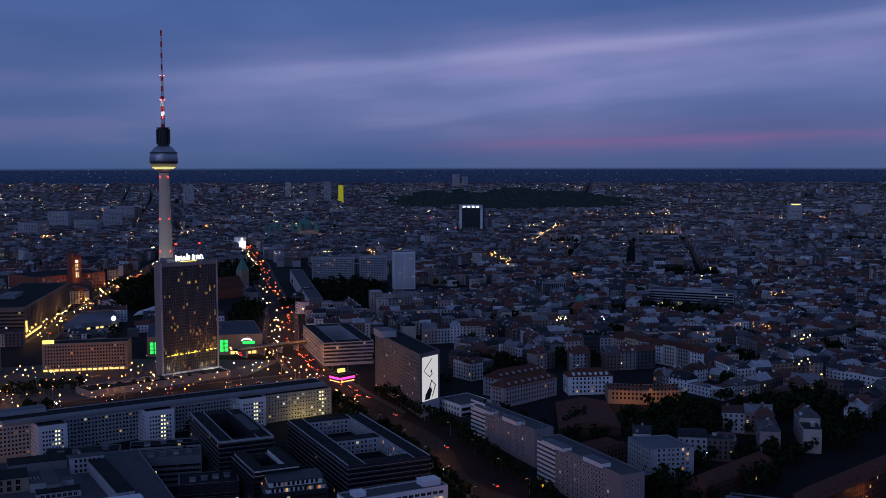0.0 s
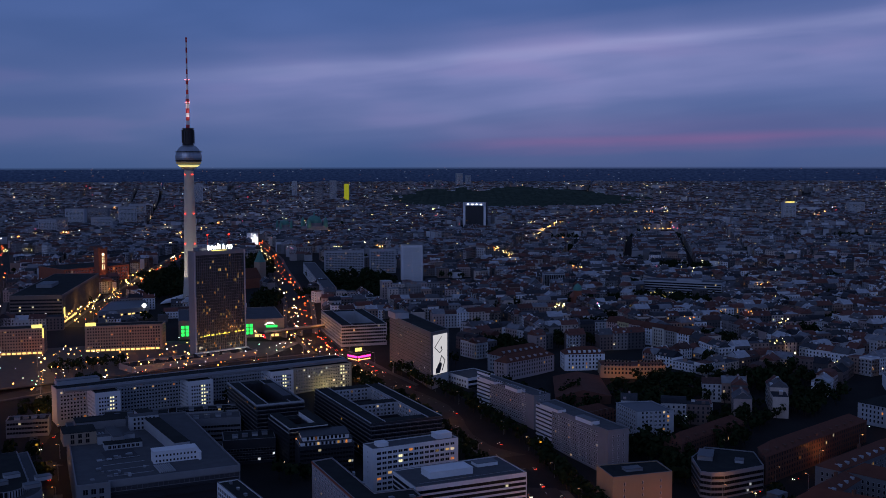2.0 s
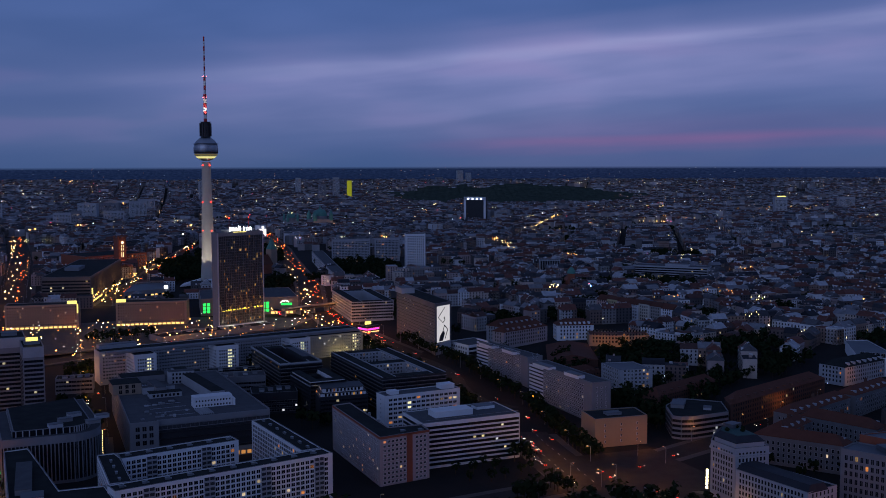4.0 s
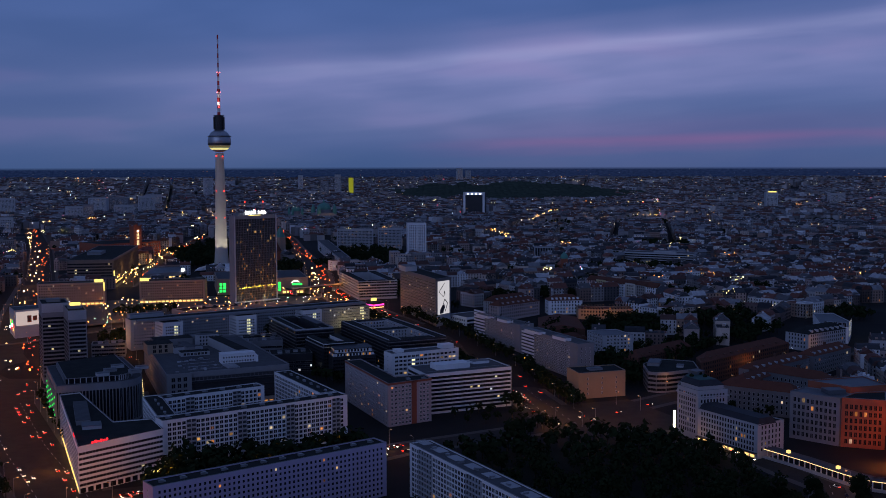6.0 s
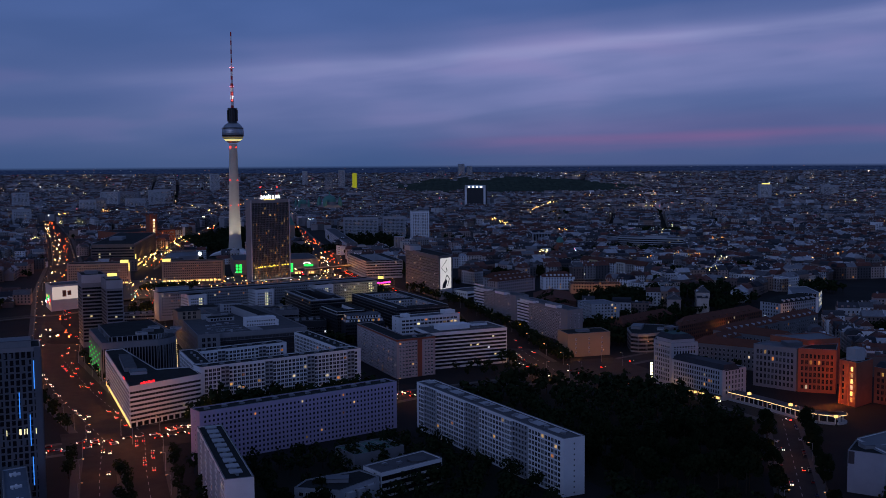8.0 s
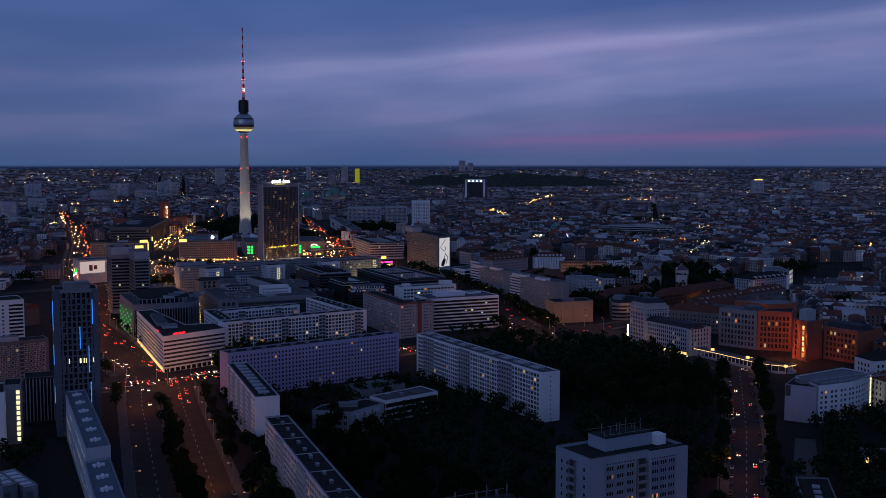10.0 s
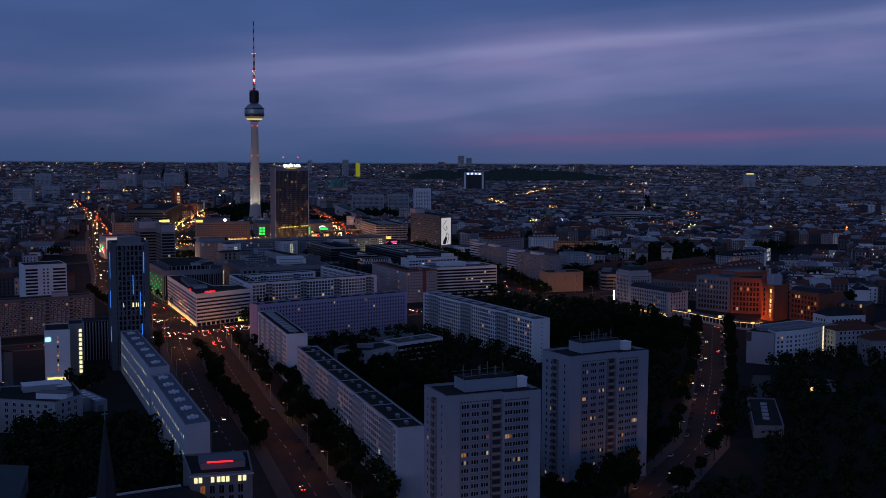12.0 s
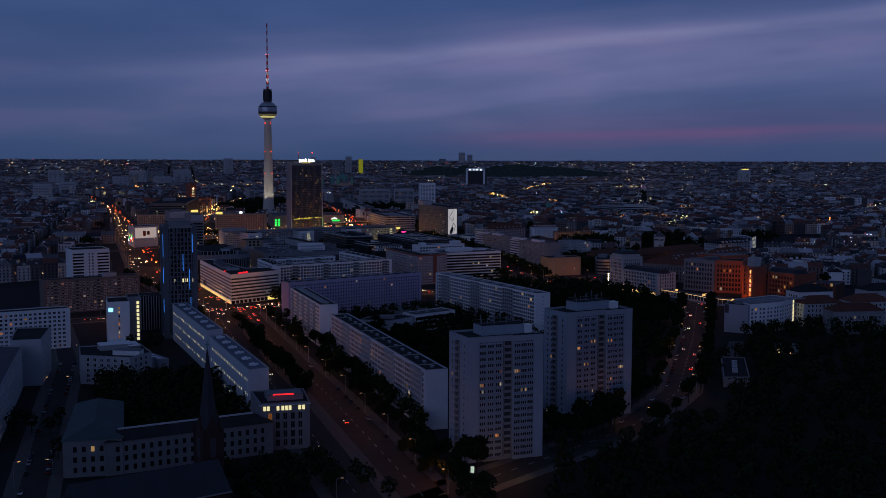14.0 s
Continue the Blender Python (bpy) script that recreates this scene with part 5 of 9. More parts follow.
for poly, lab in (([(96, 768), (150, 754), (156, 768), (101, 784)], "long stone office house on the square with lit arcade"), ([(14, 788), (68, 775), (72, 790), (18, 804)], "stone office house on the square with lit arcade")):
    t, s, h = building("stone_house", lab, "office", poly, 33.0 - 3, 11.2, SAND, BITUMEN, "stone houses on the square")
    grid(s[0], 7, 2.3, 2.7, 1.9, 1.0, 1.2, 0.03, 60, frame=SAND)
    grid(s[1], 7, 2.3, 2.7, 1.9, 1.0, 1.2, 0.03, 20, frame=SAND)
    n = int(s[0].length / 3.6)
    for k in range(n):
        part("arcade_light", Geo().box(0.6 + 3.6 * k, -0.5, 0.3, 3.2 + 3.6 * k, -0.3, 1.7), SHOPLIT, t, at=s[0].at(0, 0))
    part("arcade_roof", Geo().box(-0.5, -2.2, 2.0, s[0].length + 0.5, 0, 2.5), SAND, t, at=s[0].at(0, 0))
    part("roof_sign", Geo().box(0.5, -0.3, h + 0.6, 8, 0, h + 3.2), SIGNYELLOW, t, "glowing pale yellow roof sign", at=s[0].at(0 if poly[0][0] > 50 else s[0].length - 9, 0))
    if poly[0][0] < 50:
        part("corner_sign", Geo().box(-0.3, -0.4, h - 7, 0.7, -0.1, h + 0.6), SIGNYELLOW, t, at=s[0].at(s[0].length - 0.8, 0))

# dark store block, station hall and railway bridge behind the square
t, s, h = building("store_block", "large dark department block with rows of lit windows", "department store", [(103, 925), (165, 1101), (123, 1116), (61, 940)], 36.0, 11.0, surface("brown_stone_panels", (0.15, 0.13, 0.125), 0.9, var=0.2), BITUMEN)
bands(s[3], 7, 3.0, 2.5, 1.3, 0.5, lit=0.05, frame=DARKMETAL, mull=1.8)
fins(s[0], 40, 2.0, h - 1.5, 0.4, 1.6, surface("dark_stone_ribs", (0.12, 0.105, 0.10), 0.9, var=0.2))
part("shop_light", Geo().box(2, -0.4, 0.4, 60, -0.15, 2.2), SHOPLIT, t, at=s[0].at(0, 0))
part("column_sign", Geo().box(-1.6, -1.2, 5, 1.6, -0.4, 14), SIGNYELLOW, t, "glowing yellow column sign", at=s[0].at(3, 0))
roof_box(t, -10, -30, 70, 30, 14, h, h + 3.0, GREY)
t, s, h = building("station_hall", "low wide station hall with a pale flat roof", "station", [(131, 915), (178, 927), (186, 979), (154, 980)], 20.5, 11.0, GREY, ZINC)
for k in range(12):
    part("hall_window", Geo().box(1.0 + 3.9 * k, -0.2, 4.6, 3.6 + 3.9 * k, -0.02, 6.0), SHOPLIT if k % 3 else GLASS, t, at=s[0].at(0, 0))
part("globe_lamp", Geo().round(0, 0, [(0.2, 9.6), (1.5, 10.4), (2.0, 11.6), (1.5, 12.8), (0.2, 13.6)], 14), SIGNWHITE, t, "large white globe lamp", at=s[0].at(44, 0))
t = thing("railway_bridge", pose(264, 766, 11), "dark steel railway bridge over the boulevard", "bridge")
part("deck", Geo().box(-36, -5, 5.2, 40, 5, 6.6), DARKMETAL, t, at=pose(0, 0, 0, 0, 0, 14))
part("parapet", Geo().box(-36, -5.3, 6.6, 40, -5.0, 7.8), GREY, t, at=pose(0, 0, 0, 0, 0, 14))
for k in range(5):
    part("pier", Geo().box(-30 + 15 * k, -3, -0.5, -28.6 + 15 * k, 3, 5.2), GREY, t, at=pose(0, 0, 0, 0, 0, 14))

# teachers' tower pair with a low glass cube beside
for k, (x, y, l, w, top_) in enumerate(((-18, 502, 15.5, 24, 48.5), (-7, 474, 10.5, 26, 47.0))):
    t, s, h = building("banded_tower", "pale banded office tower with a blank white crown", "office tower", rect(x, y, -3, l, w), top_, 2.0, GREY, BITUMEN, "tower pair")
    for e in (0, 3):
        bands(s[e], 16, 2.35, 2.0, 1.15, 0.5, lit=0.015)
    part("crown", Geo().box(0.1, -0.25, h - 5, s[0].length - 0.1, -0.02, h + 0.4), PALE, t, at=s[0].at(0, 0))
    roof_box(t, -4, -2, -3, 8, 8, h, h + 1.6, GREY)
part("roof_sign", Geo().box(-3, -2, 47, 3, -1.6, 49), SIGNYELLOW, t, "glowing yellow roof sign")
t, s, h = building("glass_cube", "low cube with large lit posters on its walls", "shop", [(-19, 645), (5, 650), (4, 672), (-20, 668)], 27.0, 10.0, PALE, GRAVEL)
part("poster", Geo().box(1, -0.3, 6, 23, -0.1, 16), glow("poster_glow", (1.0, 0.78, 0.74), 0.55), t, "pale pink lit poster", at=s[0].at(0, 0))
part("poster_motif", Geo().box(9, -0.36, 8, 12, -0.31, 13).box(13, -0.36, 9, 16, -0.31, 12.5), RUST, t, at=s[0].at(0, 0))
for k in range(8):
    part("neon_sign", Geo().box(1 + 2.6 * k, -0.4, 2 + (k % 3) * 2.4, 2.8 + 2.6 * k, -0.1, 4 + (k % 3) * 2.6), (SIGNWHITE, SIGNGREEN, SIGNYELLOW, SIGNRED)[k % 4], t, at=s[3].at(0, 0))

# rounded ribbed office
arc = [(18 - 15 + 15 * math.cos(a), 396 + 18 * math.sin(a)) for a in [-1.5 + 0.25 * k for k in range(7)]]
t, s, h = building("rounded_office", "rounded office block with tall stone ribs", "office", [(-27, 381)] + arc + [(19, 452), (-24, 440)], 21.5, 0, GREY, GRAVEL)
for k, q in enumerate(s):
    fins(q, max(1, int(q.length / 1.6)), 1.5, 18.5, 0.4, 0.5, GREY, GLASS)
g = Geo().prism(shrink([(q.a.x, q.a.y) for q in s], 5), h, h + 3.0)
up = part("set_back_floor", g, GREY, t)
part("set_back_roof", Geo().prism(shrink([(q.a.x, q.a.y) for q in s], 5.6), h + 3.02, h + 3.14), BITUMEN, t)
for k in range(5):
    roof_box(t, -12 + 5.5 * k, -14 + 9 * (k % 3), 8, 6, 4, h + 3.1, h + 4.6, (PALE, GREY)[k % 2])
poly = shrink([(q.a.x, q.a.y) for q in s], 4.9)
for i in range(len(poly)):
    fins(Side(t, poly[i], poly[(i + 1) % len(poly)], 0), 9 if (Vector(poly[i]) - Vector(poly[(i + 1) % len(poly)])).length > 14 else 2, h + 0.2, h + 2.8, 0.2, 0.5, PALE, GLASS)
for k in range(26):
    q = s[-1]
    part("green_light", Geo().box(-0.35, -0.9, 0, 0.35, -0.55, 0.8), SIGNGREEN, t, at=q.at(q.length * (0.05 + 0.035 * k), 1.5 + 15 * ((k * 7) % 11) / 11))
g = Geo()
for k in range(16):
    g.box(-0.2, -0.6, 1 + 1.15 * k, 0.2, -0.45, 1.5 + 1.15 * k)
part("light_chain", g, glow("warm_chain", (1, 0.7, 0.3), 5, False), t, at=s[6].at(1, 0))

# press house: a corner block, a dark set-back front, roof courts with one painted as a dark sheet, and a white roof
# storey
PRESS = [(31, 393.5), (44.5, 392.5), (44.5, 395), (100, 392.5), (104, 504), (44, 509)]
t, s, h = building("press_house", "broad grey office complex with a dark recessed front and roof courts", "office", PRESS, 19.5, 0, GREY, GRAVEL)
cx, cy = centre(PRESS)
grid(s[0], 3, 3.4, 9.0, 3.2, 1.9, 2.2, 0.0, 12, frame=GREY)
grid(s[5], 6, 2.8, 1.6, 3.0, 1.2, 1.5, 0.02, 40, frame=GREY)
part("dark_front", Geo().box(0.1, -0.2, 0, 55, -0.02, h - 4.6), DARKCLAD, t, "black recessed curtain wall", at=s[2].at(0, 0))
for k in range(4):
    part("ledge", Geo().box(0.1, -0.9, 4 + 3.2 * k, 55, -0.2, 4.3 + 3.2 * k), DARKMETAL, t, at=s[2].at(0, 0))
bands(s[2], 1, 3, h - 4.3, 1.7, 0.3, glass=LOGGIA, frame=GREY, mull=2.2)
part("fascia", Geo().box(0, -0.5, h - 2.2, s[2].length, -0.02, h + 0.5), GREY, t, at=s[2].at(0, 0))
part("low_arcade", Geo().box(14, -7, 0, 54, -0.95, 3.2), SAND, t, at=s[2].at(0, 0))
for k in range(13):
    part("arcade_window", Geo().box(15 + 3.0 * k, -7.12, 0.6, 17 + 3.0 * k, -7.0, 2.4), glow("dim_arcade", (1, 0.42, 0.12), 0.5, False) if k == 0 else bpy.data.materials["dim_arcade"], t, at=s[2].at(0, 0))


def press_box(x, y, yaw, l, w, h0, h1, mat=GREY, lid=BITUMEN):
    """A storey on the press house's roof; x, y are city metres."""
    ob = roof_box(t, x - cx, y - cy, yaw, l, w, h + h0, h + h1, mat, "roof_storey", lid)
    return [Side(t, a_, b_, 0) for a_, b_ in zip(rect(x - cx, y - cy, yaw, l, w), rect(x - cx, y - cy, yaw, l, w)[1:])]


q = press_box(67, 413, -3, 19.5, 7, 0.1, 5.4, WHITE, WHITE)
grid(q[0], 2, 2.3, h + 0.7, 1.55, 0.75, 0.95, 0.0, 40, margin=0.4, frame=WHITE)
press_box(86.5, 410.5, -3, 1.2, 12, 0.1, 3.6, WHITE, WHITE)
q = press_box(36, 462, -3, 15, 15, 0.1, 6.0, SAND, BITUMEN)
grid(q[0], 2, 2.6, h + 0.9, 3.4, 1.7, 1.9, 0.0, 8, frame=SAND)
q = press_box(52, 446, -3, 17, 7, 0.1, 2.6, PALE, BITUMEN)
grid(q[0], 1, 2, h + 0.6, 2.1, 1.4, 1.4, 0.0, 8, frame=PALE)
press_box(51, 458, -3, 17, 4, 0.1, 3.8, PALE, GRAVEL)
q = press_box(70, 478, -3, 14, 6, 0.1, 7.0, PALE, GRAVEL)
grid(q[0], 3, 2.2, h + 0.5, 1.9, 1.0, 1.3, 0.0, 18, frame=PALE)
press_box(86, 424, 92, 76, 7, 0.1, 5.5, PALE, BITUMEN)
press_box(62, 452, 90, 22, 5, 0.1, 4.4, GREY, GRAVEL)
press_box(46, 490, -3, 24, 12, 0.1, 4.0, GREY, BITUMEN)
# thin dark sheet on the flat roof stands for a sunken court's shade
part("roof_court", Geo().box(50 - cx, 428 - cy, h + 0.13, 64 - cx, 444 - cy, h + 0.2), LOGGIA, t, "flat dark sheet painted as a shaded roof court")
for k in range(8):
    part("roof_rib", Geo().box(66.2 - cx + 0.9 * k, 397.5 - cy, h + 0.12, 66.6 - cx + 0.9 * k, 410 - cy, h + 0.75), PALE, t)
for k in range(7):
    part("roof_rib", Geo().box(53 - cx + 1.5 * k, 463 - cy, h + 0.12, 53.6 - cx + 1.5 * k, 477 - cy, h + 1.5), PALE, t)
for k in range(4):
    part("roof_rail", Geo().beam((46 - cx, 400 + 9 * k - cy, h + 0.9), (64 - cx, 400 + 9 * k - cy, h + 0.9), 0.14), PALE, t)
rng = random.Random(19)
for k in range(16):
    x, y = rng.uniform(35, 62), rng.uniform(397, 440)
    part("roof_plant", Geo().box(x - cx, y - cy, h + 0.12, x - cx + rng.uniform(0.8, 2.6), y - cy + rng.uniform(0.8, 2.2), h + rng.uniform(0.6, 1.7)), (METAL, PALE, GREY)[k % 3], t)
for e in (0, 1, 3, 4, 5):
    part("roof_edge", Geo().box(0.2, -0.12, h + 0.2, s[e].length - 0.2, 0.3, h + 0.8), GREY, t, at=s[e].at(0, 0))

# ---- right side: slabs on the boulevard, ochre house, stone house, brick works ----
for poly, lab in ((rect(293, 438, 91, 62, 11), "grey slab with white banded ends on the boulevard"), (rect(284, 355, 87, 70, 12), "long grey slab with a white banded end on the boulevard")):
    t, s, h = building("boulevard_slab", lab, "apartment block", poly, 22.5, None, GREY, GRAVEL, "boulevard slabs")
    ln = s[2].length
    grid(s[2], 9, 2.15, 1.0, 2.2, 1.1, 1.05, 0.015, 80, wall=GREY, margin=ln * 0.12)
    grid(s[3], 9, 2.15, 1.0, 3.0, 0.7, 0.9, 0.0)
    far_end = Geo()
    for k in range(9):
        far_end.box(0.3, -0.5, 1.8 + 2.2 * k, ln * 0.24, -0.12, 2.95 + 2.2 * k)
    # dark sheet behind the bands, painted as the loggias' shade
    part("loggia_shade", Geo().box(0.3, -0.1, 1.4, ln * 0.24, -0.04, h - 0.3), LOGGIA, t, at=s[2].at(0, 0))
    part("white_bands", far_end, WHITE, t, "white balcony bands", at=s[2].at(0, 0))
    roof_box(t, -3, -ln * 0.3, 89, 14, 5, h, h + 2.0, WHITE)
    roof_box(t, -3, ln * 0.12, 89, 18, 5, h, h + 1.6, WHITE)
t, s, h = building("apartment_slab", "white stepped house behind the boulevard slab", "apartment block", [(318, 392), (338, 386), (342, 410), (322, 416)], 19, None, PALE, ZINC)
grid(s[0], 7, 2.3, 1.2, 2.4, 1.2, 1.3, 0.02, 40)
grid(s[3], 7, 2.3, 1.2, 2.4, 1.2, 1.3, 0.02, 40)
t, s, h = building("ochre_house", "plain ochre house lit orange by street lamps", "office", [(244, 314), (273, 309), (278, 326), (249, 333)], 14.4, 0, OCHRE, BITUMEN)
grid(s[0], 4, 2.8, 2.2, 9.0, 0.7, 1.2, 0.0, 8)
roof_box(t, -6, -2, -10, 8, 5, h, h + 1.2, GREY)
t, s, h = building("stone_club", "pale stone house with a stepped corner tower and roof terrace", "hotel", [(243, 228), (242, 212), (258, 209), (262, 230), (252, 236)], 24.0, 0, PALE, BITUMEN)
for e in (0, 1, 3, 4):
    grid(s[e], 8, 2.5, 3.4, 1.7, 0.9, 1.6, 0.02, 60, frame=PALE)
    part("cornice", Geo().box(-0.3, -0.6, h - 2.8, s[e].length + 0.3, 0.05, h - 2.3), PALE, t, at=s[e].at(0, 0))
ring_ = [(q.a.x, q.a.y) for q in s]
part("attic_storey", Geo().prism(shrink(ring_, 1.4), h, h + 2.2), PALE, t)
part("attic_roof", Geo().hull([[(*v, h + 2.2) for v in shrink(ring_, 1.0)], [(*v, h + 4.6) for v in shrink(ring_, 3.6)]]), SLATE, t)
part("roof_terrace", Geo().prism(shrink(ring_, 4.0), h + 4.6, h + 4.8), surface("teal_deck", (0.05, 0.11, 0.10), 0.7), t, "teal roof terrace deck")
for k, (x, y) in enumerate(((-3, 1), (2, -3), (4, 3))):
    part("terrace_plant", Geo().round(x, y, [(0.9, h + 4.8), (1.2, h + 5.4), (0.4, h + 6.2)], 8), LEAF, t)
roof_box(t, 1, 2, 10, 6, 5, h + 4.7, h + 6.4, ZINC)
t, s, h = building("stone_club_wing", "long pale stone wing with regular windows and slate attic", "hotel", [(242, 211.5), (244, 174), (262, 176), (258, 208.5)], 15.5, 0, PALE, BITUMEN)
grid(s[0], 5, 2.5, 3.4, 1.7, 0.9, 1.6, 0.02, 80, frame=PALE)
grid(s[1], 5, 2.5, 3.4, 2.4, 0.9, 1.6, 0.02, 20, frame=PALE)
part("attic", Geo().hull([[(0, 0, h), (s[0].length, 0, h), (s[0].length, 12, h), (0, 12, h)], [(1, 2.2, h + 3), (s[0].length - 1, 2.2, h + 3), (s[0].length - 1, 10, h + 3), (1, 10, h + 3)]]), SLATE, t, at=s[0].at(0, 0))
for k in range(11):
    part("shop_light", Geo().box(0.7 + 3.3 * k, -0.4, 0.8, 2.9 + 3.3 * k, -0.2, 2.4), SHOPLIT, t, at=s[0].at(0, 0))
part("awning", Geo().box(0, -2.0, 2.6, s[0].length, 0, 2.9), DARKMETAL, t, at=s[0].at(0, 0))
g = Geo()
for k in range(6):
    g.box(-0.4, -0.8, 2.2 + 1.5 * k, 0.6, -0.5, 3.3 + 1.5 * k)
part("lit_banner", g, glow("warm_banner", (1, 0.80, 0.45), 7), t, "bright warm vertical sign", at=pose(-7.5, 39.0, 0, 0, 0, -30))

t, s, h = building("brick_works", "grey brick factory front with tall windows", "factory", [(286, 196), (294.3, 172.8), (308, 177.5), (300, 200)], 22.5, 0, GREY, ZINC, "brick works")
grid(s[0], 6, 3.3, 1.8, 2.2, 1.2, 2.1, 0.05, 66, frame=GREY)
roof_box(t, 0, -4, -20, 9, 7, h, h + 2.0, ZINC)
t, s, h = building("brick_works", "dark red brick factory wing beside a floodlit tower", "factory", [(294.7, 172.2), (307.8, 158.2), (324, 172), (308.8, 176.9)], 23.0, 0, BRICK, BITUMEN, "brick works")
grid(s[0], 6, 3.3, 1.8, 2.1, 1.2, 2.2, 0.05, 60, frame=BRICK)
t, s, h = building("brick_works", "red brick factory wing behind the court", "factory", [(310, 180), (330, 176), (336, 196), (304, 202)], 25.0, 0, BRICK, ZINC, "brick works")
grid(s[0], 7, 3.0, 1.4, 2.4, 1.5, 1.9, 0.04, 40, frame=BRICK)
t, s, h = building("brick_tower", "square red brick stair tower with a pale roof tank", "tower", [(293, 142.6), (292.6, 131.2), (308, 135), (308.5, 146)], 22.0, 0, BRICK, BITUMEN)
part("tank", Geo().hull([[(-4, -2.6, h), (3, -2.6, h), (3, 3, h), (-4, 3, h)], [(-4, -2.6, h + 6.4), (3, -2.6, h + 6.4), (3, 3, h + 6.4), (-4, 3, h + 6.4)]], 0, True, True), PALE, t, "pale roof tank housing")
for k in range(6):
    part("stair_window", Geo().box(7.4, -0.1, 2.2 + 3.1 * k, 8.8, 0.05, 4.4 + 3.1 * k), SHOPLIT if k % 2 else WARM, t, at=s[0].at(0, 0))
    part("slit_window", Geo().box(2.0, -0.1, 2.6 + 3.1 * k, 3.0, 0.05, 4.6 + 3.1 * k), GLASS, t, at=s[0].at(0, 0))
for q in (0.2, 5.0, 10.4):
    part("pier", Geo().box(q, -0.5, 0, q + 0.8, 0.02, h + 0.5), BRICK, t, at=s[0].at(0, 0))
t, s, h = building("brick_works", "dark brick hall with dim warm windows and a zinc roof", "factory", [(308.8, 134.6), (311.4, 113), (336, 117), (332, 140)], 18.0, 0, BRICK, ZINC, "brick works")
grid(s[0], 5, 3.1, 1.8, 2.4, 1.3, 1.9, 0.04, 40, frame=BRICK)
part("attic", Geo().hull([[(0, 0, h), (s[0].length, 0, h), (s[0].length, 16, h), (0, 16, h)], [(1, 3.2, h + 3), (s[0].length - 1, 3.2, h + 3), (s[0].length - 1, 12, h + 3), (1, 12, h + 3)]]), SLATE, t, at=s[0].at(0, 0))
t, s, h = building("brick_works", "low brick hall at the end of the works", "factory", [(318, 108), (330, 93), (350, 104), (338, 120)], 12.0, 0, BROWNBRICK, SLATE, "brick works")
grid(s[0], 4, 3.2, 1.6, 2.6, 1.3, 1.9, 0.03, 30, frame=BRICK)

# lit terrace, rows and halls between the streets
t, s, h = building("corner_terrace", "long ochre terrace glowing under orange street lamps", "apartment house", [(382, 513), (400, 500), (420, 492), (428, 507), (408, 516), (392, 530)], 18.0, None, OCHRE, REDTILE)
for e in (0, 1):
    grid(s[e], 4, 2.6, 2.2, 2.3, 1.1, 1.5, 0.03, 30, frame=OCHRE)
t, s, h = hip_house("sports_hall", "wide hall under a dark rounded roof", "hall", [(318, 470), (350, 458), (380, 512), (352, 524)], 12.0, 15.5, BROWNBRICK, REDTILE, 2.0, 3.0)
for poly, m, r in (([(321, 532), (366, 544), (363, 555), (318, 543)], PINKISH, REDTILE), ([(372, 540), (398, 530), (404, 543), (377, 553)], WHITE, REDTILE), ([(330, 556), (372, 566), (369, 577), (327, 567)], PALE, REDTILE), ([(320, 358), (381, 377.5), (378, 388), (317, 369)], BROWNBRICK, REDTILE), ([(455, 345), (502, 352), (499, 370), (452, 363)], PALE, BITUMEN), ([(300, 420), (330, 424), (328, 440), (298, 436)], BROWNBRICK, REDTILE)):
    z = land(*centre(poly))
    t, s, h = hip_house("terrace_row", "terrace row with even windows and a steep tiled roof", "apartment house", poly, z + (7.5 if m == BROWNBRICK else 11.2), z + (12.0 if m == BROWNBRICK else 15.5), m, r, z, group="terrace rows")
    for e in range(4):
        grid(s[e], 3 if m == BROWNBRICK else 4, 2.6, 1.4, 2.4, 1.0, 1.5, 0.02, 30 if e == 0 else 0, frame=m)
    for k in range(-3, 4):
        part("dormer", Geo().box(k * s[0].length / 8 - 0.8, -0.2, h + 0.6, k * s[0].length / 8 + 0.8, 2.4, h + 2.2), m, t, at=s[0].at(s[0].length / 2, 0, -1.2))
t, s, h = building("bent_office", "low curved office with light window bands", "office", [(291, 311), (293.5, 306.5), (299, 304), (323, 304), (336, 324), (321, 342), (303, 331)], 11.6, 0, GREY, BITUMEN)
roof_box(t, -2, 4, 45, 14, 7, h, h + 2.0, GREY)
roof_box(t, 8, -6, 45, 5, 4, h, h + 1.4, PALE)
for e in (0, 1, 2, 6):
    bands(s[e], 4, 2.6, 1.2, 1.2, 0.1, lit=0.02)
t, s, h = hip_house("street_row", "very long brown brick street front under a red tiled roof", "apartment house", [(329, 309), (428, 336), (425, 347.5), (338, 323.5)], 14.0, 18.5, BROWNBRICK, REDTILE, 0.5)
for e in range(4):
    grid(s[e], 5, 2.6, 1.2, 2.4, 1.0, 1.5, 0.012, 50 if e == 0 else 0, frame=BROWNBRICK)
for k in range(12):
    part("dormer", Geo().box(4 + 7.6 * k, -0.2, h + 0.6, 5.8 + 7.6 * k, 2.6, h + 2.2), BROWNBRICK, t, at=s[0].at(0, 0, -1.2))
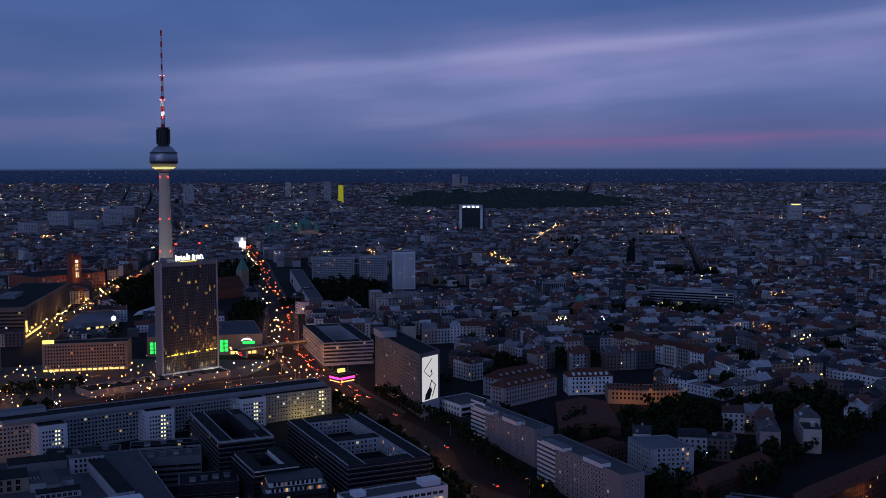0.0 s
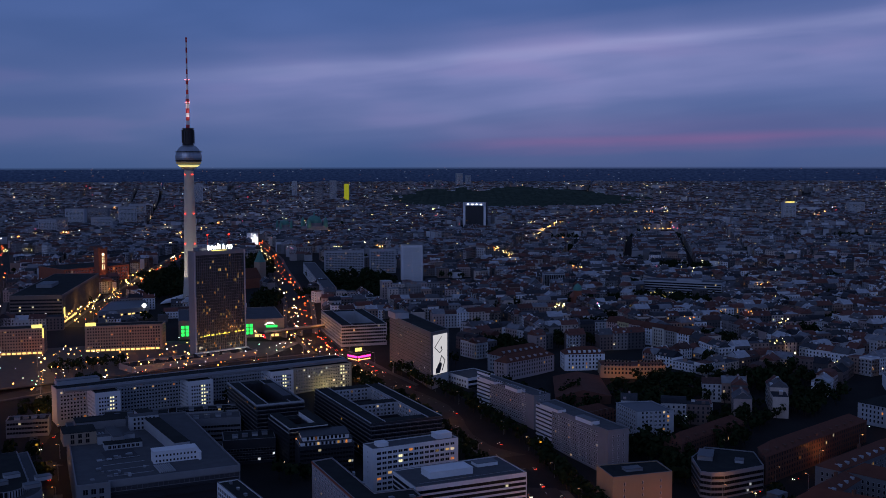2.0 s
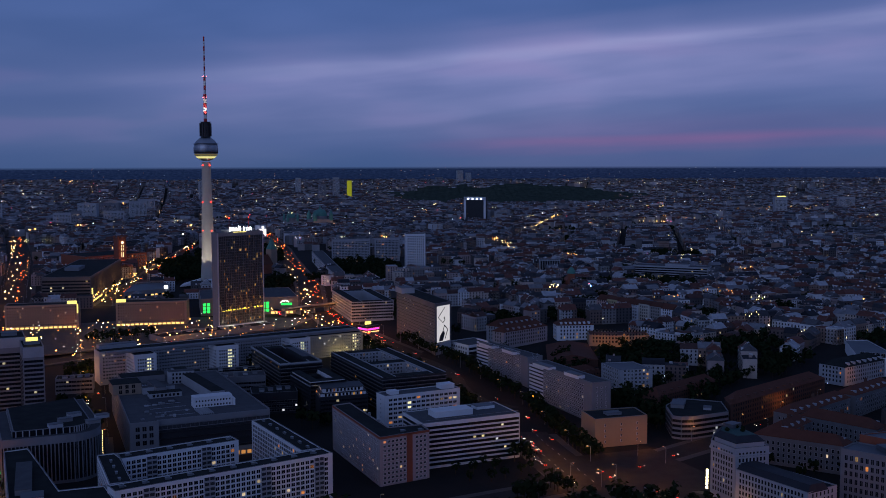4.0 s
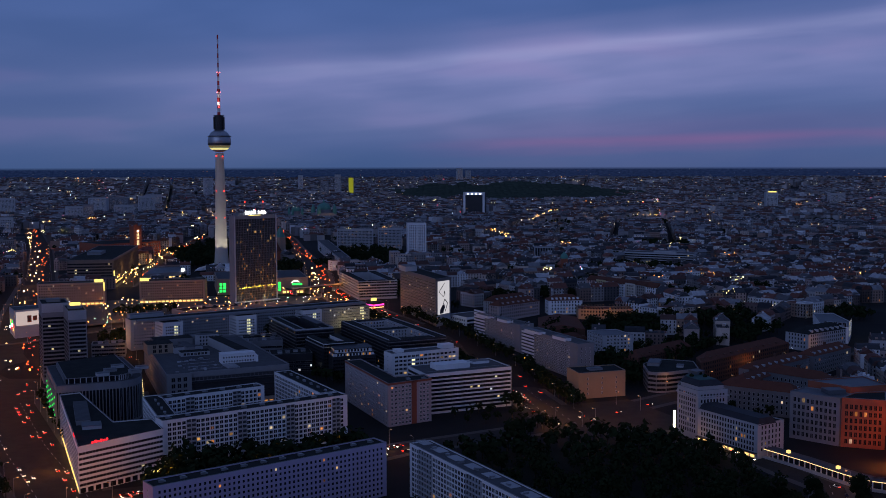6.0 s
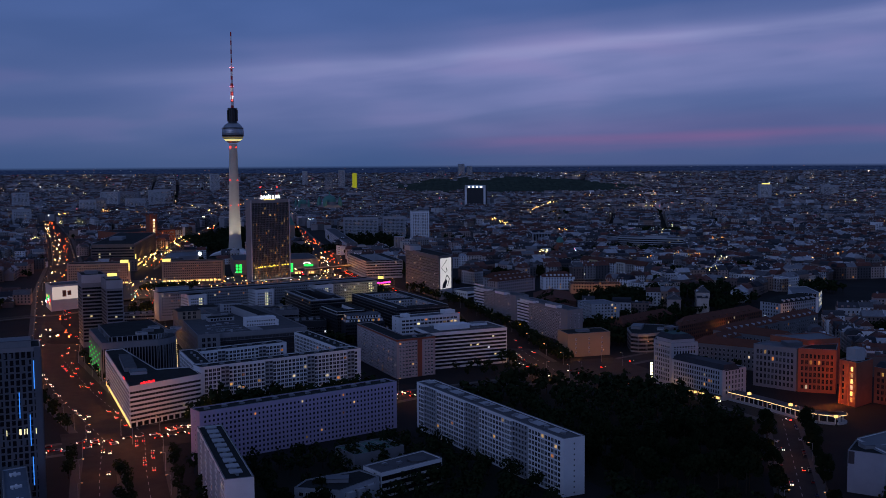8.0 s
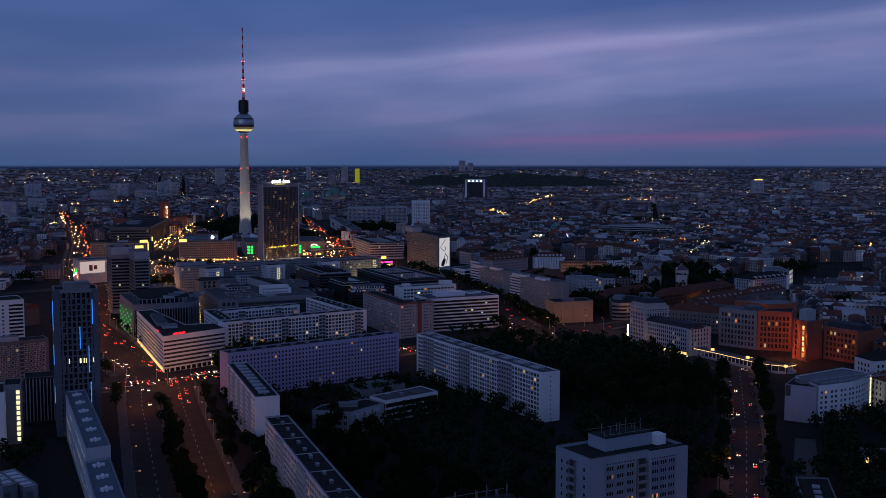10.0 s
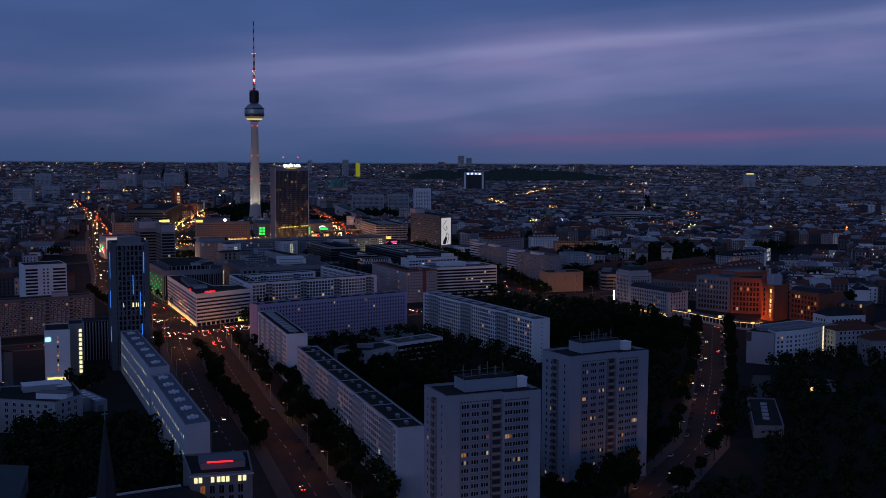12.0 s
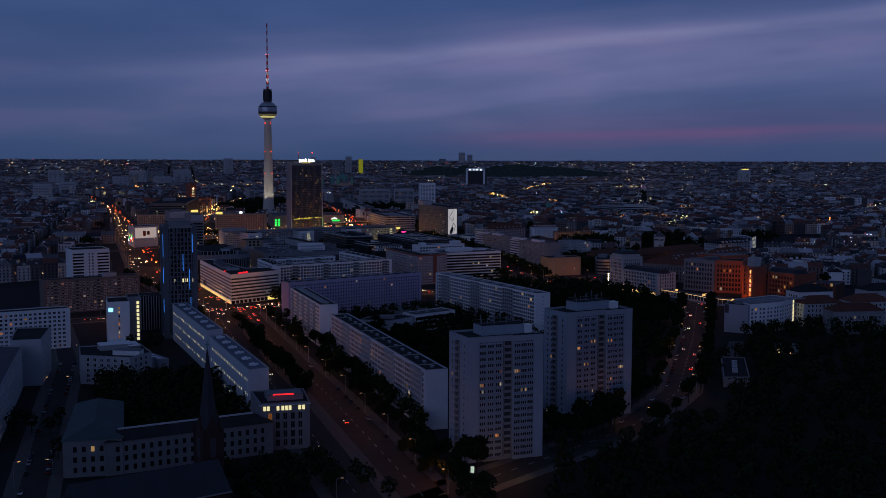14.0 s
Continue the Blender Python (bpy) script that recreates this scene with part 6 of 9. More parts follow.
for poly in ([(340, 289), (398, 304.5), (401, 293), (343, 277.5)], [(297, 259), (307, 262), (327, 226), (317, 222)], [(309, 264), (338, 274), (341, 264), (313, 253)], [(345, 276), (356, 279), (366, 240), (355, 236)], [(330, 226), (366, 237), (369, 226), (334, 215)], [(404, 306), (450, 318), (453, 307), (407, 295)]):
    t, s, h = hip_house("old_tenement", "old rendered tenement wing with a dark red tiled roof", "apartment house", poly[::-1], 13.5, 17.5, SOOTY, REDTILE, group="old tenements")
    for e in range(4):
        grid(s[e], 4, 2.7, 1.6, 2.5, 1.0, 1.6, 0.015, 12 if e in (0, 3) else 0, frame=PALE)
    n = int(s[0].length / 7)
    for k in range(n):
        part("dormer", Geo().box(2.5 + 7 * k, -0.2, h + 0.6, 4.1 + 7 * k, 2.6, h + 2.1), PALE, t, at=s[0].at(0, 0, -1.2))
    part("chimney", Geo().box(-0.8, -0.5, h + 3.2, 0.8, 0.5, h + 5.6), BROWNBRICK, t)
t, s, h = building("lit_school", "modern white school with bright tall windows", "school", [(499, 350), (520, 366), (545, 406), (530, 412), (490, 366)], 17.0, None, WHITE, ZINC)
grid(s[4], 3, 4.0, 1.5, 3.2, 2.4, 3.0, 0.0, 8)
grid(s[0], 3, 4.0, 1.5, 3.2, 2.4, 3.0, 0.5, 12, litmat=COOLLIT)

# row of painted houses and larger blocks among the roofs
FACADES = [surface("facade_" + n_, c_, 0.9, var=0.15, size=1.5) for n_, c_ in (("rose", (0.60, 0.40, 0.36)), ("cream", (0.62, 0.52, 0.30)), ("blush", (0.66, 0.52, 0.50)), ("chalk", (0.82, 0.82, 0.84)), ("bone", (0.62, 0.58, 0.52)), ("stone", (0.36, 0.34, 0.33)), ("snow", (0.78, 0.79, 0.82)))]
for k, m in enumerate(FACADES):
    x, y, wide_ = 480 + 1.85 * k, 640 - 12.2 * k, 12.2
    t, s, h = hip_house("painted_house", "tall painted tenement with even windows and a red roof", "apartment house", rect(x, y, -81.4, wide_ - 0.1, 10), 24.0 + (k * 5 % 3) * 0.8, 28.0, m, REDTILE, 11.0, 0.3, "painted houses")
    grid(s[0] if s[0].length > 11 else s[3], 5, 2.55, 1.3, 2.3, 1.05, 1.6, 0.04, 25, frame=m)
t, s, h = building("office_block", "wide pale office with long window bands among roofs", "office", rect(686, 856, -52, 84, 24), 25.5, 11, PALE, GRAVEL)
bands(s[0], 5, 2.6, 1.6, 1.2, 0.4, lit=0.02)
roof_box(t, -10, 0, -52, 26, 8, h, h + 2.6, PALE)
t, s, h = building("theatre_hall", "dark round-fronted hall dotted with yellow lamps", "hall", rect(664, 816, -52, 26, 14), 20.0, 11, GREY, BITUMEN)
rng = random.Random(31)
for k in range(34):
    part("front_lamp", Geo().box(-0.35, -0.3, -0.35, 0.35, 0.05, 0.35), SIGNYELLOW, t, at=s[0].at(rng.uniform(1, 25), rng.uniform(1.5, 8)))
for k in range(2):
    t, s, h = hip_house("gabled_house", "white gabled house end above the roofs", "house", rect(566 + 17 * k, 926 - 9 * k, -28, 11, 20), 20.5, 26.0, WHITE, ZINC, 11, 0.0, "white gabled ends")
    grid(s[3], 3, 2.5, 1.2, 3.0, 1.0, 1.5, 0.0)
t, s, h = building("office_block", "pale office block with upright ribs", "office", rect(612, 936, -28, 24, 14), 28.0, 11, PALE, GRAVEL)
fins(s[0], 12, 1.5, h - 0.5, 0.4, 0.5, PALE, GLASS)
t = thing("parish_church", pose(561, 797, 11), "round-headed brick church tower with a copper cap", "church")
part("tower", Geo().box(-3.6, -3.6, -1, 3.6, 3.6, 17), BRICK, t, at=pose(0, 0, 0, 0, 0, -28))
part("cap", Geo().round(0, 0, [(4.4, 17), (4.2, 19), (3.0, 21.5), (0.3, 24)], 12), COPPER, t)
part("nave", Geo().hull([[(-5, 4, -1), (5, 4, -1), (5, 26, -1), (-5, 26, -1)], [(-5, 4, 9), (5, 4, 9), (5, 26, 9), (-5, 26, 9)], [(-0.2, 4.2, 14), (0.2, 4.2, 14), (0.2, 25.8, 14), (-0.2, 25.8, 14)]]), BRICK, t, at=pose(0, 0, 0, 0, 0, -28))

# tram shelter with a lit roof edge
spine = [(251, 206), (250, 180), (251.5, 153), (251, 128), (253, 118), (257, 112), (262, 112), (264, 117)]
g = Geo()
for a, b in zip(spine, spine[1:]):
    d = (Vector(b) - Vector(a)).normalized()
    n = Vector((d.y, -d.x))
    pa, pb = Vector(a), Vector(b)
    q = [pa + n * 2, pb + n * 2, pb - n * 5, pa - n * 5]
    g.hull([[(v.x - 251, v.y - 150, 4.0) for v in reversed(q)], [(v.x - 251, v.y - 150, 4.5) for v in reversed(q)]], 0, True, True)
t = thing("tram_pavilion", pose(251, 150, 0), "long low curved pavilion with a glowing roof edge", "pavilion")
part("roof", g, GRAVEL, t)
edge = Geo()
wall_ = Geo()
for a, b in zip(spine, spine[1:]):
    d = (Vector(b) - Vector(a)).normalized()
    n = Vector((-d.y, d.x)) * -2.15
    edge.beam((a[0] - 251 + n.x, a[1] - 150 + n.y, 4.3), (b[0] - 251 + n.x, b[1] - 150 + n.y, 4.3), 0.22)
    n = Vector((-d.y, d.x)) * -1.6
    wall_.beam((a[0] - 251 + n.x, a[1] - 150 + n.y, 0.6), (b[0] - 251 + n.x, b[1] - 150 + n.y, 0.6), 1.2)
part("roof_edge_light", edge, glow("roof_edge_glow", (1.0, 0.66, 0.32), 1.6), t, "glowing warm roof edge")
part("plinth", wall_, PALE, t)
for p, d in walk_line(spine, 3.0):
    part("post", Geo().box(p.x - 251 - 0.2, p.y - 150 - 0.2, 0, p.x - 251 + 0.2, p.y - 150 + 0.2, 4.0), WHITE, t)
for k in range(4):
    part("roof_light", Geo().box(1, 41 - 28 * k, 4.5, 2.4, 42.4 - 28 * k, 5.7), SHOPLIT, t)

# curved white hotel by the park
front = []
for k in range(9):
    bulge = 4.5 * math.sin(math.pi * k / 8)
    front.append((189 + 43 * k / 8 + 0.21 * bulge, 25.6 + 9.4 * k / 8 - 0.98 * bulge))
t, s, h = building("curved_hotel", "white curved hotel with small square windows and a lit stair", "hotel", front + [(230, 50), (196, 46)], 16.0, 0, WHITE, ZINC)
for q in s[:8]:
    grid(q, 6, 2.2, 1.8, 2.4, 1.15, 1.15, 0.015, 40, margin=0.2)
g = Geo()
for k in range(7):
    g.box(0.2, -0.3, 1.0 + 2.1 * k, 2.2, -0.1, 2.7 + 2.1 * k)
part("stair_light", g, STAIRLIT, t, "lit yellow stair column", at=s[7].at(2.6, 0))
part("roof_frame", Geo().box(-20, -6, h + 1.2, 20, -5.2, h + 1.5).box(-19, 0, h + 1.2, 20, 0.8, h + 1.5), METAL, t)
for k in range(14):
    part("roof_strut", Geo().beam((-19 + 2.9 * k, -5.6, h + 1.3), (-19 + 2.9 * k, 0.4, h + 1.3), 0.25), METAL, t)
t, s, h = building("hotel_wing", "blank pale end wing of the curved hotel", "hotel", [(181, 37), (187.6, 25.4), (188.8, 25.7), (195.6, 46)], 15.4, 0, TOWERPAINT, BITUMEN)
# dark sheet on the wall face, painted as the shade of a recess
part("dark_recess", Geo().box(0.2, -0.06, h - 4.5, 2.4, 0.01, h + 0.2), LOGGIA, t, at=s[0].at(0, 0))
roof_box(t, 0, 2, -20, 4, 5, h, h + 1.4, GREY)
t, s, h = building("depot", "low flat-roofed building with roof lights beside the hill road", "garage", [(80, -74), (90, -79), (120, -44), (111, -38)], 4.0, 0, GREY, BITUMEN)
for k in range(5):
    part("roof_light", Geo().box(-12 + 6 * k, -1.2, h + 0.1, -9.5 + 6 * k, 1.2, h + 0.7), PALE, t, at=pose(0, 0, 0, 0, 0, 48))
sheet("pavement_yard", [(121, -27), (127, -34), (168, 7), (162, 12)], PAVING, "pale paved yard between trees", "pavement", 0.09)
t, s, h = building("kiosk", "small flat pavilion with two lit doors among trees", "kiosk", [(158, -26), (168, -32), (172, -26), (162, -20)], 3.4, 0, PALE, GRAVEL)
for q in (0.6, 6.0):
    part("door", Geo().box(q, -0.1, 0.2, q + 1.1, 0.02, 2.0), SHOPLIT, t, at=s[0].at(0, 0))
for x, y, yaw, l, w, top_, m in ((233, 28, -12, 26, 14, 13.5, PALE), (228, 2, -20, 30, 12, 13, GREY), (262, 20, -20, 26, 14, 14, PALE), (292, 4, -24, 34, 16, 15, PALE), (262, 60, -12, 24, 14, 15, WHITE), (300, 40, -12, 30, 14, 16, PALE), (340, 30, -14, 30, 14, 16, WHITE), (350, 70, -14, 34, 15, 17, PALE)):
    t, s, h = hip_house("town_house", "pale rendered apartment house with a red tiled roof", "apartment house", rect(x, y, yaw, l, w), top_, top_ + 4, m, REDTILE if top_ < 14.5 else BITUMEN, group="houses by the park")
    for e in range(4):
        grid(s[e], int(top_ / 2.7), 2.6, 1.0, 2.5, 1.1, 1.5, 0.02, 12 if e in (0, 3) else 0)


# ---- landmarks far off ----
def tv_tower():
    t = thing("television_tower", pose(237.8, 1006.2, 11), "tall grey concrete television tower with a steel sphere and striped mast", "tower")
    part("shaft", Geo().round(0, 0, [(11, -2), (8.2, 8), (6.9, 25), (6.2, 60), (5.3, 100), (4.6, 133)], 32), surface("tower_concrete", (0.50, 0.47, 0.42), 0.9, var=0.12), t)
    n, ball = 40, Geo()
    rows = [(12.9 * math.cos(a), 146.5 + 12.9 * math.sin(a)) for a in [-1.35 + 2.55 * k / 16 for k in range(17)]]
    ball.round(0, 0, rows, n)
    sphere = part("sphere", ball, surface("steel_facets", (0.40, 0.42, 0.46), 0.38, 0.7, var=0.3, size=1.5, island=True), t)
    part("window_ring", Geo().round(0, 0, [(12.55, 142.2), (12.80, 143.0), (12.93, 143.7)], n, cap=False), DARKMETAL, sphere)
    part("window_ring", Geo().round(0, 0, [(8.4, 136.6), (10.9, 138.6)], n, cap=False), glow("ring_light", (1.0, 0.90, 0.36), 0.8), sphere, "glowing yellow ring of windows")
    part("window_ring", Geo().round(0, 0, [(11.65, 139.7), (12.35, 141.2)], n, cap=False), glow("ring_dim", (1.0, 0.80, 0.40), 0.12), sphere)
    part("ledge", Geo().round(0, 0, [(12.6, 151.4), (13.1, 151.6), (13.1, 152.0), (12.5, 152.2)], n), DARKMETAL, sphere)
    cage = part("cage", Geo().round(0, 0, [(5.0, 158.5), (5.0, 174.5)], 16), DARKMETAL, t)
    for z in (158.8, 162.5, 166, 170, 174.5):
        part("gallery", Geo().round(0, 0, [(6.0, z), (6.0, z + 0.6)], 16), DARKMETAL, cage)
    for k in range(8):
        a = 6.2832 * k / 8
        part("antenna_panel", Geo().box(5.2, -0.7, 160, 6.3, 0.7, 173.5), DARKMETAL, cage, at=pose(0, 0, 0, 0, 0, math.degrees(a)))
    z, r, k = 174.5, 1.75, 0
    cuts = [178.5, 182.5, 186, 190, 194.5, 199, 204, 208.5, 213, 218, 223, 228, 233, 238.5, 243.5, 249, 254.0, 259, 264.0]
    for c in cuts:
        rr = 1.8 if z < 200 else (1.25 if z < 222 else 0.82)
        part("mast_section", Geo().round(0, 0, [(rr, z), (rr, c)], 10), REDPAINT if k % 2 == 0 else WHITEPAINT, t)
        z, k = c, k + 1
    for z in (129, 90, 60):
        for a in (0, 90, 180, 270):
            part("beacon", Geo().box(4.4 + (133 - z) * 0.02, -0.4, z, 5.6 + (133 - z) * 0.02, 0.4, z + 0.9), TAIL, t, at=pose(0, 0, 0, 0, 0, a + 28))
    for z in (200.0, 222.0):
        part("platform", Geo().round(0, 0, [(2.2, z - 0.4), (2.2, z + 0.4)], 12), WHITEPAINT, t)
        for a in (45, 135, 225, 315):
            part("warning_light", Geo().box(1.9, -0.35, z + 0.4, 2.6, 0.35, z + 1.1), glow("warning_pink", (1.0, 0.25, 0.35), 3.0, False), t, "glowing pink warning light", at=pose(0, 0, 0, 0, 0, a))
    for k in range(3):
        part("foot_canopy", Geo().hull([[(8, -5, 3), (30, -9, 1), (30, 9, 1), (8, 5, 3)], [(8, -5, 9), (26, -2, 4), (26, 2, 4), (8, 5, 9)]]), WHITE, t, at=pose(0, 0, 0, 0, 0, 40 + 120 * k))


tv_tower()

t, s, h = building("town_hall_tower", "square red brick clock tower glowing red", "town hall", rect(190, 1243, 20, 11, 11), 50.0, 11, BRICK, BITUMEN)
part("clock", Geo().round(0, 0, [(1.6, 0), (1.6, 0.3)], 20), glow("clock_face", (1, 0.75, 0.45), 2.5), t, "lit clock face", at=s[0].at(5.5, h - 6, 0.1) @ pose(0, 0, 0, 90))
for z in (h - 16, h - 12, h - 24, h - 21):
    for q in (4.0, 6.2):
        part("lit_window", Geo().box(q, -0.2, z, q + 0.9, -0.05, z + 3), STAIRLIT, t, at=s[0].at(0, 0))
part("crown", Geo().box(-6, -6, h, -3.6, -3.6, h + 2.4).box(3.6, -6, h, 6, -3.6, h + 2.4).box(-6, 3.6, h, -3.6, 6, h + 2.4).box(3.6, 3.6, h, 6, 6, h + 2.4), BRICK, t, at=pose(0, 0, 0, 0, 0, 20))
t, s, h = building("town_hall", "broad red brick town hall", "town hall", rect(150, 1240, 20, 85, 60), 28, 11, BRICK, BITUMEN)
grid(s[0], 4, 3.8, 1.5, 3.4, 1.6, 2.4, 0.02, 0)

t, s, h = building("white_tower", "white residential tower with a grey stripe", "apartment tower", [(511, 1087), (534, 1079), (540, 1096), (517, 1104)], 53.0, 11, WHITE, BITUMEN)
grid(s[0], 19, 2.05, 1.5, 2.4, 1.3, 1.1, 0.03, 0)
grid(s[3], 19, 2.05, 1.5, 2.4, 1.3, 1.1, 0.03, 0)
for q in (0.4, s[0].length * 0.5, s[0].length - 1.6):
    part("white_pier", Geo().box(q, -0.5, 0, q + 1.4, 0.02, h + 0.5), WHITE, t, at=s[0].at(0, 0))
for x, y, l in ((455, 1196, 50), (513, 1187, 33)):
    t, s, h = building("apartment_slab", "grey panel-built slab with dense windows", "apartment block", rect(x, y, -20, l, 10), 41.0, 11, PALE, BITUMEN, "far slabs")
    grid(s[0], 13, 2.1, 1.0, 1.9, 1.2, 1.2, 0.02, 0, frame=PALE)
t, s, h = building("apartment_slab", "long grey slab with a pale blank end on the boulevard", "apartment block", [(359, 954), (372, 951), (452, 1222), (438, 1226)], 24.5, 11, PALE, GRAVEL)
part("end_wall", Geo().box(0.2, -0.3, 0, s[0].length - 0.2, -0.05, h), PINKISH, t, at=s[0].at(0, 0))
grid(s[3], 6, 2.1, 1.0, 2.2, 1.2, 1.1, 0.02, 0)
ring_building("courtyard_block", "pale stone block round a dark court", "office", 309, 692, 79, 86, 36, 27.5, 1, PALE, BITUMEN, 9, 11, floors=6, fh=2.5, first=2.0, lit=0.02, frame=PALE)

t, s, h = building("frame_tower", "black office slab held in a white frame", "office tower", rect(1088, 1985, -50, 50, 14), 63, 11, DARKCLAD, BITUMEN)
part("frame", Geo().box(-1, -0.6, 0, 4, 0.1, h + 1).box(46, -0.6, 0, 51, 0.1, h + 1).box(-1, -0.6, h - 6, 51, 0.1, h + 1), WHITE, t, "white concrete frame", at=s[0].at(0, 0))
for k in range(4):
    part("crown_light", Geo().box(8 + 10 * k, -1.0, h - 4.5, 12 + 10 * k, -0.65, h - 2.5), SIGNWHITE, t, at=s[0].at(0, 0))
t, s, h = building("clinic_tower", "tall grey clinic tower with a lit crown", "hospital", rect(1717, 1676, -28, 28, 16), 61, 11, PALE, BITUMEN)
grid(s[0], 15, 2.8, 2, 3, 1.6, 1.4, 0.08, 0, litmat=COOLLIT)
part("crown_light", Geo().box(4, -0.5, h + 0.3, 24, -0.2, h + 2.6), SIGNYELLOW, t, at=s[0].at(0, 0))
t, s, h = building("yellow_tower", "far office tower floodlit yellow green", "office tower", rect(1328, 3245, -25, 17, 20), 78, 11, surface("yellow_stone", (0.5, 0.46, 0.12), 0.9), BITUMEN)
# glowing sheet over the wall stands in for floodlight falling on it
part("lit_face", Geo().box(0.5, -0.4, 6, 16.5, -0.1, h), glow("yellow_floodlit", (0.75, 0.78, 0.06), 0.30), t, at=s[0].at(0, 0))
rng = random.Random(11)
for x, y, l, w, top_ in ((300, 2250, 40, 16, 56), (350, 2290, 44, 16, 54), (408, 2250, 36, 16, 58), (222, 2045, 34, 14, 46), (250, 2010, 20, 18, 50), (330, 2120, 40, 14, 44), (1300, 3300, 22, 22, 88), (1150, 3050, 24, 20, 70), (1238, 3500, 18, 18, 84), (1975, 3650, 22, 20, 105), (2010, 3640, 18, 16, 96), (1905, 3700, 26, 18, 78), (2080, 1820, 40, 20, 50), (840, 3300, 30, 20, 80), (60, 1700, 30, 16, 44), (120, 2300, 36, 16, 56), (500, 2600, 40, 18, 50), (-10, 1500, 30, 14, 46)):
    t, s, h = building("high_rise", "far grey high-rise above the roofs", "office tower", rect(x, y, rng.choice((-20, -28, -8)), l, w), top_, 11, rng.choice((PALE, GREY, PALE)), BITUMEN, "far high-rises")
    grid(s[0], int((top_ - 14) / 2.6), 2.6, 1.5, 2.8, 1.5, 1.3, 0.05, 0)
    grid(s[3], int((top_ - 14) / 2.6), 2.6, 1.5, 2.8, 1.5, 1.3, 0.03, 0)


def dome(x, y, r, z, label, mat=COPPER):
    t = thing("dome_church", pose(x, y, 11), label, "church")
    part("body", Geo().box(-r * 1.4, -r * 1.4, -1, r * 1.4, r * 1.4, z * 0.55), GREY, t)
    part("drum", Geo().round(0, 0, [(r, z * 0.55), (r, z * 0.7)], 20), GREY, t)
    part("dome", Geo().round(0, 0, [(r * 1.03 * math.cos(a), z * 0.7 + r * 0.95 * math.sin(a)) for a in [0.0, 0.25, 0.5, 0.75, 1.0, 1.25, 1.5]], 20), mat, t, "green copper dome")
    part("lantern", Geo().round(0, 0, [(r * 0.12, z * 0.7 + r * 0.9), (r * 0.12, z * 0.7 + r * 1.25), (0.05, z * 0.7 + r * 1.6)], 8), mat, t)
    for q in ((-1.2, -1.2), (1.2, -1.2), (1.2, 1.2), (-1.2, 1.2)):
        part("turret", Geo().round(q[0] * r, q[1] * r, [(r * 0.3, z * 0.5), (r * 0.3, z * 0.75), (r * 0.05, z * 0.95)], 10), mat, t)


dome(672, 1800, 13.5, 42, "large domed cathedral with green copper domes")
dome(628, 1840, 8.5, 36, "domed palace front with a green copper roof")
t, s, h = hip_house("brick_church", "red brick gothic church with a pointed tower", "church", rect(300, 1090, 20, 46, 18), 22, 33, BRICK, REDTILE, 11, inset=0.3)
part("tower", Geo().box(24, -5, -1, 33, 5, 28), SAND, t, at=pose(0, 0, 0, 0, 0, 20))
part("spire", Geo().hull([[(24, -5, 28), (33, -5, 28), (33, 5, 28), (24, 5, 28)], [(28.4, -0.1, 42), (28.6, -0.1, 42), (28.6, 0.1, 42), (28.4, 0.1, 42)]]), COPPER, t, at=pose(0, 0, 0, 0, 0, 20))
t, s, h = building("lit_palace", "small bright white floodlit building", "monument", rect(520, 1700, 20, 15, 12), 31, 11, WHITE, ZINC)
# emitting panels put the floodlight's brightness onto the front itself
part("lit_front", Geo().box(0.5, -0.4, 2, 4.5, -0.1, h - 6).box(5.5, -0.4, 2, 9.5, -0.1, h - 1).box(10.5, -0.4, 2, 14.5, -0.1, h - 6), glow("white_floodlit", (0.95, 0.95, 1.0), 1.3), t, at=s[0].at(0, 0))


# ---- the city of small houses ----
KEEP_OUT = [(85, 950, 34), (98, 985, 38), (112, 1025, 38), (128, 1065, 38), (142, 1095, 32), (158, 950, 36), (225, 1085, 45), (250, 1150, 50), (330, 1260, 80), (370, 1380, 70), (285, 930, 35), (300, 1000, 40), (415, 985, 45), (450, 1060, 40), (488, 625, 14), (494, 585, 14), (484, 602, 12), (720, 840, 34), (750, 800, 30), (676, 818, 20), (575, 928, 14), (592, 922, 14), (626, 938, 20), (565, 805, 16), (378, 328, 20), (410, 337, 18), (345, 318, 16), (370, 291, 26), (312, 242, 20), (325, 265, 16), (355, 258, 22), (348, 226, 20), (428, 306, 24), (350, 370, 18), (330, 366, 16), (372, 382, 14), (405, 510, 22), (350, 490, 32), (345, 543, 24), (388, 541, 15), (350, 566, 20), (360, 376, 20), (395, 372, 20), (435, 368, 20), (477, 357, 26), (320, 325, 38), (520, 385, 40), (315, 430, 22), (1060, 1900, 75), (1020, 1830, 50), (520, 1040, 60), (480, 1150, 75), (470, 1210, 55), (535, 1195, 45), (-10, 585, 95), (-5, 490, 60), (-5, 420, 75), (-105, 400, 55), (100, 420, 180), (190, 730, 150), (90, 620, 120), (60, 780, 110), (240, 520, 90), (300, 150, 60), (268, 560, 60), (240, 1005, 45), (220, 830, 70), (300, 1100, 40), (300, 740, 70), (190, 1270, 70), (400, 1090, 40), (525, 1092, 30), (300, 700, 60), (300, 1180, 90), (450, 1330, 70), (1110, 1960, 40), (260, 320, 40), (300, 400, 45), (290, 470, 40), (330, 400, 25), (672, 1800, 40), (520, 1700, 25)]
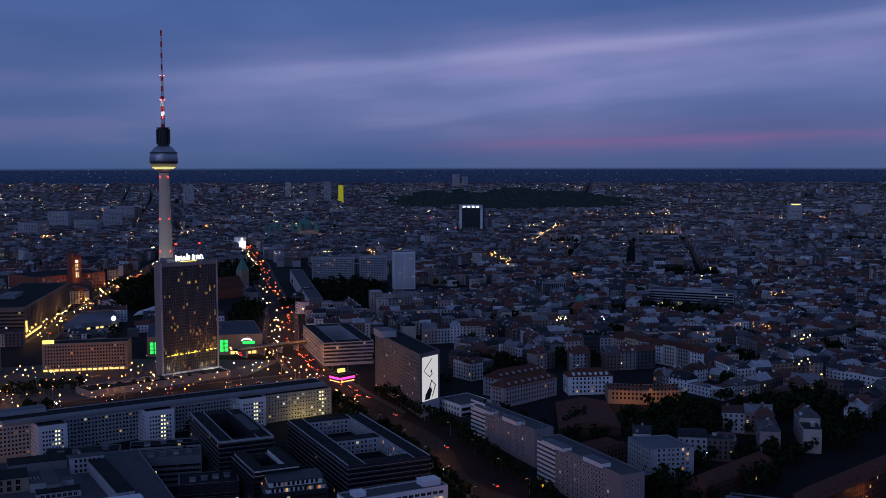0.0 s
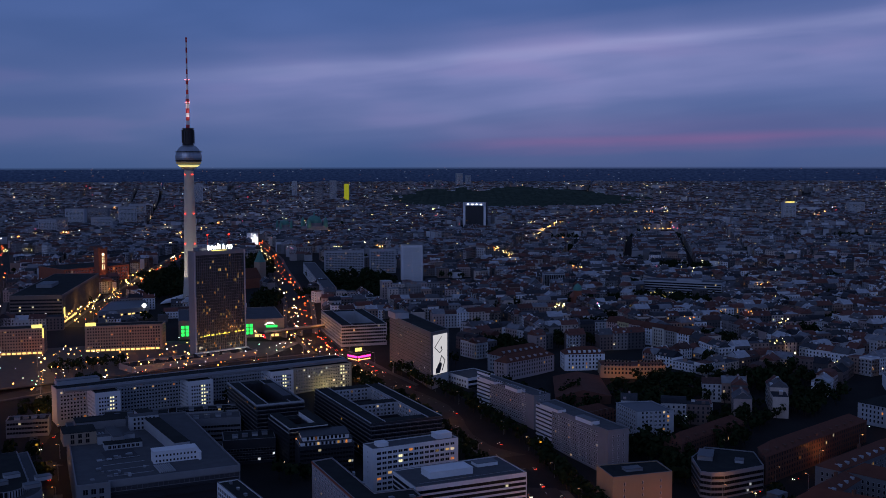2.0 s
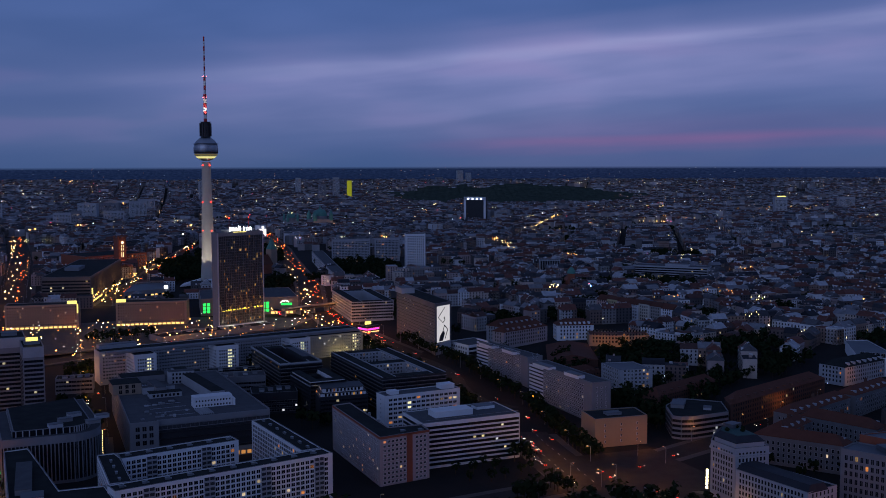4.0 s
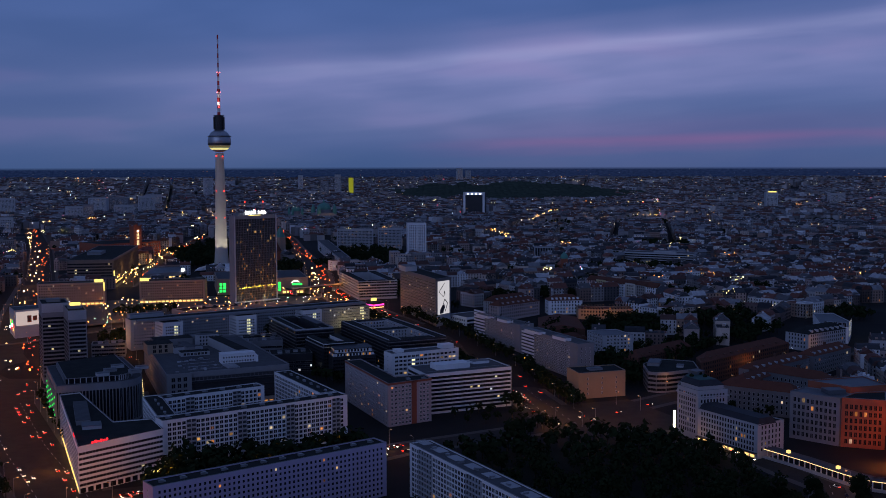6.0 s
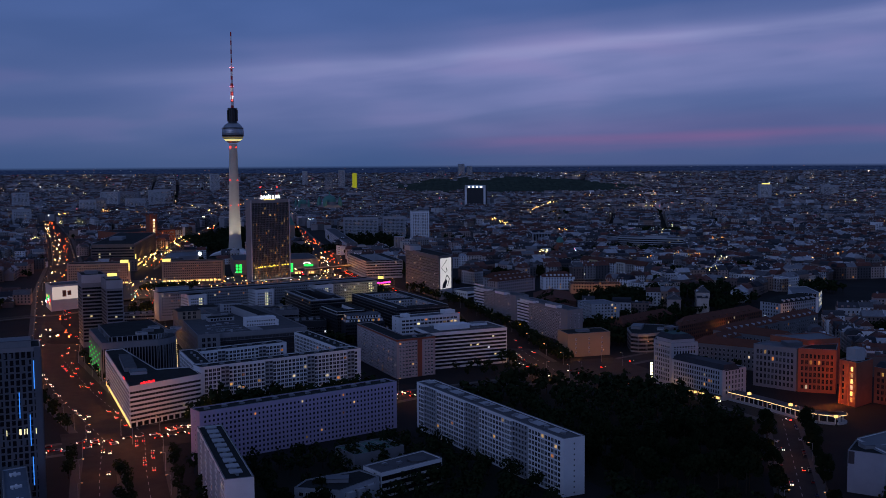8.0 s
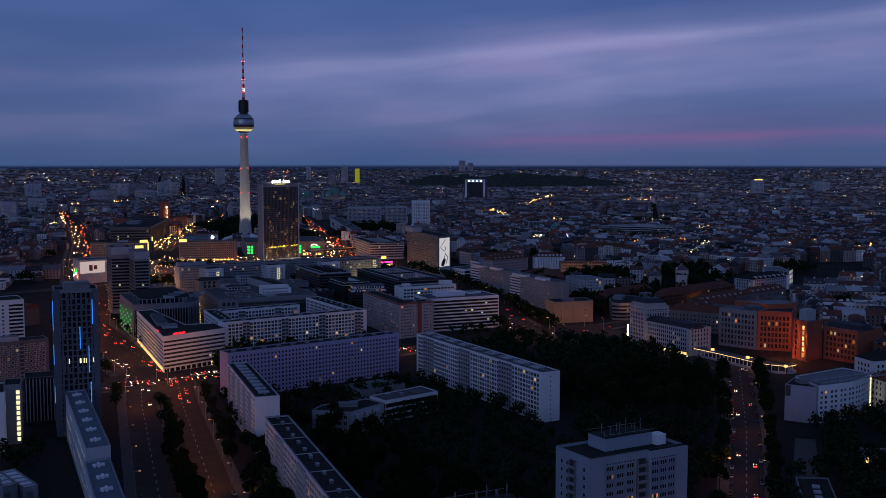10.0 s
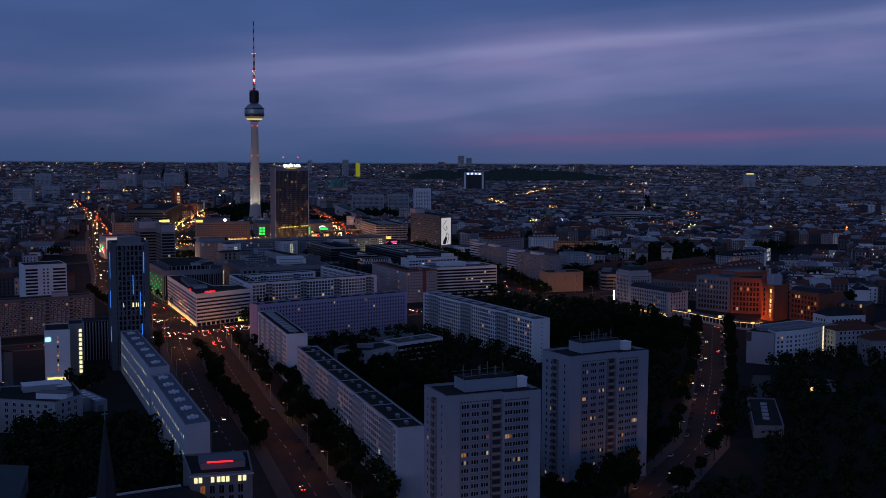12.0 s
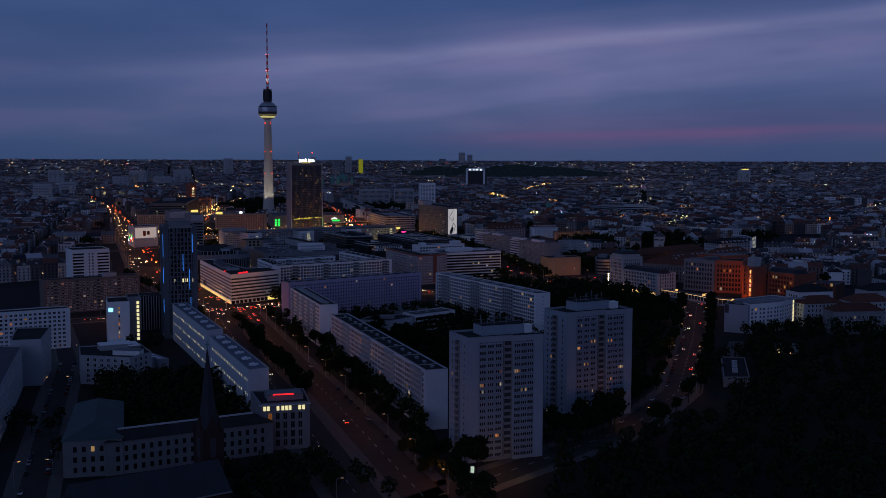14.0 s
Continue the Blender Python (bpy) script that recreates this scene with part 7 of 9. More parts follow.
GREENS = [(362, 436, 16), (368, 463, 12), (400, 461, 16), (337, 397, 14), (335, 480, 6), (316, 341, 14), (373, 617, 12), (536, 565, 14), (539, 700, 12), (381, 635, 10), (483, 677, 12), (314, 376, 12), (455, 441, 18), (487, 458, 14), (358, 365, 10), (189, 262, 8), (167, 260, 9), (465, 403, 14), (927, 692, 16), (571, 413, 16), (359, 197, 10), (20, 475, 9), (26, 520, 8), (128, 470, 8), (140, 520, 8), (134, 420, 8), (150, 560, 7), (85, 545, 8), (40, 590, 10), (80, 640, 9), (355, 592, 9), (439, 618, 19), (501, 672, 11), (649, 747, 26), (873, 1053, 30), (913, 1023, 15), (888, 1360, 20), (925, 1340, 22), (974, 1335, 20), (1150, 1184, 18), (1157, 1032, 14), (786, 706, 13), (850, 865, 14), (440, 1042, 32), (425, 965, 20), (266, 1249, 28), (236, 1120, 24), (366, 1227, 28), (314, 982, 12), (351, 994, 10), (300, 374, 14), (296, 337, 12), (357, 439, 14), (387, 442, 12), (391, 386, 12), (444, 393, 12), (600, 640, 14), (560, 820, 16), (700, 900, 16), (620, 560, 12), (700, 600, 12), (760, 1080, 18), (1000, 900, 16), (480, 800, 10), (530, 590, 8), (410, 720, 9)]
CITYROADS = [(AVENUE, 30), (BOULEVARD, 30), (TORROAD, 20), (FARLEFT, 18), (HILLROAD, 20), (CROSS, 18)]


def off_line(x, y, pts):
    best = 1e9
    for a, b in zip(pts, pts[1:]):
        ax, ay, bx, by = *a, *b
        k = max(0.0, min(1.0, ((x - ax) * (bx - ax) + (y - ay) * (by - ay)) / ((bx - ax) ** 2 + (by - ay) ** 2)))
        best = min(best, math.hypot(x - ax - k * (bx - ax), y - ay - k * (by - ay)))
    return best


def in_wood(d, u, edge=0.0):
    """The large dark wood far off, and smaller parks."""
    if 2860 < d < 4150 and -260 < u < 760:
        # a lens of forest, ragged at its rim
        rim = 1.0 - ((u - 230) / 420) ** 2 - ((d - 3470) / 570) ** 2
        if rim + 0.55 * noise.noise((d / 160, u / 90, 7)) + 0.3 * noise.noise((d / 60, u / 40, 3)) > 0.02:
            return True
    return noise.noise((d / 150, u / 150, 2.0)) > (0.42 if d > 1300 else 0.52 if d > 900 else 0.66)


def allowed(x, y, size=18):
    d, u = 0.468 * x + 0.884 * y, 0.884 * x - 0.468 * y
    if d < 330 or d > 4400:
        return False
    if u > 60:
        if d < 430 and u < 128 + 0.25 * (430 - d):
            return False
        if d < 560 and u < 95:
            return False
    elif u > 8:
        if d < 700:
            return False
    elif u > -190:
        if d < 830:
            return False
    elif d < 335 or (u > -260 and d < 420):
        return False
    for cx, cy, r in KEEP_OUT:
        if (x - cx) ** 2 + (y - cy) ** 2 < (r + size * 0.5) ** 2:
            return False
    if size > 6:
        for cx, cy, r in GREENS:
            if (x - cx) ** 2 + (y - cy) ** 2 < (r + 3) ** 2:
                return False
    if d < 1900:
        for line, w in CITYROADS:
            if off_line(x, y, line) < w / 2 + size * 0.55:
                return False
    return not in_wood(d, u)


WALLS = by_island("house_render", [(0.26, 0.24, 0.24), (0.50, 0.49, 0.50), (0.12, 0.11, 0.11), (0.76, 0.76, 0.78), (0.32, 0.22, 0.18), (0.09, 0.085, 0.09), (0.44, 0.34, 0.32), (0.84, 0.84, 0.86), (0.18, 0.13, 0.12), (0.60, 0.50, 0.44)], var=0.3, size=1.2)
ROOFS = by_island("house_roofs", [(0.15, 0.058, 0.045), (0.045, 0.046, 0.052), (0.11, 0.11, 0.12), (0.17, 0.070, 0.055), (0.028, 0.030, 0.038), (0.22, 0.225, 0.245), (0.09, 0.048, 0.042), (0.44, 0.45, 0.48), (0.055, 0.057, 0.066), (0.12, 0.050, 0.040)], 0.8, 0.45, 2.5)
# far paints narrowed to mid tones: distance haze is put into the colours
HAZEWALLS = by_island("hazed_house_render", [(0.30, 0.29, 0.30), (0.40, 0.39, 0.40), (0.22, 0.21, 0.22), (0.50, 0.50, 0.52), (0.30, 0.24, 0.22), (0.16, 0.155, 0.16), (0.38, 0.33, 0.32), (0.62, 0.62, 0.64)], var=0.3, size=0.6)
HAZEROOFS = by_island("hazed_house_roofs", [(0.13, 0.065, 0.055), (0.06, 0.062, 0.07), (0.12, 0.12, 0.13), (0.15, 0.075, 0.062), (0.05, 0.052, 0.06), (0.19, 0.195, 0.21), (0.09, 0.055, 0.05), (0.27, 0.275, 0.30)], 0.85, 0.4, 1.2)
HOUSEGLASS = surface("house_windows", (0.03, 0.032, 0.04), 0.25, var=0.3)


def house_shapes(walls, roofs, panes, lights, rng, x, y, yaw, l, w, z0, eaves, kind, windows, lit):
    """One terraced house, added to the given shapes: body, roof, chimneys, dormers and windows."""
    c, s = math.cos(yaw), math.sin(yaw)
    P = lambda a, b, z: (x + c * a - s * b, y + s * a + c * b, z0 + z)
    ring = lambda a0, b0, a1, b1, z: [P(a0, b0, z), P(a1, b0, z), P(a1, b1, z), P(a0, b1, z)]
    walls.hull([ring(0, 0, l, w, -2), ring(0, 0, l, w, eaves)], 0, True, False)
    up = w * (0.36 if kind == 0 else 0.0)
    if kind == 0:
        roofs.hull([ring(-0.2, -0.4, l + 0.2, w + 0.4, eaves), ring(-0.2, w * 0.5 - 0.3, l + 0.2, w * 0.5 + 0.3, eaves + up)])
        if windows:
            walls.hull([ring(-0.18, -0.1, 0.18, w + 0.1, eaves - 0.3), ring(-0.18, w * 0.5 - 0.25, 0.18, w * 0.5 + 0.25, eaves + up + 0.55)])
        for a in (0.2, 0.46, 0.72):
            if rng.random() < 0.55:
                walls.hull([ring(l * a, w * 0.46, l * a + 1.1, w * 0.58, eaves + up * 0.6), ring(l * a, w * 0.46, l * a + 1.1, w * 0.58, eaves + up + 1.0)])
        if windows:
            for k in range(3):
                if rng.random() < 0.5:
                    a = l * (0.15 + 0.28 * k)
                    walls.hull([ring(a, 0.4, a + 1.6, 2.4, eaves + 0.4), ring(a, 0.4, a + 1.6, 2.4, eaves + 1.7)])
    elif kind == 1:
        roofs.hull([ring(0.3, 0.3, l - 0.3, w - 0.3, eaves), ring(0.3, 0.3, l - 0.3, w - 0.3, eaves + 0.25)])
        for k in range(rng.randint(0, 2)):
            a, b = rng.uniform(1, l - 4), rng.uniform(1, max(1.1, w - 3.5))
            walls.hull([ring(a, b, a + rng.uniform(1, 3), b + 2, eaves + 0.2), ring(a, b, a + 2, b + 2, eaves + rng.uniform(1, 2.2))])
    else:
        roofs.hull([ring(-0.2, -0.2, l + 0.2, w + 0.2, eaves), ring(0.0, 1.6, l, w - 1.6, eaves + 2.6), ring(0.0, w * 0.4, l, w * 0.6, eaves + 3.2)])
    if windows:
        nf, nb = max(2, int(eaves / 2.5)), max(2, int(l / 2.5))
        for f in range(nf):
            for b in range(nb):
                for back in (0, 1) if windows > 1 else (0,):
                    a, z = l * (b + 0.5) / nb, 1.2 + 2.45 * f
                    if z + 1.4 > eaves:
                        continue
                    q = -0.06 if not back else w + 0.06
                    pts = [P(a - 0.5, q, z), P(a + 0.5, q, z), P(a + 0.5, q, z + 1.4), P(a - 0.5, q, z + 1.4)]
                    (lights if rng.random() < lit else panes).face(pts if not back else pts[::-1])
    elif lit:
        for k in range(3):
            if rng.random() < lit * 4:
                a, z = rng.uniform(1, l - 1), rng.uniform(2, eaves - 1.5)
                lights.face([P(a - 0.7, -0.08, z), P(a + 0.7, -0.08, z), P(a + 0.7, -0.08, z + 1.2), P(a - 0.7, -0.08, z + 1.2)])


CITYLAMP = {"warm": [], "white": []}


def make_city():
    rng = random.Random(8)
    far, farther = [Geo() for _ in range(4)], [Geo() for _ in range(4)]
    single = 0
    yards = []
    bl, bw, street = 74.0, 56.0, 12.0
    near_houses = []
    for zone in range(4):
        # districts, each with its own street grid
        yaw = (radians(-14), radians(9), radians(28), radians(-38))[zone]
        cz, sz = math.cos(yaw), math.sin(yaw)
        for i in range(-42, 62):
            for j in range(-10, 72):
                bx, by = i * (bl + street), j * (bw + street)
                x, y = cz * bx - sz * by, sz * bx + cz * by
                d, u = 0.468 * x + 0.884 * y, 0.884 * x - 0.468 * y
                if abs(u) > 0.45 * (d + 500) + 60 or d < 300 or d > 4500:
                    continue
                mine = int(4 * (0.5 + 0.5 * math.sin(noise.noise((d / 700, u / 600, 0)) * 5 + u / 900))) % 4
                if mine != zone:
                    continue
                low = rng.random() < 0.12
                big = rng.random() < (0.08 if d > 900 else 0.0)
                rows = []
                deep = 9.5
                if big:
                    rows = [(2, 2, 0, bl - 6, 1), (2, bw - 16, 0, bl - 6, 1)]
                else:
                    rows = [(0, 0, 0.0, bl, 0), (bl, 0, math.pi / 2, bw, 0), (bl, bw, math.pi, bl, 0), (0, bw, -math.pi / 2, bw, 0)]
                    if d < 2600:
                        rows += [(bl * 0.36, deep, math.pi / 2, bw - 2 * deep, 2), (bl * 0.70, deep, math.pi / 2, bw - 2 * deep, 2)]
                base_h = rng.uniform(10.2, 12.8) + (3.0 if d > 1400 else 0)
                for ax, ay, ra, ln, row in rows:
                    s = 0.0
                    while s < ln - 4:
                        l = min(ln - s, rng.uniform(9, 15))
                        if ln - s - l < 6:
                            l = ln - s
                        px, py = ax + math.cos(ra) * s, ay + math.sin(ra) * s
                        hx, hy = x + cz * px - sz * py, y + sz * px + cz * py
                        s += l
                        mx = hx + math.cos(ra + yaw) * l / 2 - math.sin(ra + yaw) * 5
                        my = hy + math.sin(ra + yaw) * l / 2 + math.cos(ra + yaw) * 5
                        if rng.random() < (0.035 if row != 2 else 0.25) or not allowed(mx, my, l):
                            continue
                        hd = 0.468 * mx + 0.884 * my
                        e = base_h + rng.uniform(-1.1, 1.1) - (4 if low else 0) - (rng.uniform(1.0, 5.0) if row == 2 else 0)
                        if big:
                            e = rng.uniform(15, 22)
                        kind = 1 if big or rng.random() < 0.30 else (0 if rng.random() < 0.75 else 2)
                        w = deep + rng.uniform(-0.8, 1.2) if not big else 12
                        z0 = land(mx, my)
                        if hd < 640 and single < 220:
                            near_houses.append((hx, hy, ra + yaw, l, w, z0, e, kind))
                            single += 1
                        else:
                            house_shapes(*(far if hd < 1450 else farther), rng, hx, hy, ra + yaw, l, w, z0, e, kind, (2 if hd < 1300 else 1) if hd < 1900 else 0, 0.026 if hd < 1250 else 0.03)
                if d < 2600 and rng.random() < 0.7:
                    yards.append((x + cz * bl * 0.5 - sz * bw * 0.5, y + sz * bl * 0.5 + cz * bw * 0.5))
                # street lamps along the block's edges
                n = 2
                for k in range(n):
                    if rng.random() < 0.62:
                        px, py = rng.uniform(0, bl), -street / 2
                        lx, ly = x + cz * px - sz * py, y + sz * px + cz * py
                        if allowed(lx, ly, 0):
                            CITYLAMP["warm" if rng.random() < 0.72 else "white"].append((lx, ly, land(lx, ly) + (6 if d < 1500 else 15.5)))
    t = tagged(thing("far_city", pose(0, 0, 0), "sea of terraced city houses with red and grey roofs", "city"), kind="stuff")
    for name, g, m in (("walls", far[0], WALLS), ("roofs", far[1], ROOFS), ("windows", far[2], HOUSEGLASS), ("lit_windows", far[3], WARM), ("far_walls", farther[0], HAZEWALLS), ("far_roofs", farther[1], HAZEROOFS), ("far_windows", farther[2], HOUSEGLASS), ("far_lit_windows", farther[3], WARM)):
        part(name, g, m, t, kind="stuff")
    for hx, hy, a, l, w, z0, e, kind in near_houses:
        g = [Geo() for _ in range(4)]
        house_shapes(*g, rng, 0, 0, 0, l, w, 0, e, kind, 2, 0.03)
        h = thing("town_house", pose(hx, hy, z0, 0, 0, math.degrees(a)), ("rendered terraced house with a tiled pitched roof", "rendered terraced house with a flat roof", "rendered terraced house with a mansard roof")[kind], "house", "terraced houses")
        part("wall", g[0], WALLS, h)
        part("roof", g[1], ROOFS, h)
        part("windows", g[2], HOUSEGLASS, h, kind="stuff")
        if g[3].f:
            part("lit_windows", g[3], WARM, h, kind="stuff")
    return yards


YARDS = make_city()


def lamp_cloud(name, pts, mat, size, label):
    """Far street lamps as small lantern heads, joined."""
    g = Geo()
    rng = random.Random(len(pts))
    for x, y, z in pts:
        r = size * (0.7 + rng.random() * 0.7) * (1.0 + max(0.0, math.hypot(x, y) - 1200) / 2600)
        g.hull([[(x + r, y, z), (x, y + r, z), (x - r, y, z), (x, y - r, z)], [(x + r * 0.3, y, z + r), (x, y + r * 0.3, z + r), (x - r * 0.3, y, z + r), (x, y - r * 0.3, z + r)]])
        g.hull([[(x + r * 0.3, y, z - r), (x, y + r * 0.3, z - r), (x - r * 0.3, y, z - r), (x, y - r * 0.3, z - r)], [(x + r, y, z), (x, y + r, z), (x - r, y, z), (x, y - r, z)]])
    tagged(new(name, g.mesh(name, mat)), label, "street lamps", kind="stuff")


lamp_cloud("far_lamps_warm", CITYLAMP["warm"], lamp_light("far_sodium", [(1.0, 0.45, 0.12), (1.0, 0.6, 0.25), (1.0, 0.36, 0.08), (1.0, 0.75, 0.45)], 20.0), 0.42, "far warm street lamps over the roofs")
lamp_cloud("far_lamps_white", CITYLAMP["white"], lamp_light("far_mercury", [(0.9, 0.92, 1.0), (0.7, 0.85, 1.0), (1.0, 0.9, 0.7)], 16.0), 0.38, "far white lamps over the roofs")
rng = random.Random(77)
hz = {"warm": [], "red": [], "white": []}
for k in range(1150):
    d, f = 4200 - 2600 * rng.random() ** 1.5, rng.uniform(-0.42, 0.42)
    u = f * (d + 450)
    x, y = 0.468 * d + 0.884 * u, 0.884 * d - 0.468 * u
    if not in_wood(d, u):
        hz[rng.choices(("warm", "red", "white"), (6, 1, 3))[0]].append((x, y, land(x, y) + rng.uniform(10, 19)))
lamp_cloud("far_lamps_warm", hz["warm"], lamp_light("horizon_sodium", [(1.0, 0.5, 0.2), (1.0, 0.7, 0.4), (1.0, 0.38, 0.12)], 11.0), 0.58, "far warm lamps towards the horizon")
lamp_cloud("far_lamps_red", hz["red"], glow("horizon_red", (1.0, 0.05, 0.10), 4.0, False), 0.6, "far red warning lights towards the horizon")
lamp_cloud("far_lamps_white", hz["white"], lamp_light("horizon_white", [(0.8, 0.85, 1.0), (1.0, 0.9, 0.8), (1.0, 0.6, 0.5)], 6.0), 0.5, "far white lamps towards the horizon")
# strings of bright lamps along far streets
row = {"warm": [], "white": []}
for pts, n, spread, side in (([(960, 1500), (1240, 1830)], 22, 6, "warm"), ([(1700, 1880), (2050, 1850)], 26, 8, "warm"), ([(1500, 2080), (1720, 2060)], 14, 8, "warm"), ([(430, 1830), (520, 1960)], 12, 10, "warm"), ([(570, 1290), (640, 1420)], 10, 5, "warm"), ([(690, 1120), (760, 1300)], 12, 8, "warm"), ([(640, 1340), (680, 1440)], 8, 6, "white"), ([(1230, 1530), (1260, 1500)], 8, 5, "warm")):
    for k in range(n):
        a = k / n
        x, y = pts[0][0] + (pts[1][0] - pts[0][0]) * a + rng.uniform(-spread, spread), pts[0][1] + (pts[1][1] - pts[0][1]) * a + rng.uniform(-spread, spread)
        row[side].append((x, y, land(x, y) + 17))
for pts, n, spread, side in (([(94, 902), (160, 1066)], 26, 2, "white"), ([(94, 902), (160, 1066)], 20, 8, "warm"), ([(208, 1192), (281, 1349)], 22, 9, "warm"), ([(150, 1090), (230, 1150)], 22, 14, "warm"), ([(70, 880), (110, 950)], 12, 9, "white")):
    for k in range(n):
        a = rng.random()
        x, y = pts[0][0] + (pts[1][0] - pts[0][0]) * a + rng.uniform(-spread, spread), pts[0][1] + (pts[1][1] - pts[0][1]) * a + rng.uniform(-spread, spread)
        row[side].append((x, y, land(x, y) + rng.uniform(2, 7)))
# lit courts, signs and stations here and there
spots = {"orange": [], "yellow": [], "cold": []}
for k in range(150):
    d = 520 + 2400 * rng.random() ** 1.3
    u = rng.uniform(-0.36, 0.42) * (d + 420)
    cx, cy = 0.468 * d + 0.884 * u, 0.884 * d - 0.468 * u
    if not allowed(cx, cy, 7):
        continue
    tone, wide_, turn = rng.choices(("orange", "yellow", "cold"), (5, 3, 2))[0], rng.uniform(3, 16) * (1 + d / 2500), rng.uniform(0, 3.14)
    for j in range(rng.randint(2, 11)):
        a, b = rng.uniform(-1, 1) * wide_, rng.uniform(-0.25, 0.25) * wide_
        x, y = cx + a * math.cos(turn) - b * math.sin(turn), cy + a * math.sin(turn) + b * math.cos(turn)
        spots[tone].append((x, y, land(x, y) + rng.uniform(14, 18)))
lamp_cloud("far_lamps_orange", spots["orange"], lamp_light("court_orange", [(1.0, 0.36, 0.07), (1.0, 0.5, 0.14), (1.0, 0.26, 0.05)], 12.0), 0.50, "orange lamps of lit courts among the roofs")
lamp_cloud("far_lamps_yellow", spots["yellow"], lamp_light("court_yellow", [(1.0, 0.72, 0.22), (1.0, 0.85, 0.45)], 12.0), 0.50, "yellow lamps of lit courts among the roofs")
lamp_cloud("far_lamps_cold", spots["cold"], lamp_light("court_cold", [(0.5, 0.7, 1.0), (0.9, 0.95, 1.0), (1.0, 0.10, 0.20), (0.15, 0.4, 1.0)], 9.0), 0.45, "white, blue and red signs among the roofs")
lamp_cloud("far_lamps_warm", row["warm"], lamp_light("bright_far_sodium", [(1.0, 0.55, 0.16), (1.0, 0.42, 0.10)], 16.0), 0.7, "bright warm lamps along a far street")
lamp_cloud("far_lamps_white", row["white"], lamp_light("bright_far_yellow", [(1.0, 0.8, 0.3), (1.0, 0.6, 0.25)], 9.0), 0.55, "bright yellow lamps along a far street")


# ---- trees ----
def tree_meshes(seed, tall, wide, n):
    """Trunk with limbs, and a crown of many small leaf clumps with gaps."""
    rng = random.Random(seed)
    trunk, crown = Geo(), Geo()
    trunk.round(0, 0, [(0.34, -0.3), (0.24, 0.6), (0.18, tall * 0.45), (0.06, tall * 0.8)], 7)
    puffs = []
    for k in range(8):
        a, z = 6.2832 * (k + rng.random() * 0.6) / 8, tall * rng.uniform(0.42, 0.78)
        r = wide * rng.uniform(0.45, 0.85) * (1.15 - z / tall * 0.6)
        tip = (r * math.cos(a), r * math.sin(a), z + tall * rng.uniform(0.03, 0.16))
        trunk.beam((0, 0, z * 0.75), tip, 0.14)
        puffs.append((tip, wide * rng.uniform(0.34, 0.52)))
    puffs.append(((0, 0, tall * 0.86), wide * 0.45))
    puffs.append(((rng.uniform(-0.5, 0.5), 0, tall * 0.66), wide * 0.6))
    for k in range(n):
        (px, py, pz), pr = rng.choice(puffs)
        v = Vector((rng.gauss(0, 1), rng.gauss(0, 1), rng.gauss(0, 0.8))).normalized() * pr * (0.55 + 0.5 * rng.random())
        p = Vector((px, py, pz)) + v
        q = Vector((rng.uniform(-1, 1), rng.uniform(-1, 1), rng.uniform(-0.6, 1))).normalized()
        s = q.orthogonal().normalized() * rng.uniform(0.34, 0.72)
        b = q.cross(s).normalized() * rng.uniform(0.28, 0.60)
        crown.face([tuple(p + s), tuple(p + b), tuple(p - s * 0.9), tuple(p - b)])
    return trunk.mesh("trunk", BARK), crown.mesh("crown", LEAF)


TREES = [tree_meshes(k, tall, wide, n) for k, (tall, wide, n) in enumerate(((9.5, 3.4, 620), (11.5, 4.2, 800), (8.0, 3.2, 520), (13.0, 4.4, 900), (6.5, 2.5, 380)))]
rng = random.Random(21)
PLANTED, FAR_TREES = [], []


def plant(x, y, size=1.0, kind=None):
    k = rng.randrange(4) if kind is None else kind
    if y > 120 or len(PLANTED) > 295:
        FAR_TREES.append((x, y, size * rng.uniform(0.85, 1.15)))
        return
    PLANTED.append((x, y))
    t = thing("tree", pose(x, y, land(x, y), 0, 0, rng.uniform(0, 360)) @ Matrix.Scale(size * rng.uniform(0.85, 1.15), 4), "dark broad-leaved tree in full summer leaf", "tree", "city trees")
    part("trunk", TREES[k][0], None, t)
    part("crown", TREES[k][1], None, t)


def inside(x, y, poly):
    hit = False
    for (ax, ay), (bx, by) in zip(poly, poly[1:] + poly[:1]):
        if (ay > y) != (by > y) and x < (bx - ax) * (y - ay) / (by - ay) + ax:
            hit = not hit
    return hit


def grove(poly, step, size=1.0, stuff=None, skip=0.12):
    """Trees over a patch; with stuff given, into one joined wood."""
    xs, ys = [p[0] for p in poly], [p[1] for p in poly]
    x = min(xs)
    while x < max(xs):
        y = min(ys)
        while y < max(ys):
            px, py = x + rng.uniform(-0.45, 0.45) * step, y + rng.uniform(-0.45, 0.45) * step
            if inside(px, py, poly) and rng.random() > skip:
                if stuff is None:
                    plant(px, py, size)
                else:
                    stuff.append((px, py, size * rng.uniform(0.8, 1.2)))
            y += step
        x += step


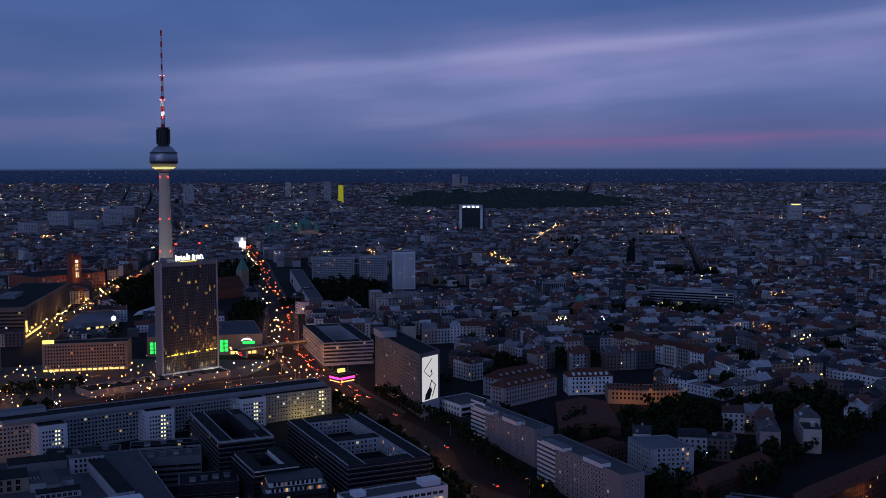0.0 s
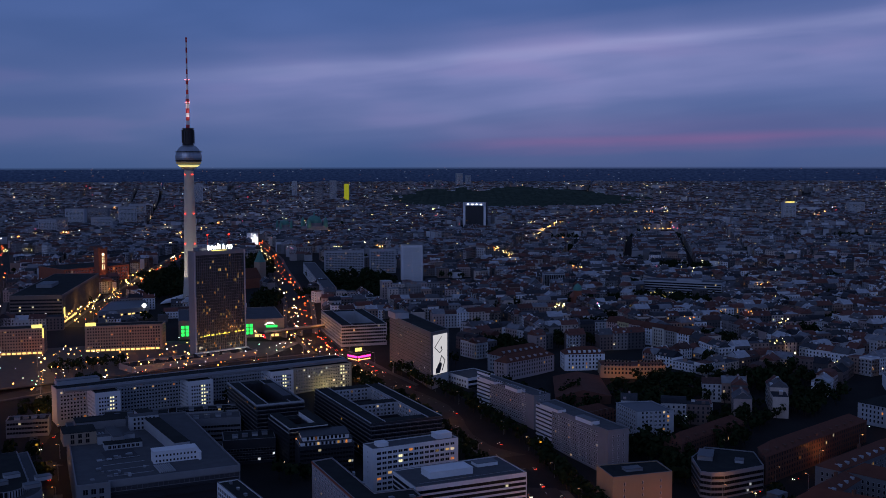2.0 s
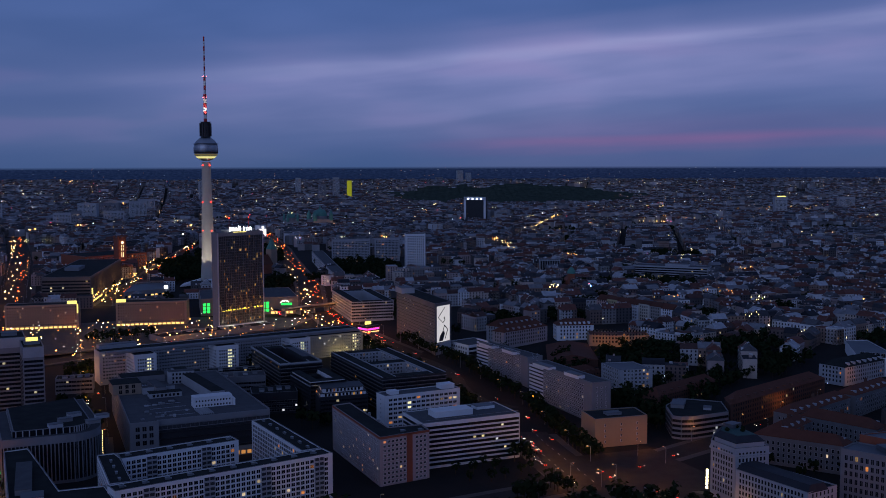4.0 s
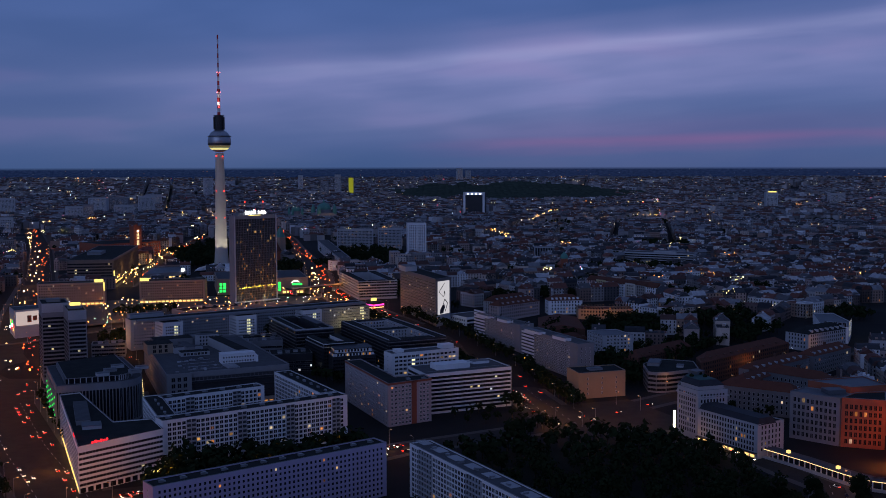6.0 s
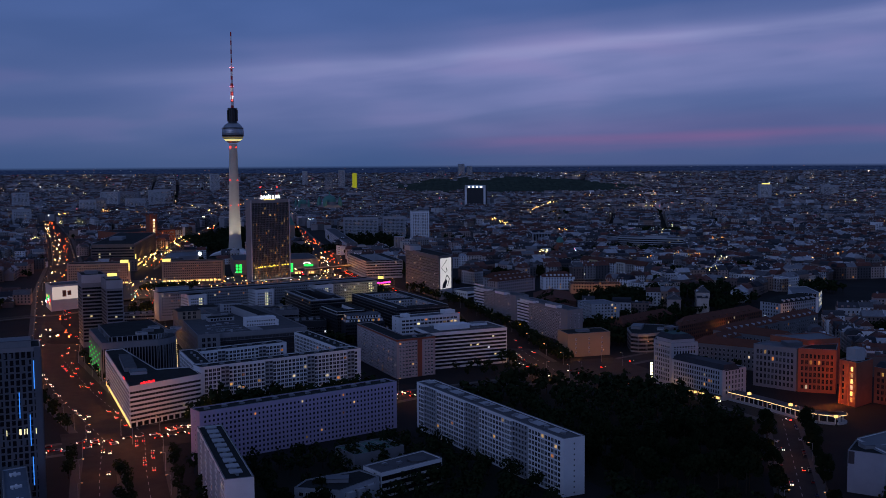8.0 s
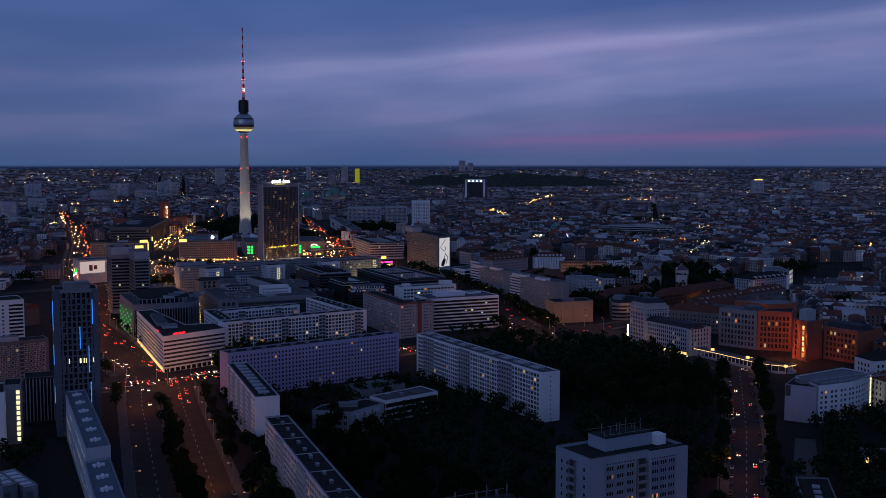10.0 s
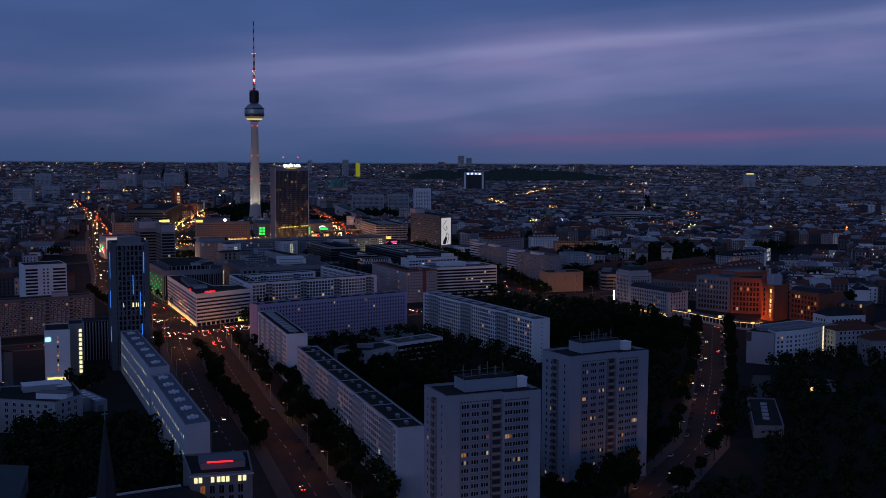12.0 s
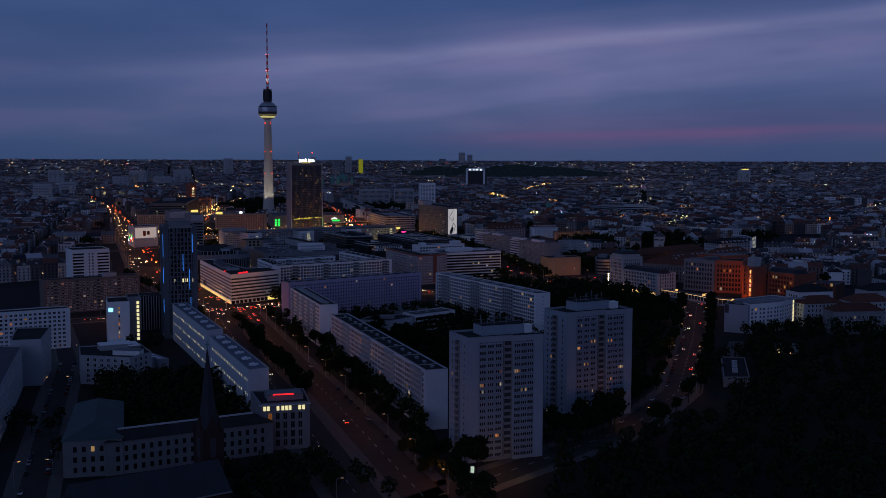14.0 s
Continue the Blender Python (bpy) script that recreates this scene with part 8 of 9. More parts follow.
for side_, first_, last_ in ((19.5, 1, 9), (-19.5, 5, 9), (1.2, 3, 6), (-1.6, 3, 6)):
    for p, d in walk_line(AVENUE[first_:last_], 11 if side_ > 2 else 6):
        if abs(p.y - 245) > 26 and rng.random() < 0.8:
            q = p + Vector((d.y, -d.x)) * (side_ + rng.uniform(-1.5, 1.5))
            plant(q.x, q.y, 0.7 if abs(side_) < 5 else 0.85)
for p, d in walk_line(BOULEVARD[:5], 6):
    for side_ in (-21, -15, 15, 20):
        if rng.random() < 0.8 and p.y > 300:
            q = p + Vector((d.y, -d.x)) * side_
            plant(q.x, q.y, 0.95)
for p, d in walk_line(HILLROAD[2:6], 9):
    for side_ in (-9, 9):
        if rng.random() < 0.8:
            q = p + Vector((d.y, -d.x)) * side_
            plant(q.x, q.y, 0.8)
grove([(-82, -138), (-68, -84), (-49, 58), (-30, 182), (-24, 182), (-38, 86), (-46, 60), (-67, -84), (-74, -140)], 7.0, 0.95, skip=0.1)
grove([(8, -92), (46, -62), (138, 32), (104, 78), (84, 60), (60, 16), (24, -58)], 8.0, 1.05, FAR_TREES, skip=0.08)
grove([(-68, -92), (-44, 56), (-50, 60), (-74, -90)], 6.0, 1.15, FAR_TREES, skip=0.05)
grove([(-36, 60), (-26, 128), (-32, 130), (-44, 62)], 6.5, 0.9, FAR_TREES, skip=0.1)
grove([(-168, -30), (-124, -44), (-112, -20), (-114, 40), (-134, 36), (-160, 40)], 7.0, 1.1, FAR_TREES, skip=0.06)
grove([(-160, -64), (-122, -62), (-118, -44), (-164, -36)], 7.0, 1.0, FAR_TREES, skip=0.1)
grove([(70, -60), (108, -36), (160, 14), (178, 22), (186, 12), (150, -40), (96, -90)], 7.0, 0.95, FAR_TREES, skip=0.25)
grove([(186, 20), (232, 26), (250, 10), (200, 0)], 6.5, 0.8, FAR_TREES, skip=0.1)
grove([(318, 444), (344, 450), (330, 462), (316, 462)], 7.0, 1.0, FAR_TREES, skip=0.1)
grove([(384, 470), (430, 470), (424, 488), (392, 496)], 7.0, 0.9, FAR_TREES, skip=0.2)
grove([(340, 395), (440, 380), (450, 390), (350, 410)], 7.5, 0.9, FAR_TREES, skip=0.2)
grove([(-132, 106), (-114, 104), (-114, 142), (-126, 142)], 7.0, 0.85, FAR_TREES, skip=0.25)
grove([(-36, -124), (-8, -114), (8, -106), (-12, -99), (-36, -110)], 6.0, 0.95, skip=0.1)
grove([(-92, -132), (-78, -128), (-74, -100), (-88, -104)], 6.5, 0.8, skip=0.2)
grove([(296, 332), (330, 356), (332, 372), (312, 386), (298, 352)], 7.5, 0.95, skip=0.15)
grove([(290, 200), (306, 205), (330, 300), (300, 298), (276, 250)], 9.5, 0.9, skip=0.35)
grove([(420, 440), (470, 420), (500, 440), (440, 486)], 9.0, 1.0, skip=0.2)
grove([(296, 440), (314, 444), (318, 520), (300, 530)], 8.0, 0.9, skip=0.2)
grove([(330, 400), (400, 392), (440, 400), (400, 440), (350, 450)], 10.0, 0.9, skip=0.4)
grove([(104, 84), (146, 46), (222, 134), (232, 206), (214, 236), (120, 246), (102, 220)], 8.4, 1.12)
grove([(-22, 96), (-14, 172), (76, 184), (82, 90), (60, 20), (22, -58), (-16, -60), (-36, 40)], 8.2, 0.95, skip=0.14)
grove([(-16, 226), (88, 244), (90, 274), (8, 272), (-14, 250)], 6.5, 1.4, FAR_TREES, skip=0.06)
grove([(150, 282), (196, 286), (200, 310), (152, 312)], 9, 0.7, skip=0.3)
grove([(-168, -24), (-128, -34), (-116, 36), (-134, 38), (-164, 44)], 9.0, 1.0)
grove([(-150, -112), (-112, -112), (-104, -150), (-150, -150)], 9.0, 0.9)
grove([(-56, -140), (-30, -130), (-6, -106), (-34, -100), (-50, -138)], 8.0, 0.8, skip=0.3)
grove([(-40, -84), (-18, -92), (-18, -66), (-38, -40)], 9.0, 0.9)
grove([(-210, -60), (-186, -60), (-176, 20), (-196, 20)], 10, 0.8, skip=0.35)
grove([(64, 686), (110, 690), (112, 712), (60, 708)], 7.0, 0.9)
grove([(300, 590), (318, 590), (330, 640), (306, 650)], 8, 0.9)
WOOD = FAR_TREES
grove([(-150, -104), (-116, -106), (-118, -132), (-150, -138)], 6.0, 0.85, FAR_TREES, 0.05)
grove([(-78, -170), (-52, -148), (4, -124), (30, -126), (44, -290), (-60, -290)], 8.5, 1.0, WOOD, 0.06)
grove([(26, -128), (66, -92), (152, 4), (168, 24), (236, -6), (300, -24), (330, -250), (40, -280)], 10.0, 1.05, WOOD, 0.05)
grove([(190, 1020), (240, 1040), (430, 1300), (460, 1480), (400, 1500), (290, 1330), (200, 1110)], 13, 1.2, WOOD, 0.1)
grove([(262, 900), (290, 890), (330, 1000), (310, 1020)], 9, 1.25, WOOD, 0.08)
grove([(381, 973), (421, 927), (470, 1060), (440, 1075)], 9, 1.25, WOOD, 0.08)
grove([(196, 1050), (250, 1040), (330, 1230), (260, 1240)], 10, 1.3, WOOD, 0.08)
grove([(300, 640), (330, 650), (340, 760), (322, 780)], 9, 1.0, WOOD, 0.1)
grove([(400, 1040), (500, 1060), (500, 1160), (420, 1180)], 11, 1.2, WOOD, 0.1)
for x, y, r in GREENS:
    for k in range(int(r * r / 11)):
        a, q = rng.uniform(0, 6.283), r * math.sqrt(rng.random())
        WOOD.append((x + q * math.cos(a) * 1.25, y + q * math.sin(a) * 0.9, rng.uniform(0.8, 1.35)))
for x, y in YARDS:
    for k in range(rng.randint(2, 7)):
        px, py = x + rng.uniform(-14, 14), y + rng.uniform(-10, 10)
        if allowed(px, py, 4):
            WOOD.append((px, py, rng.uniform(0.8, 1.3)))
for k in range(16000):
    d = 330 + 2900 * rng.random() ** 1.15
    u = rng.uniform(-0.42, 0.42) * (d + 480)
    x, y = 0.468 * d + 0.884 * u, 0.884 * d - 0.468 * u
    if in_wood(d, u) and (d > 900 or u > 150) and all(off_line(x, y, l) > w / 2 for l, w in CITYROADS):
        WOOD.append((x, y, rng.uniform(0.9, 1.5)))


CLEAR = [[(78, -74), (92, -83), (124, -46), (110, -34)], [(118, -28), (128, -38), (172, 6), (160, 16)], [(154, -26), (170, -37), (176, -26), (160, -17)], [(66, -84), (84, -96), (94, -82), (78, -72)]]
WOOD[:] = [w for w in WOOD if not any(inside(w[0], w[1], c) for c in CLEAR)]


def joined_wood(name, spots, label):
    """Many trees as one object: light crowns of leaf clumps on trunks."""
    g = Geo()
    r = random.Random(4)
    for x, y, s in spots:
        z0, tall, wide = land(x, y), 9.5 * s, 3.8 * s
        g.hull([[(x + 0.25, y, z0), (x, y + 0.25, z0), (x - 0.25, y, z0)], [(x + 0.1, y, z0 + tall * 0.6), (x, y + 0.1, z0 + tall * 0.6), (x - 0.1, y, z0 + tall * 0.6)]], 1)
        near = math.hypot(x + 100, y + 200) < 480
        for k in range(95 if near else 34):
            v = Vector((r.gauss(0, 1), r.gauss(0, 1), r.gauss(0, 1))).normalized() * (0.6 + 0.5 * r.random())
            lump = 0.75 + 0.4 * noise.noise((v.x * 1.7 + x, v.y * 1.7 + y, v.z * 1.7))
            p = Vector((x + v.x * wide * lump, y + v.y * wide * lump, z0 + tall * 0.62 + v.z * tall * 0.40 * lump))
            q = (v + Vector((r.uniform(-0.7, 0.7), r.uniform(-0.7, 0.7), r.uniform(-0.3, 0.9)))).normalized()
            a = q.orthogonal().normalized() * r.uniform(0.5, 0.9) * (s if near else 1.7 * s)
            b = q.cross(a).normalized() * r.uniform(0.4, 0.8) * (s if near else 1.7 * s)
            g.face([tuple(p + a), tuple(p + b), tuple(p - a * 0.9), tuple(p - b)])
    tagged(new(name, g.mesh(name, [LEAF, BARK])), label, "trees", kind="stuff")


joined_wood("woodland", WOOD, "dark dense trees of parks and courtyards")


def far_wood():
    """The great wood as a rough canopy far off."""
    g, r = Geo(), random.Random(3)
    step = 26
    d = 2880
    while d < 4380:
        u = -260
        while u < 800:
            if in_wood(d, u) and abs(u) < 0.45 * (d + 500):
                x, y = 0.468 * d + 0.884 * u, 0.884 * d - 0.468 * u
                z, w = land(x, y), step * r.uniform(0.7, 1.0)
                top_ = z + r.uniform(9, 14)
                a0 = r.random() * 6
                ring = lambda k, zz: [(x + w * k * math.cos(a0 + 6.2832 * j / 7) * r.uniform(0.8, 1.2), y + w * k * math.sin(a0 + 6.2832 * j / 7) * r.uniform(0.8, 1.2), zz + r.uniform(-1.5, 1.5)) for j in range(7)]
                g.hull([ring(1.0, z), ring(1.05, z + 5), ring(0.55, top_)])
            u += step
        d += step
    # leaves paler than the near ones, with distance haze put into the colour
    tagged(new("far_woodland", g.mesh("far_woodland", surface("hazed_far_leaves", (0.060, 0.078, 0.062), 1.0, var=0.5, size=0.3, bump=0, spec=0.0))), "large dark wood far across the city", "trees", kind="stuff")


far_wood()


# ---- street lamps, cars, lights of the traffic ----
def lamp_thing():
    t = thing("street_lamp", pose(0, 0, -500), "tall grey street lamp with a glowing warm head", "street lamp", "street lamps")
    part("pole", Geo().round(0, 0, [(0.12, 0), (0.06, 7.6)], 6), METAL, t)
    part("arm", Geo().beam((0, 0, 7.5), (1.4, 0, 7.9), 0.1), METAL, t)
    head = part("head", Geo().box(1.1, -0.22, 7.82, 2.0, 0.22, 7.98), METAL, t)
    part("lamp_glass", Geo().box(1.2, -0.18, 7.70, 1.9, 0.18, 7.81), SODIUM, head, "glowing orange lamp glass")
    return t


LAMP = lamp_thing()
FAR_POSTS = Geo()


def street_light(x, y, power, colour=(1.0, 0.42, 0.10), up=9.0, size=0.6):
    ob = new("street_light", bpy.data.lights.new("street_light", "POINT"))
    ob.data.energy, ob.data.color, ob.data.shadow_soft_size = power, colour, size
    ob.location = (x, y, land(x, y) + up)


def light_road(pts, step, side, power, every, colour=(1.0, 0.42, 0.10), up=9.0, lean=(-0.55, 0.55)):
    """Lamp posts along both kerbs; every so many also light the road."""
    for k, (p, d) in enumerate(walk_line(pts, step)):
        for sgn in (-1, 1):
            q = p + Vector((d.y, -d.x)) * side * sgn
            turn = math.degrees(math.atan2(d.y, d.x)) + (90 if sgn > 0 else -90)
            if q.y < 230:
                copy_thing(LAMP, pose(q.x, q.y, land(q.x, q.y), 0, 0, turn))
            else:
                for o in LAMP.children_recursive:
                    put(FAR_POSTS, o.data, pose(q.x, q.y, land(q.x, q.y), 0, 0, turn), [METAL, SODIUM])
        if power and k % every == 0:
            q = p + Vector((d.y, -d.x)) * side * lean[k % 2]
            street_light(q.x, q.y, power, colour, up)


light_road(AVENUE[1:5], 34, 16.5, 620, 1, (1.0, 0.30, 0.05), 6.5, (0.55, 0.7))
light_road(AVENUE[4:6], 30, 16.5, 1000, 1, (1.0, 0.29, 0.04), 7.0, (0.55, 0.7))
light_road(AVENUE[5:11], 26, 16.5, 1700, 1, (1.0, 0.29, 0.04), 7.5)
light_road(AVENUE[10:13], 46, 12, 2600, 2, (1.0, 0.36, 0.07))
light_road(BOULEVARD[0:5], 34, 14.5, 2600, 2, (1.0, 0.36, 0.07))
light_road(BOULEVARD[4:8], 34, 14.5, 2200, 1, (1.0, 0.34, 0.06))
light_road(CROSS[1:5], 40, 9, 2000, 1, (1.0, 0.36, 0.07))
light_road(HILLROAD[2:6], 66, 7.5, 1000, 1, (1.0, 0.34, 0.10))
light_road(TORROAD[:4], 36, 8.5, 800, 2, (1.0, 0.36, 0.07))
light_road(BACKLANE[1:], 34, 7, 1500, 1, (1.0, 0.40, 0.08))
light_road(SIDELANE[:4], 90, 5.5, 0, 2)
light_road(SQUAREROAD[1:], 34, 12, 2800, 1, (1.0, 0.34, 0.06))
light_road(FARLEFT[:4], 40, 9, 4000, 2, (1.0, 0.5, 0.16))
tagged(new("far_street_lamps", FAR_POSTS.mesh("far_street_lamps", [METAL, SODIUM])), "grey street lamps with warm heads along the far roads", "street lamps", kind="stuff")
for o in (*LAMP.children_recursive, LAMP):
    bpy.data.objects.remove(o)
# lit parking sign and a white van at the corner
t = thing("parking_sign", pose(-78, -137, 0.1, 0, 0, -25), "tall lit parking sign on a grey post", "sign")
part("post", Geo().box(-0.08, -0.08, 0, 0.08, 0.08, 3.2), METAL, t)
part("panel", Geo().box(-0.7, -0.12, 1.0, 0.7, 0.12, 3.4), DARKMETAL, t)
part("lit_face", Geo().box(-0.55, -0.16, 1.2, 0.55, -0.12, 3.2), glow("sign_face", (0.75, 0.95, 0.75), 0.9, False), t, "pale green lit face")
t = thing("van", pose(-84, -146, 0.15, 0, 0, 150), "white delivery van on the crossing", "van")
part("body", Geo().hull([[(-2.4, -0.85, 0.3), (2.0, -0.85, 0.3), (2.0, 0.85, 0.3), (-2.4, 0.85, 0.3)], [(-2.4, -0.85, 1.9), (1.3, -0.8, 1.9), (1.3, 0.8, 1.9), (-2.4, 0.85, 1.9)]], 0, True, True), WHITE, t)
part("windscreen", Geo().hull([[(1.92, -0.7, 1.0), (1.97, -0.7, 1.0), (1.97, 0.7, 1.0), (1.92, 0.7, 1.0)], [(1.42, -0.68, 1.8), (1.47, -0.68, 1.8), (1.47, 0.68, 1.8), (1.42, 0.68, 1.8)]], 0, True, True), GLASS, t)
part("bonnet", Geo().box(1.9, -0.8, 0.3, 2.6, 0.8, 0.95), WHITE, t)
for x in (-1.6, 1.6):
    for y in (-0.85, 0.85):
        part("wheel", Geo().round(0, 0, [(0.3, -0.1), (0.3, 0.1)], 12), DARKMETAL, t, at=pose(x, y, 0.3, 90))

# lights at fronts and squares
for x, y, p, up, c in ((125, 742, 1500, 4, (1, 0.26, 0.04)), (60, 768, 900, 4, (1, 0.26, 0.04)), (150, 735, 1200, 6, (1, 0.30, 0.05)), (190, 745, 2000, 7, (1, 0.32, 0.06)), (196, 702, 700, 6, (1, 0.9, 0.6)), (172, 696, 700, 6, (1, 0.9, 0.6)), (264, 300, 700, 4, (1, 0.32, 0.07)), (246, 306, 400, 3, (1, 0.36, 0.08)), (250, 342, 1300, 7, (1, 0.34, 0.07)), (262, 400, 1300, 7, (1, 0.34, 0.07)), (257, 268, 700, 6, (1, 0.34, 0.07)),
                       (290, 166, 160, 3, (1, 0.20, 0.025)), (284, 138, 4800, 4, (1, 0.24, 0.03)), (287, 132, 1800, 12, (1, 0.24, 0.03)), (302, 126, 260, 3, (1, 0.20, 0.025)), (304, 152, 1500, 14, (1, 0.20, 0.025)), (308, 179, 900, 18, (1, 0.20, 0.025)), (230, 715, 2500, 9, (1, 0.8, 0.7)), (245, 745, 2500, 6, (1, 0.5, 0.3)), (-20, 250, 1800, 6, (1, 0.36, 0.08)), (-38, 300, 1500, 6, (1, 0.36, 0.08)), (386, 502, 700, 4, (1, 0.36, 0.06)), (400, 494, 600, 4, (1, 0.36, 0.06)), (414, 486, 700, 4, (1, 0.36, 0.06)),
                       (193, 1234, 2500, 6, (1, 0.30, 0.08)), (196, 1235, 1800, 26, (1, 0.30, 0.08)), (208, 563, 1100, 3, (1, 0.75, 0.25)), (218, 560, 1000, 3, (1, 0.75, 0.25)), (520, 1690, 6000, 6, (1, 0.95, 0.95)), (650, 1770, 4000, 6, (1, 0.5, 0.15)), (690, 1770, 4000, 6, (1, 0.5, 0.15)), (-66, -132, 260, 4, (1, 0.45, 0.15)), (-135, 130, 220, 3, (1, 0.45, 0.12)), (-66, -30, 260, 5, (1, 0.62, 0.16)), (-58, 30, 260, 5, (1, 0.62, 0.16)), (-72, -86, 260, 5, (1, 0.62, 0.16)), (-47, 110, 260, 5, (1, 0.62, 0.16)), (-66, -146, 260, 4, (1, 0.62, 0.16)), (-116, -52, 120, 3, (1, 0.45, 0.12)), (214, 306, 1500, 6, (1, 0.42, 0.10)), (226, 268, 1500, 7, (1, 0.38, 0.08)), (206, 282, 1200, 6, (1, 0.42, 0.10)), (232, 244, 1100, 6, (1, 0.34, 0.07)), (238, 206, 500, 4, (1, 0.45, 0.12)), (-92, -140, 700, 6, (1, 0.30, 0.06)), (-76, -152, 500, 6, (1, 0.30, 0.06))):
    street_light(x, y, p, c, up)
for a in (20, 140, 260):
    ob = new("mast_light", bpy.data.lights.new("mast_light", "SPOT"))
    ob.data.energy, ob.data.color, ob.data.spot_size, ob.data.shadow_soft_size = 40000, (1.0, 0.86, 0.72), radians(24), 0.3
    x, y = 237.8 + 5.5 * math.cos(radians(a)), 1006.2 + 5.5 * math.sin(radians(a))
    ob.matrix_world = look((x, y, 186.5), (237.8, 1006.2, 208))
for a in (-150, -60, 30):
    ob = new("tower_floodlight", bpy.data.lights.new("tower_floodlight", "SPOT"))
    ob.data.energy, ob.data.color, ob.data.spot_size, ob.data.shadow_soft_size = 60000, (1.0, 0.90, 0.70), radians(40), 0.5
    x, y = 237.8 + 34 * math.cos(radians(a)), 1006.2 + 34 * math.sin(radians(a))
    ob.matrix_world = look((x, y, 16), (237.8, 1006.2, 70))


CARPAINTS = [surface("car_paint_" + n, c, 0.3, 0.2, 0.05, rand=0.2, bump=0) for n, c in (("black", (0.02, 0.02, 0.022)), ("silver", (0.35, 0.36, 0.38)), ("white", (0.6, 0.6, 0.6)), ("blue", (0.03, 0.05, 0.12)), ("red", (0.22, 0.02, 0.02)))]
TYRE = surface("tyre_rubber", (0.02, 0.02, 0.02), 0.9)


def car_proto(paint, lights):
    t = thing("car", pose(0, 0, -500), "parked car with its lights off" if not lights else "car on the road with its lights on", "car", "cars")
    body = Geo().hull([[(-1.55, -0.62, 0.25), (1.55, -0.62, 0.25), (1.55, 0.62, 0.25), (-1.55, 0.62, 0.25)], [(-1.6, -0.64, 0.6), (1.6, -0.64, 0.55), (1.6, 0.64, 0.55), (-1.6, 0.64, 0.6)], [(-1.45, -0.56, 0.72), (1.4, -0.56, 0.68), (1.4, 0.56, 0.68), (-1.45, 0.56, 0.72)]], 0, True, True)
    part("body", body, paint, t)
    part("cabin", Geo().hull([[(-1.3, -0.55, 0.70), (0.75, -0.55, 0.70), (0.75, 0.55, 0.70), (-1.3, 0.55, 0.70)], [(-0.95, -0.44, 1.06), (0.3, -0.44, 1.06), (0.3, 0.44, 1.06), (-0.95, 0.44, 1.06)]]), GLASS, t)
    for x in (-1.0, 1.0):
        for y in (-0.6, 0.6):
            part("wheel", Geo().round(0, 0, [(0.24, -0.08), (0.24, 0.08)], 10), TYRE, t, at=pose(x, y, 0.24, 90))
    if lights:
        for y in (-0.45, 0.45):
            part("headlight", Geo().box(1.56, y - 0.17, 0.42, 1.72, y + 0.17, 0.68), HEAD, t)
            part("tail_light", Geo().box(-1.74, y - 0.17, 0.45, -1.58, y + 0.17, 0.70), TAIL, t)
    return t


FAR_CARS, CARMATS = Geo(), [*CARPAINTS, GLASS, TYRE, HEAD, TAIL]
CARS = [(car_proto(p, False), car_proto(p, True)) for p in CARPAINTS]


def park(x, y, yaw, on):
    car, m = CARS[rng.randrange(5)][1 if on else 0], pose(x, y, land(x, y) + 0.15, 0, 0, yaw)
    if y < 215:
        copy_thing(car, m)
    else:
        for o in car.children:
            put(FAR_CARS, o.data, m @ o.matrix_basis, CARMATS)


def traffic(pts, step, lanes, chance, on=True):
    for p, d in walk_line(pts, step):
        a = math.degrees(math.atan2(d.y, d.x))
        for off in lanes:
            if rng.random() < chance:
                q = p + Vector((d.y, -d.x)) * off + d * rng.uniform(-3, 3)
                park(q.x, q.y, a + (180 if off < 0 else 0) + rng.uniform(-2, 2), on)


traffic(AVENUE[1:5], 22, (-13, -9.5, -6, 6, 9.5, 13), 0.10)
traffic(AVENUE[5:11], 9, (-12, -8.5, -5.5, 5.5, 8.5, 12), 0.15)
traffic(BACKLANE, 10, (-3, 3), 0.35)
traffic(BOULEVARD[:5], 15, (-9, -5, 5, 9), 0.2)
traffic(BOULEVARD[4:8], 12, (-8, -5, 5, 8), 0.3)
traffic(CROSS[1:5], 7, (-5, -2, 2, 5), 0.45)
traffic(HILLROAD[3:7], 16, (-3, 3), 0.22)
traffic(TORROAD[:4], 12, (-4, 4), 0.35)
traffic(SQUAREROAD[1:], 14, (-6, 6), 0.35)
traffic(HILLROAD[2:6], 4.6, (-5.2, 5.2), 0.42, False)
traffic(SIDELANE[:4], 4.6, (-3.2, 3.2), 0.45, False)
traffic(AVENUE[1:5], 5.0, (-15, 15), 0.15, False)
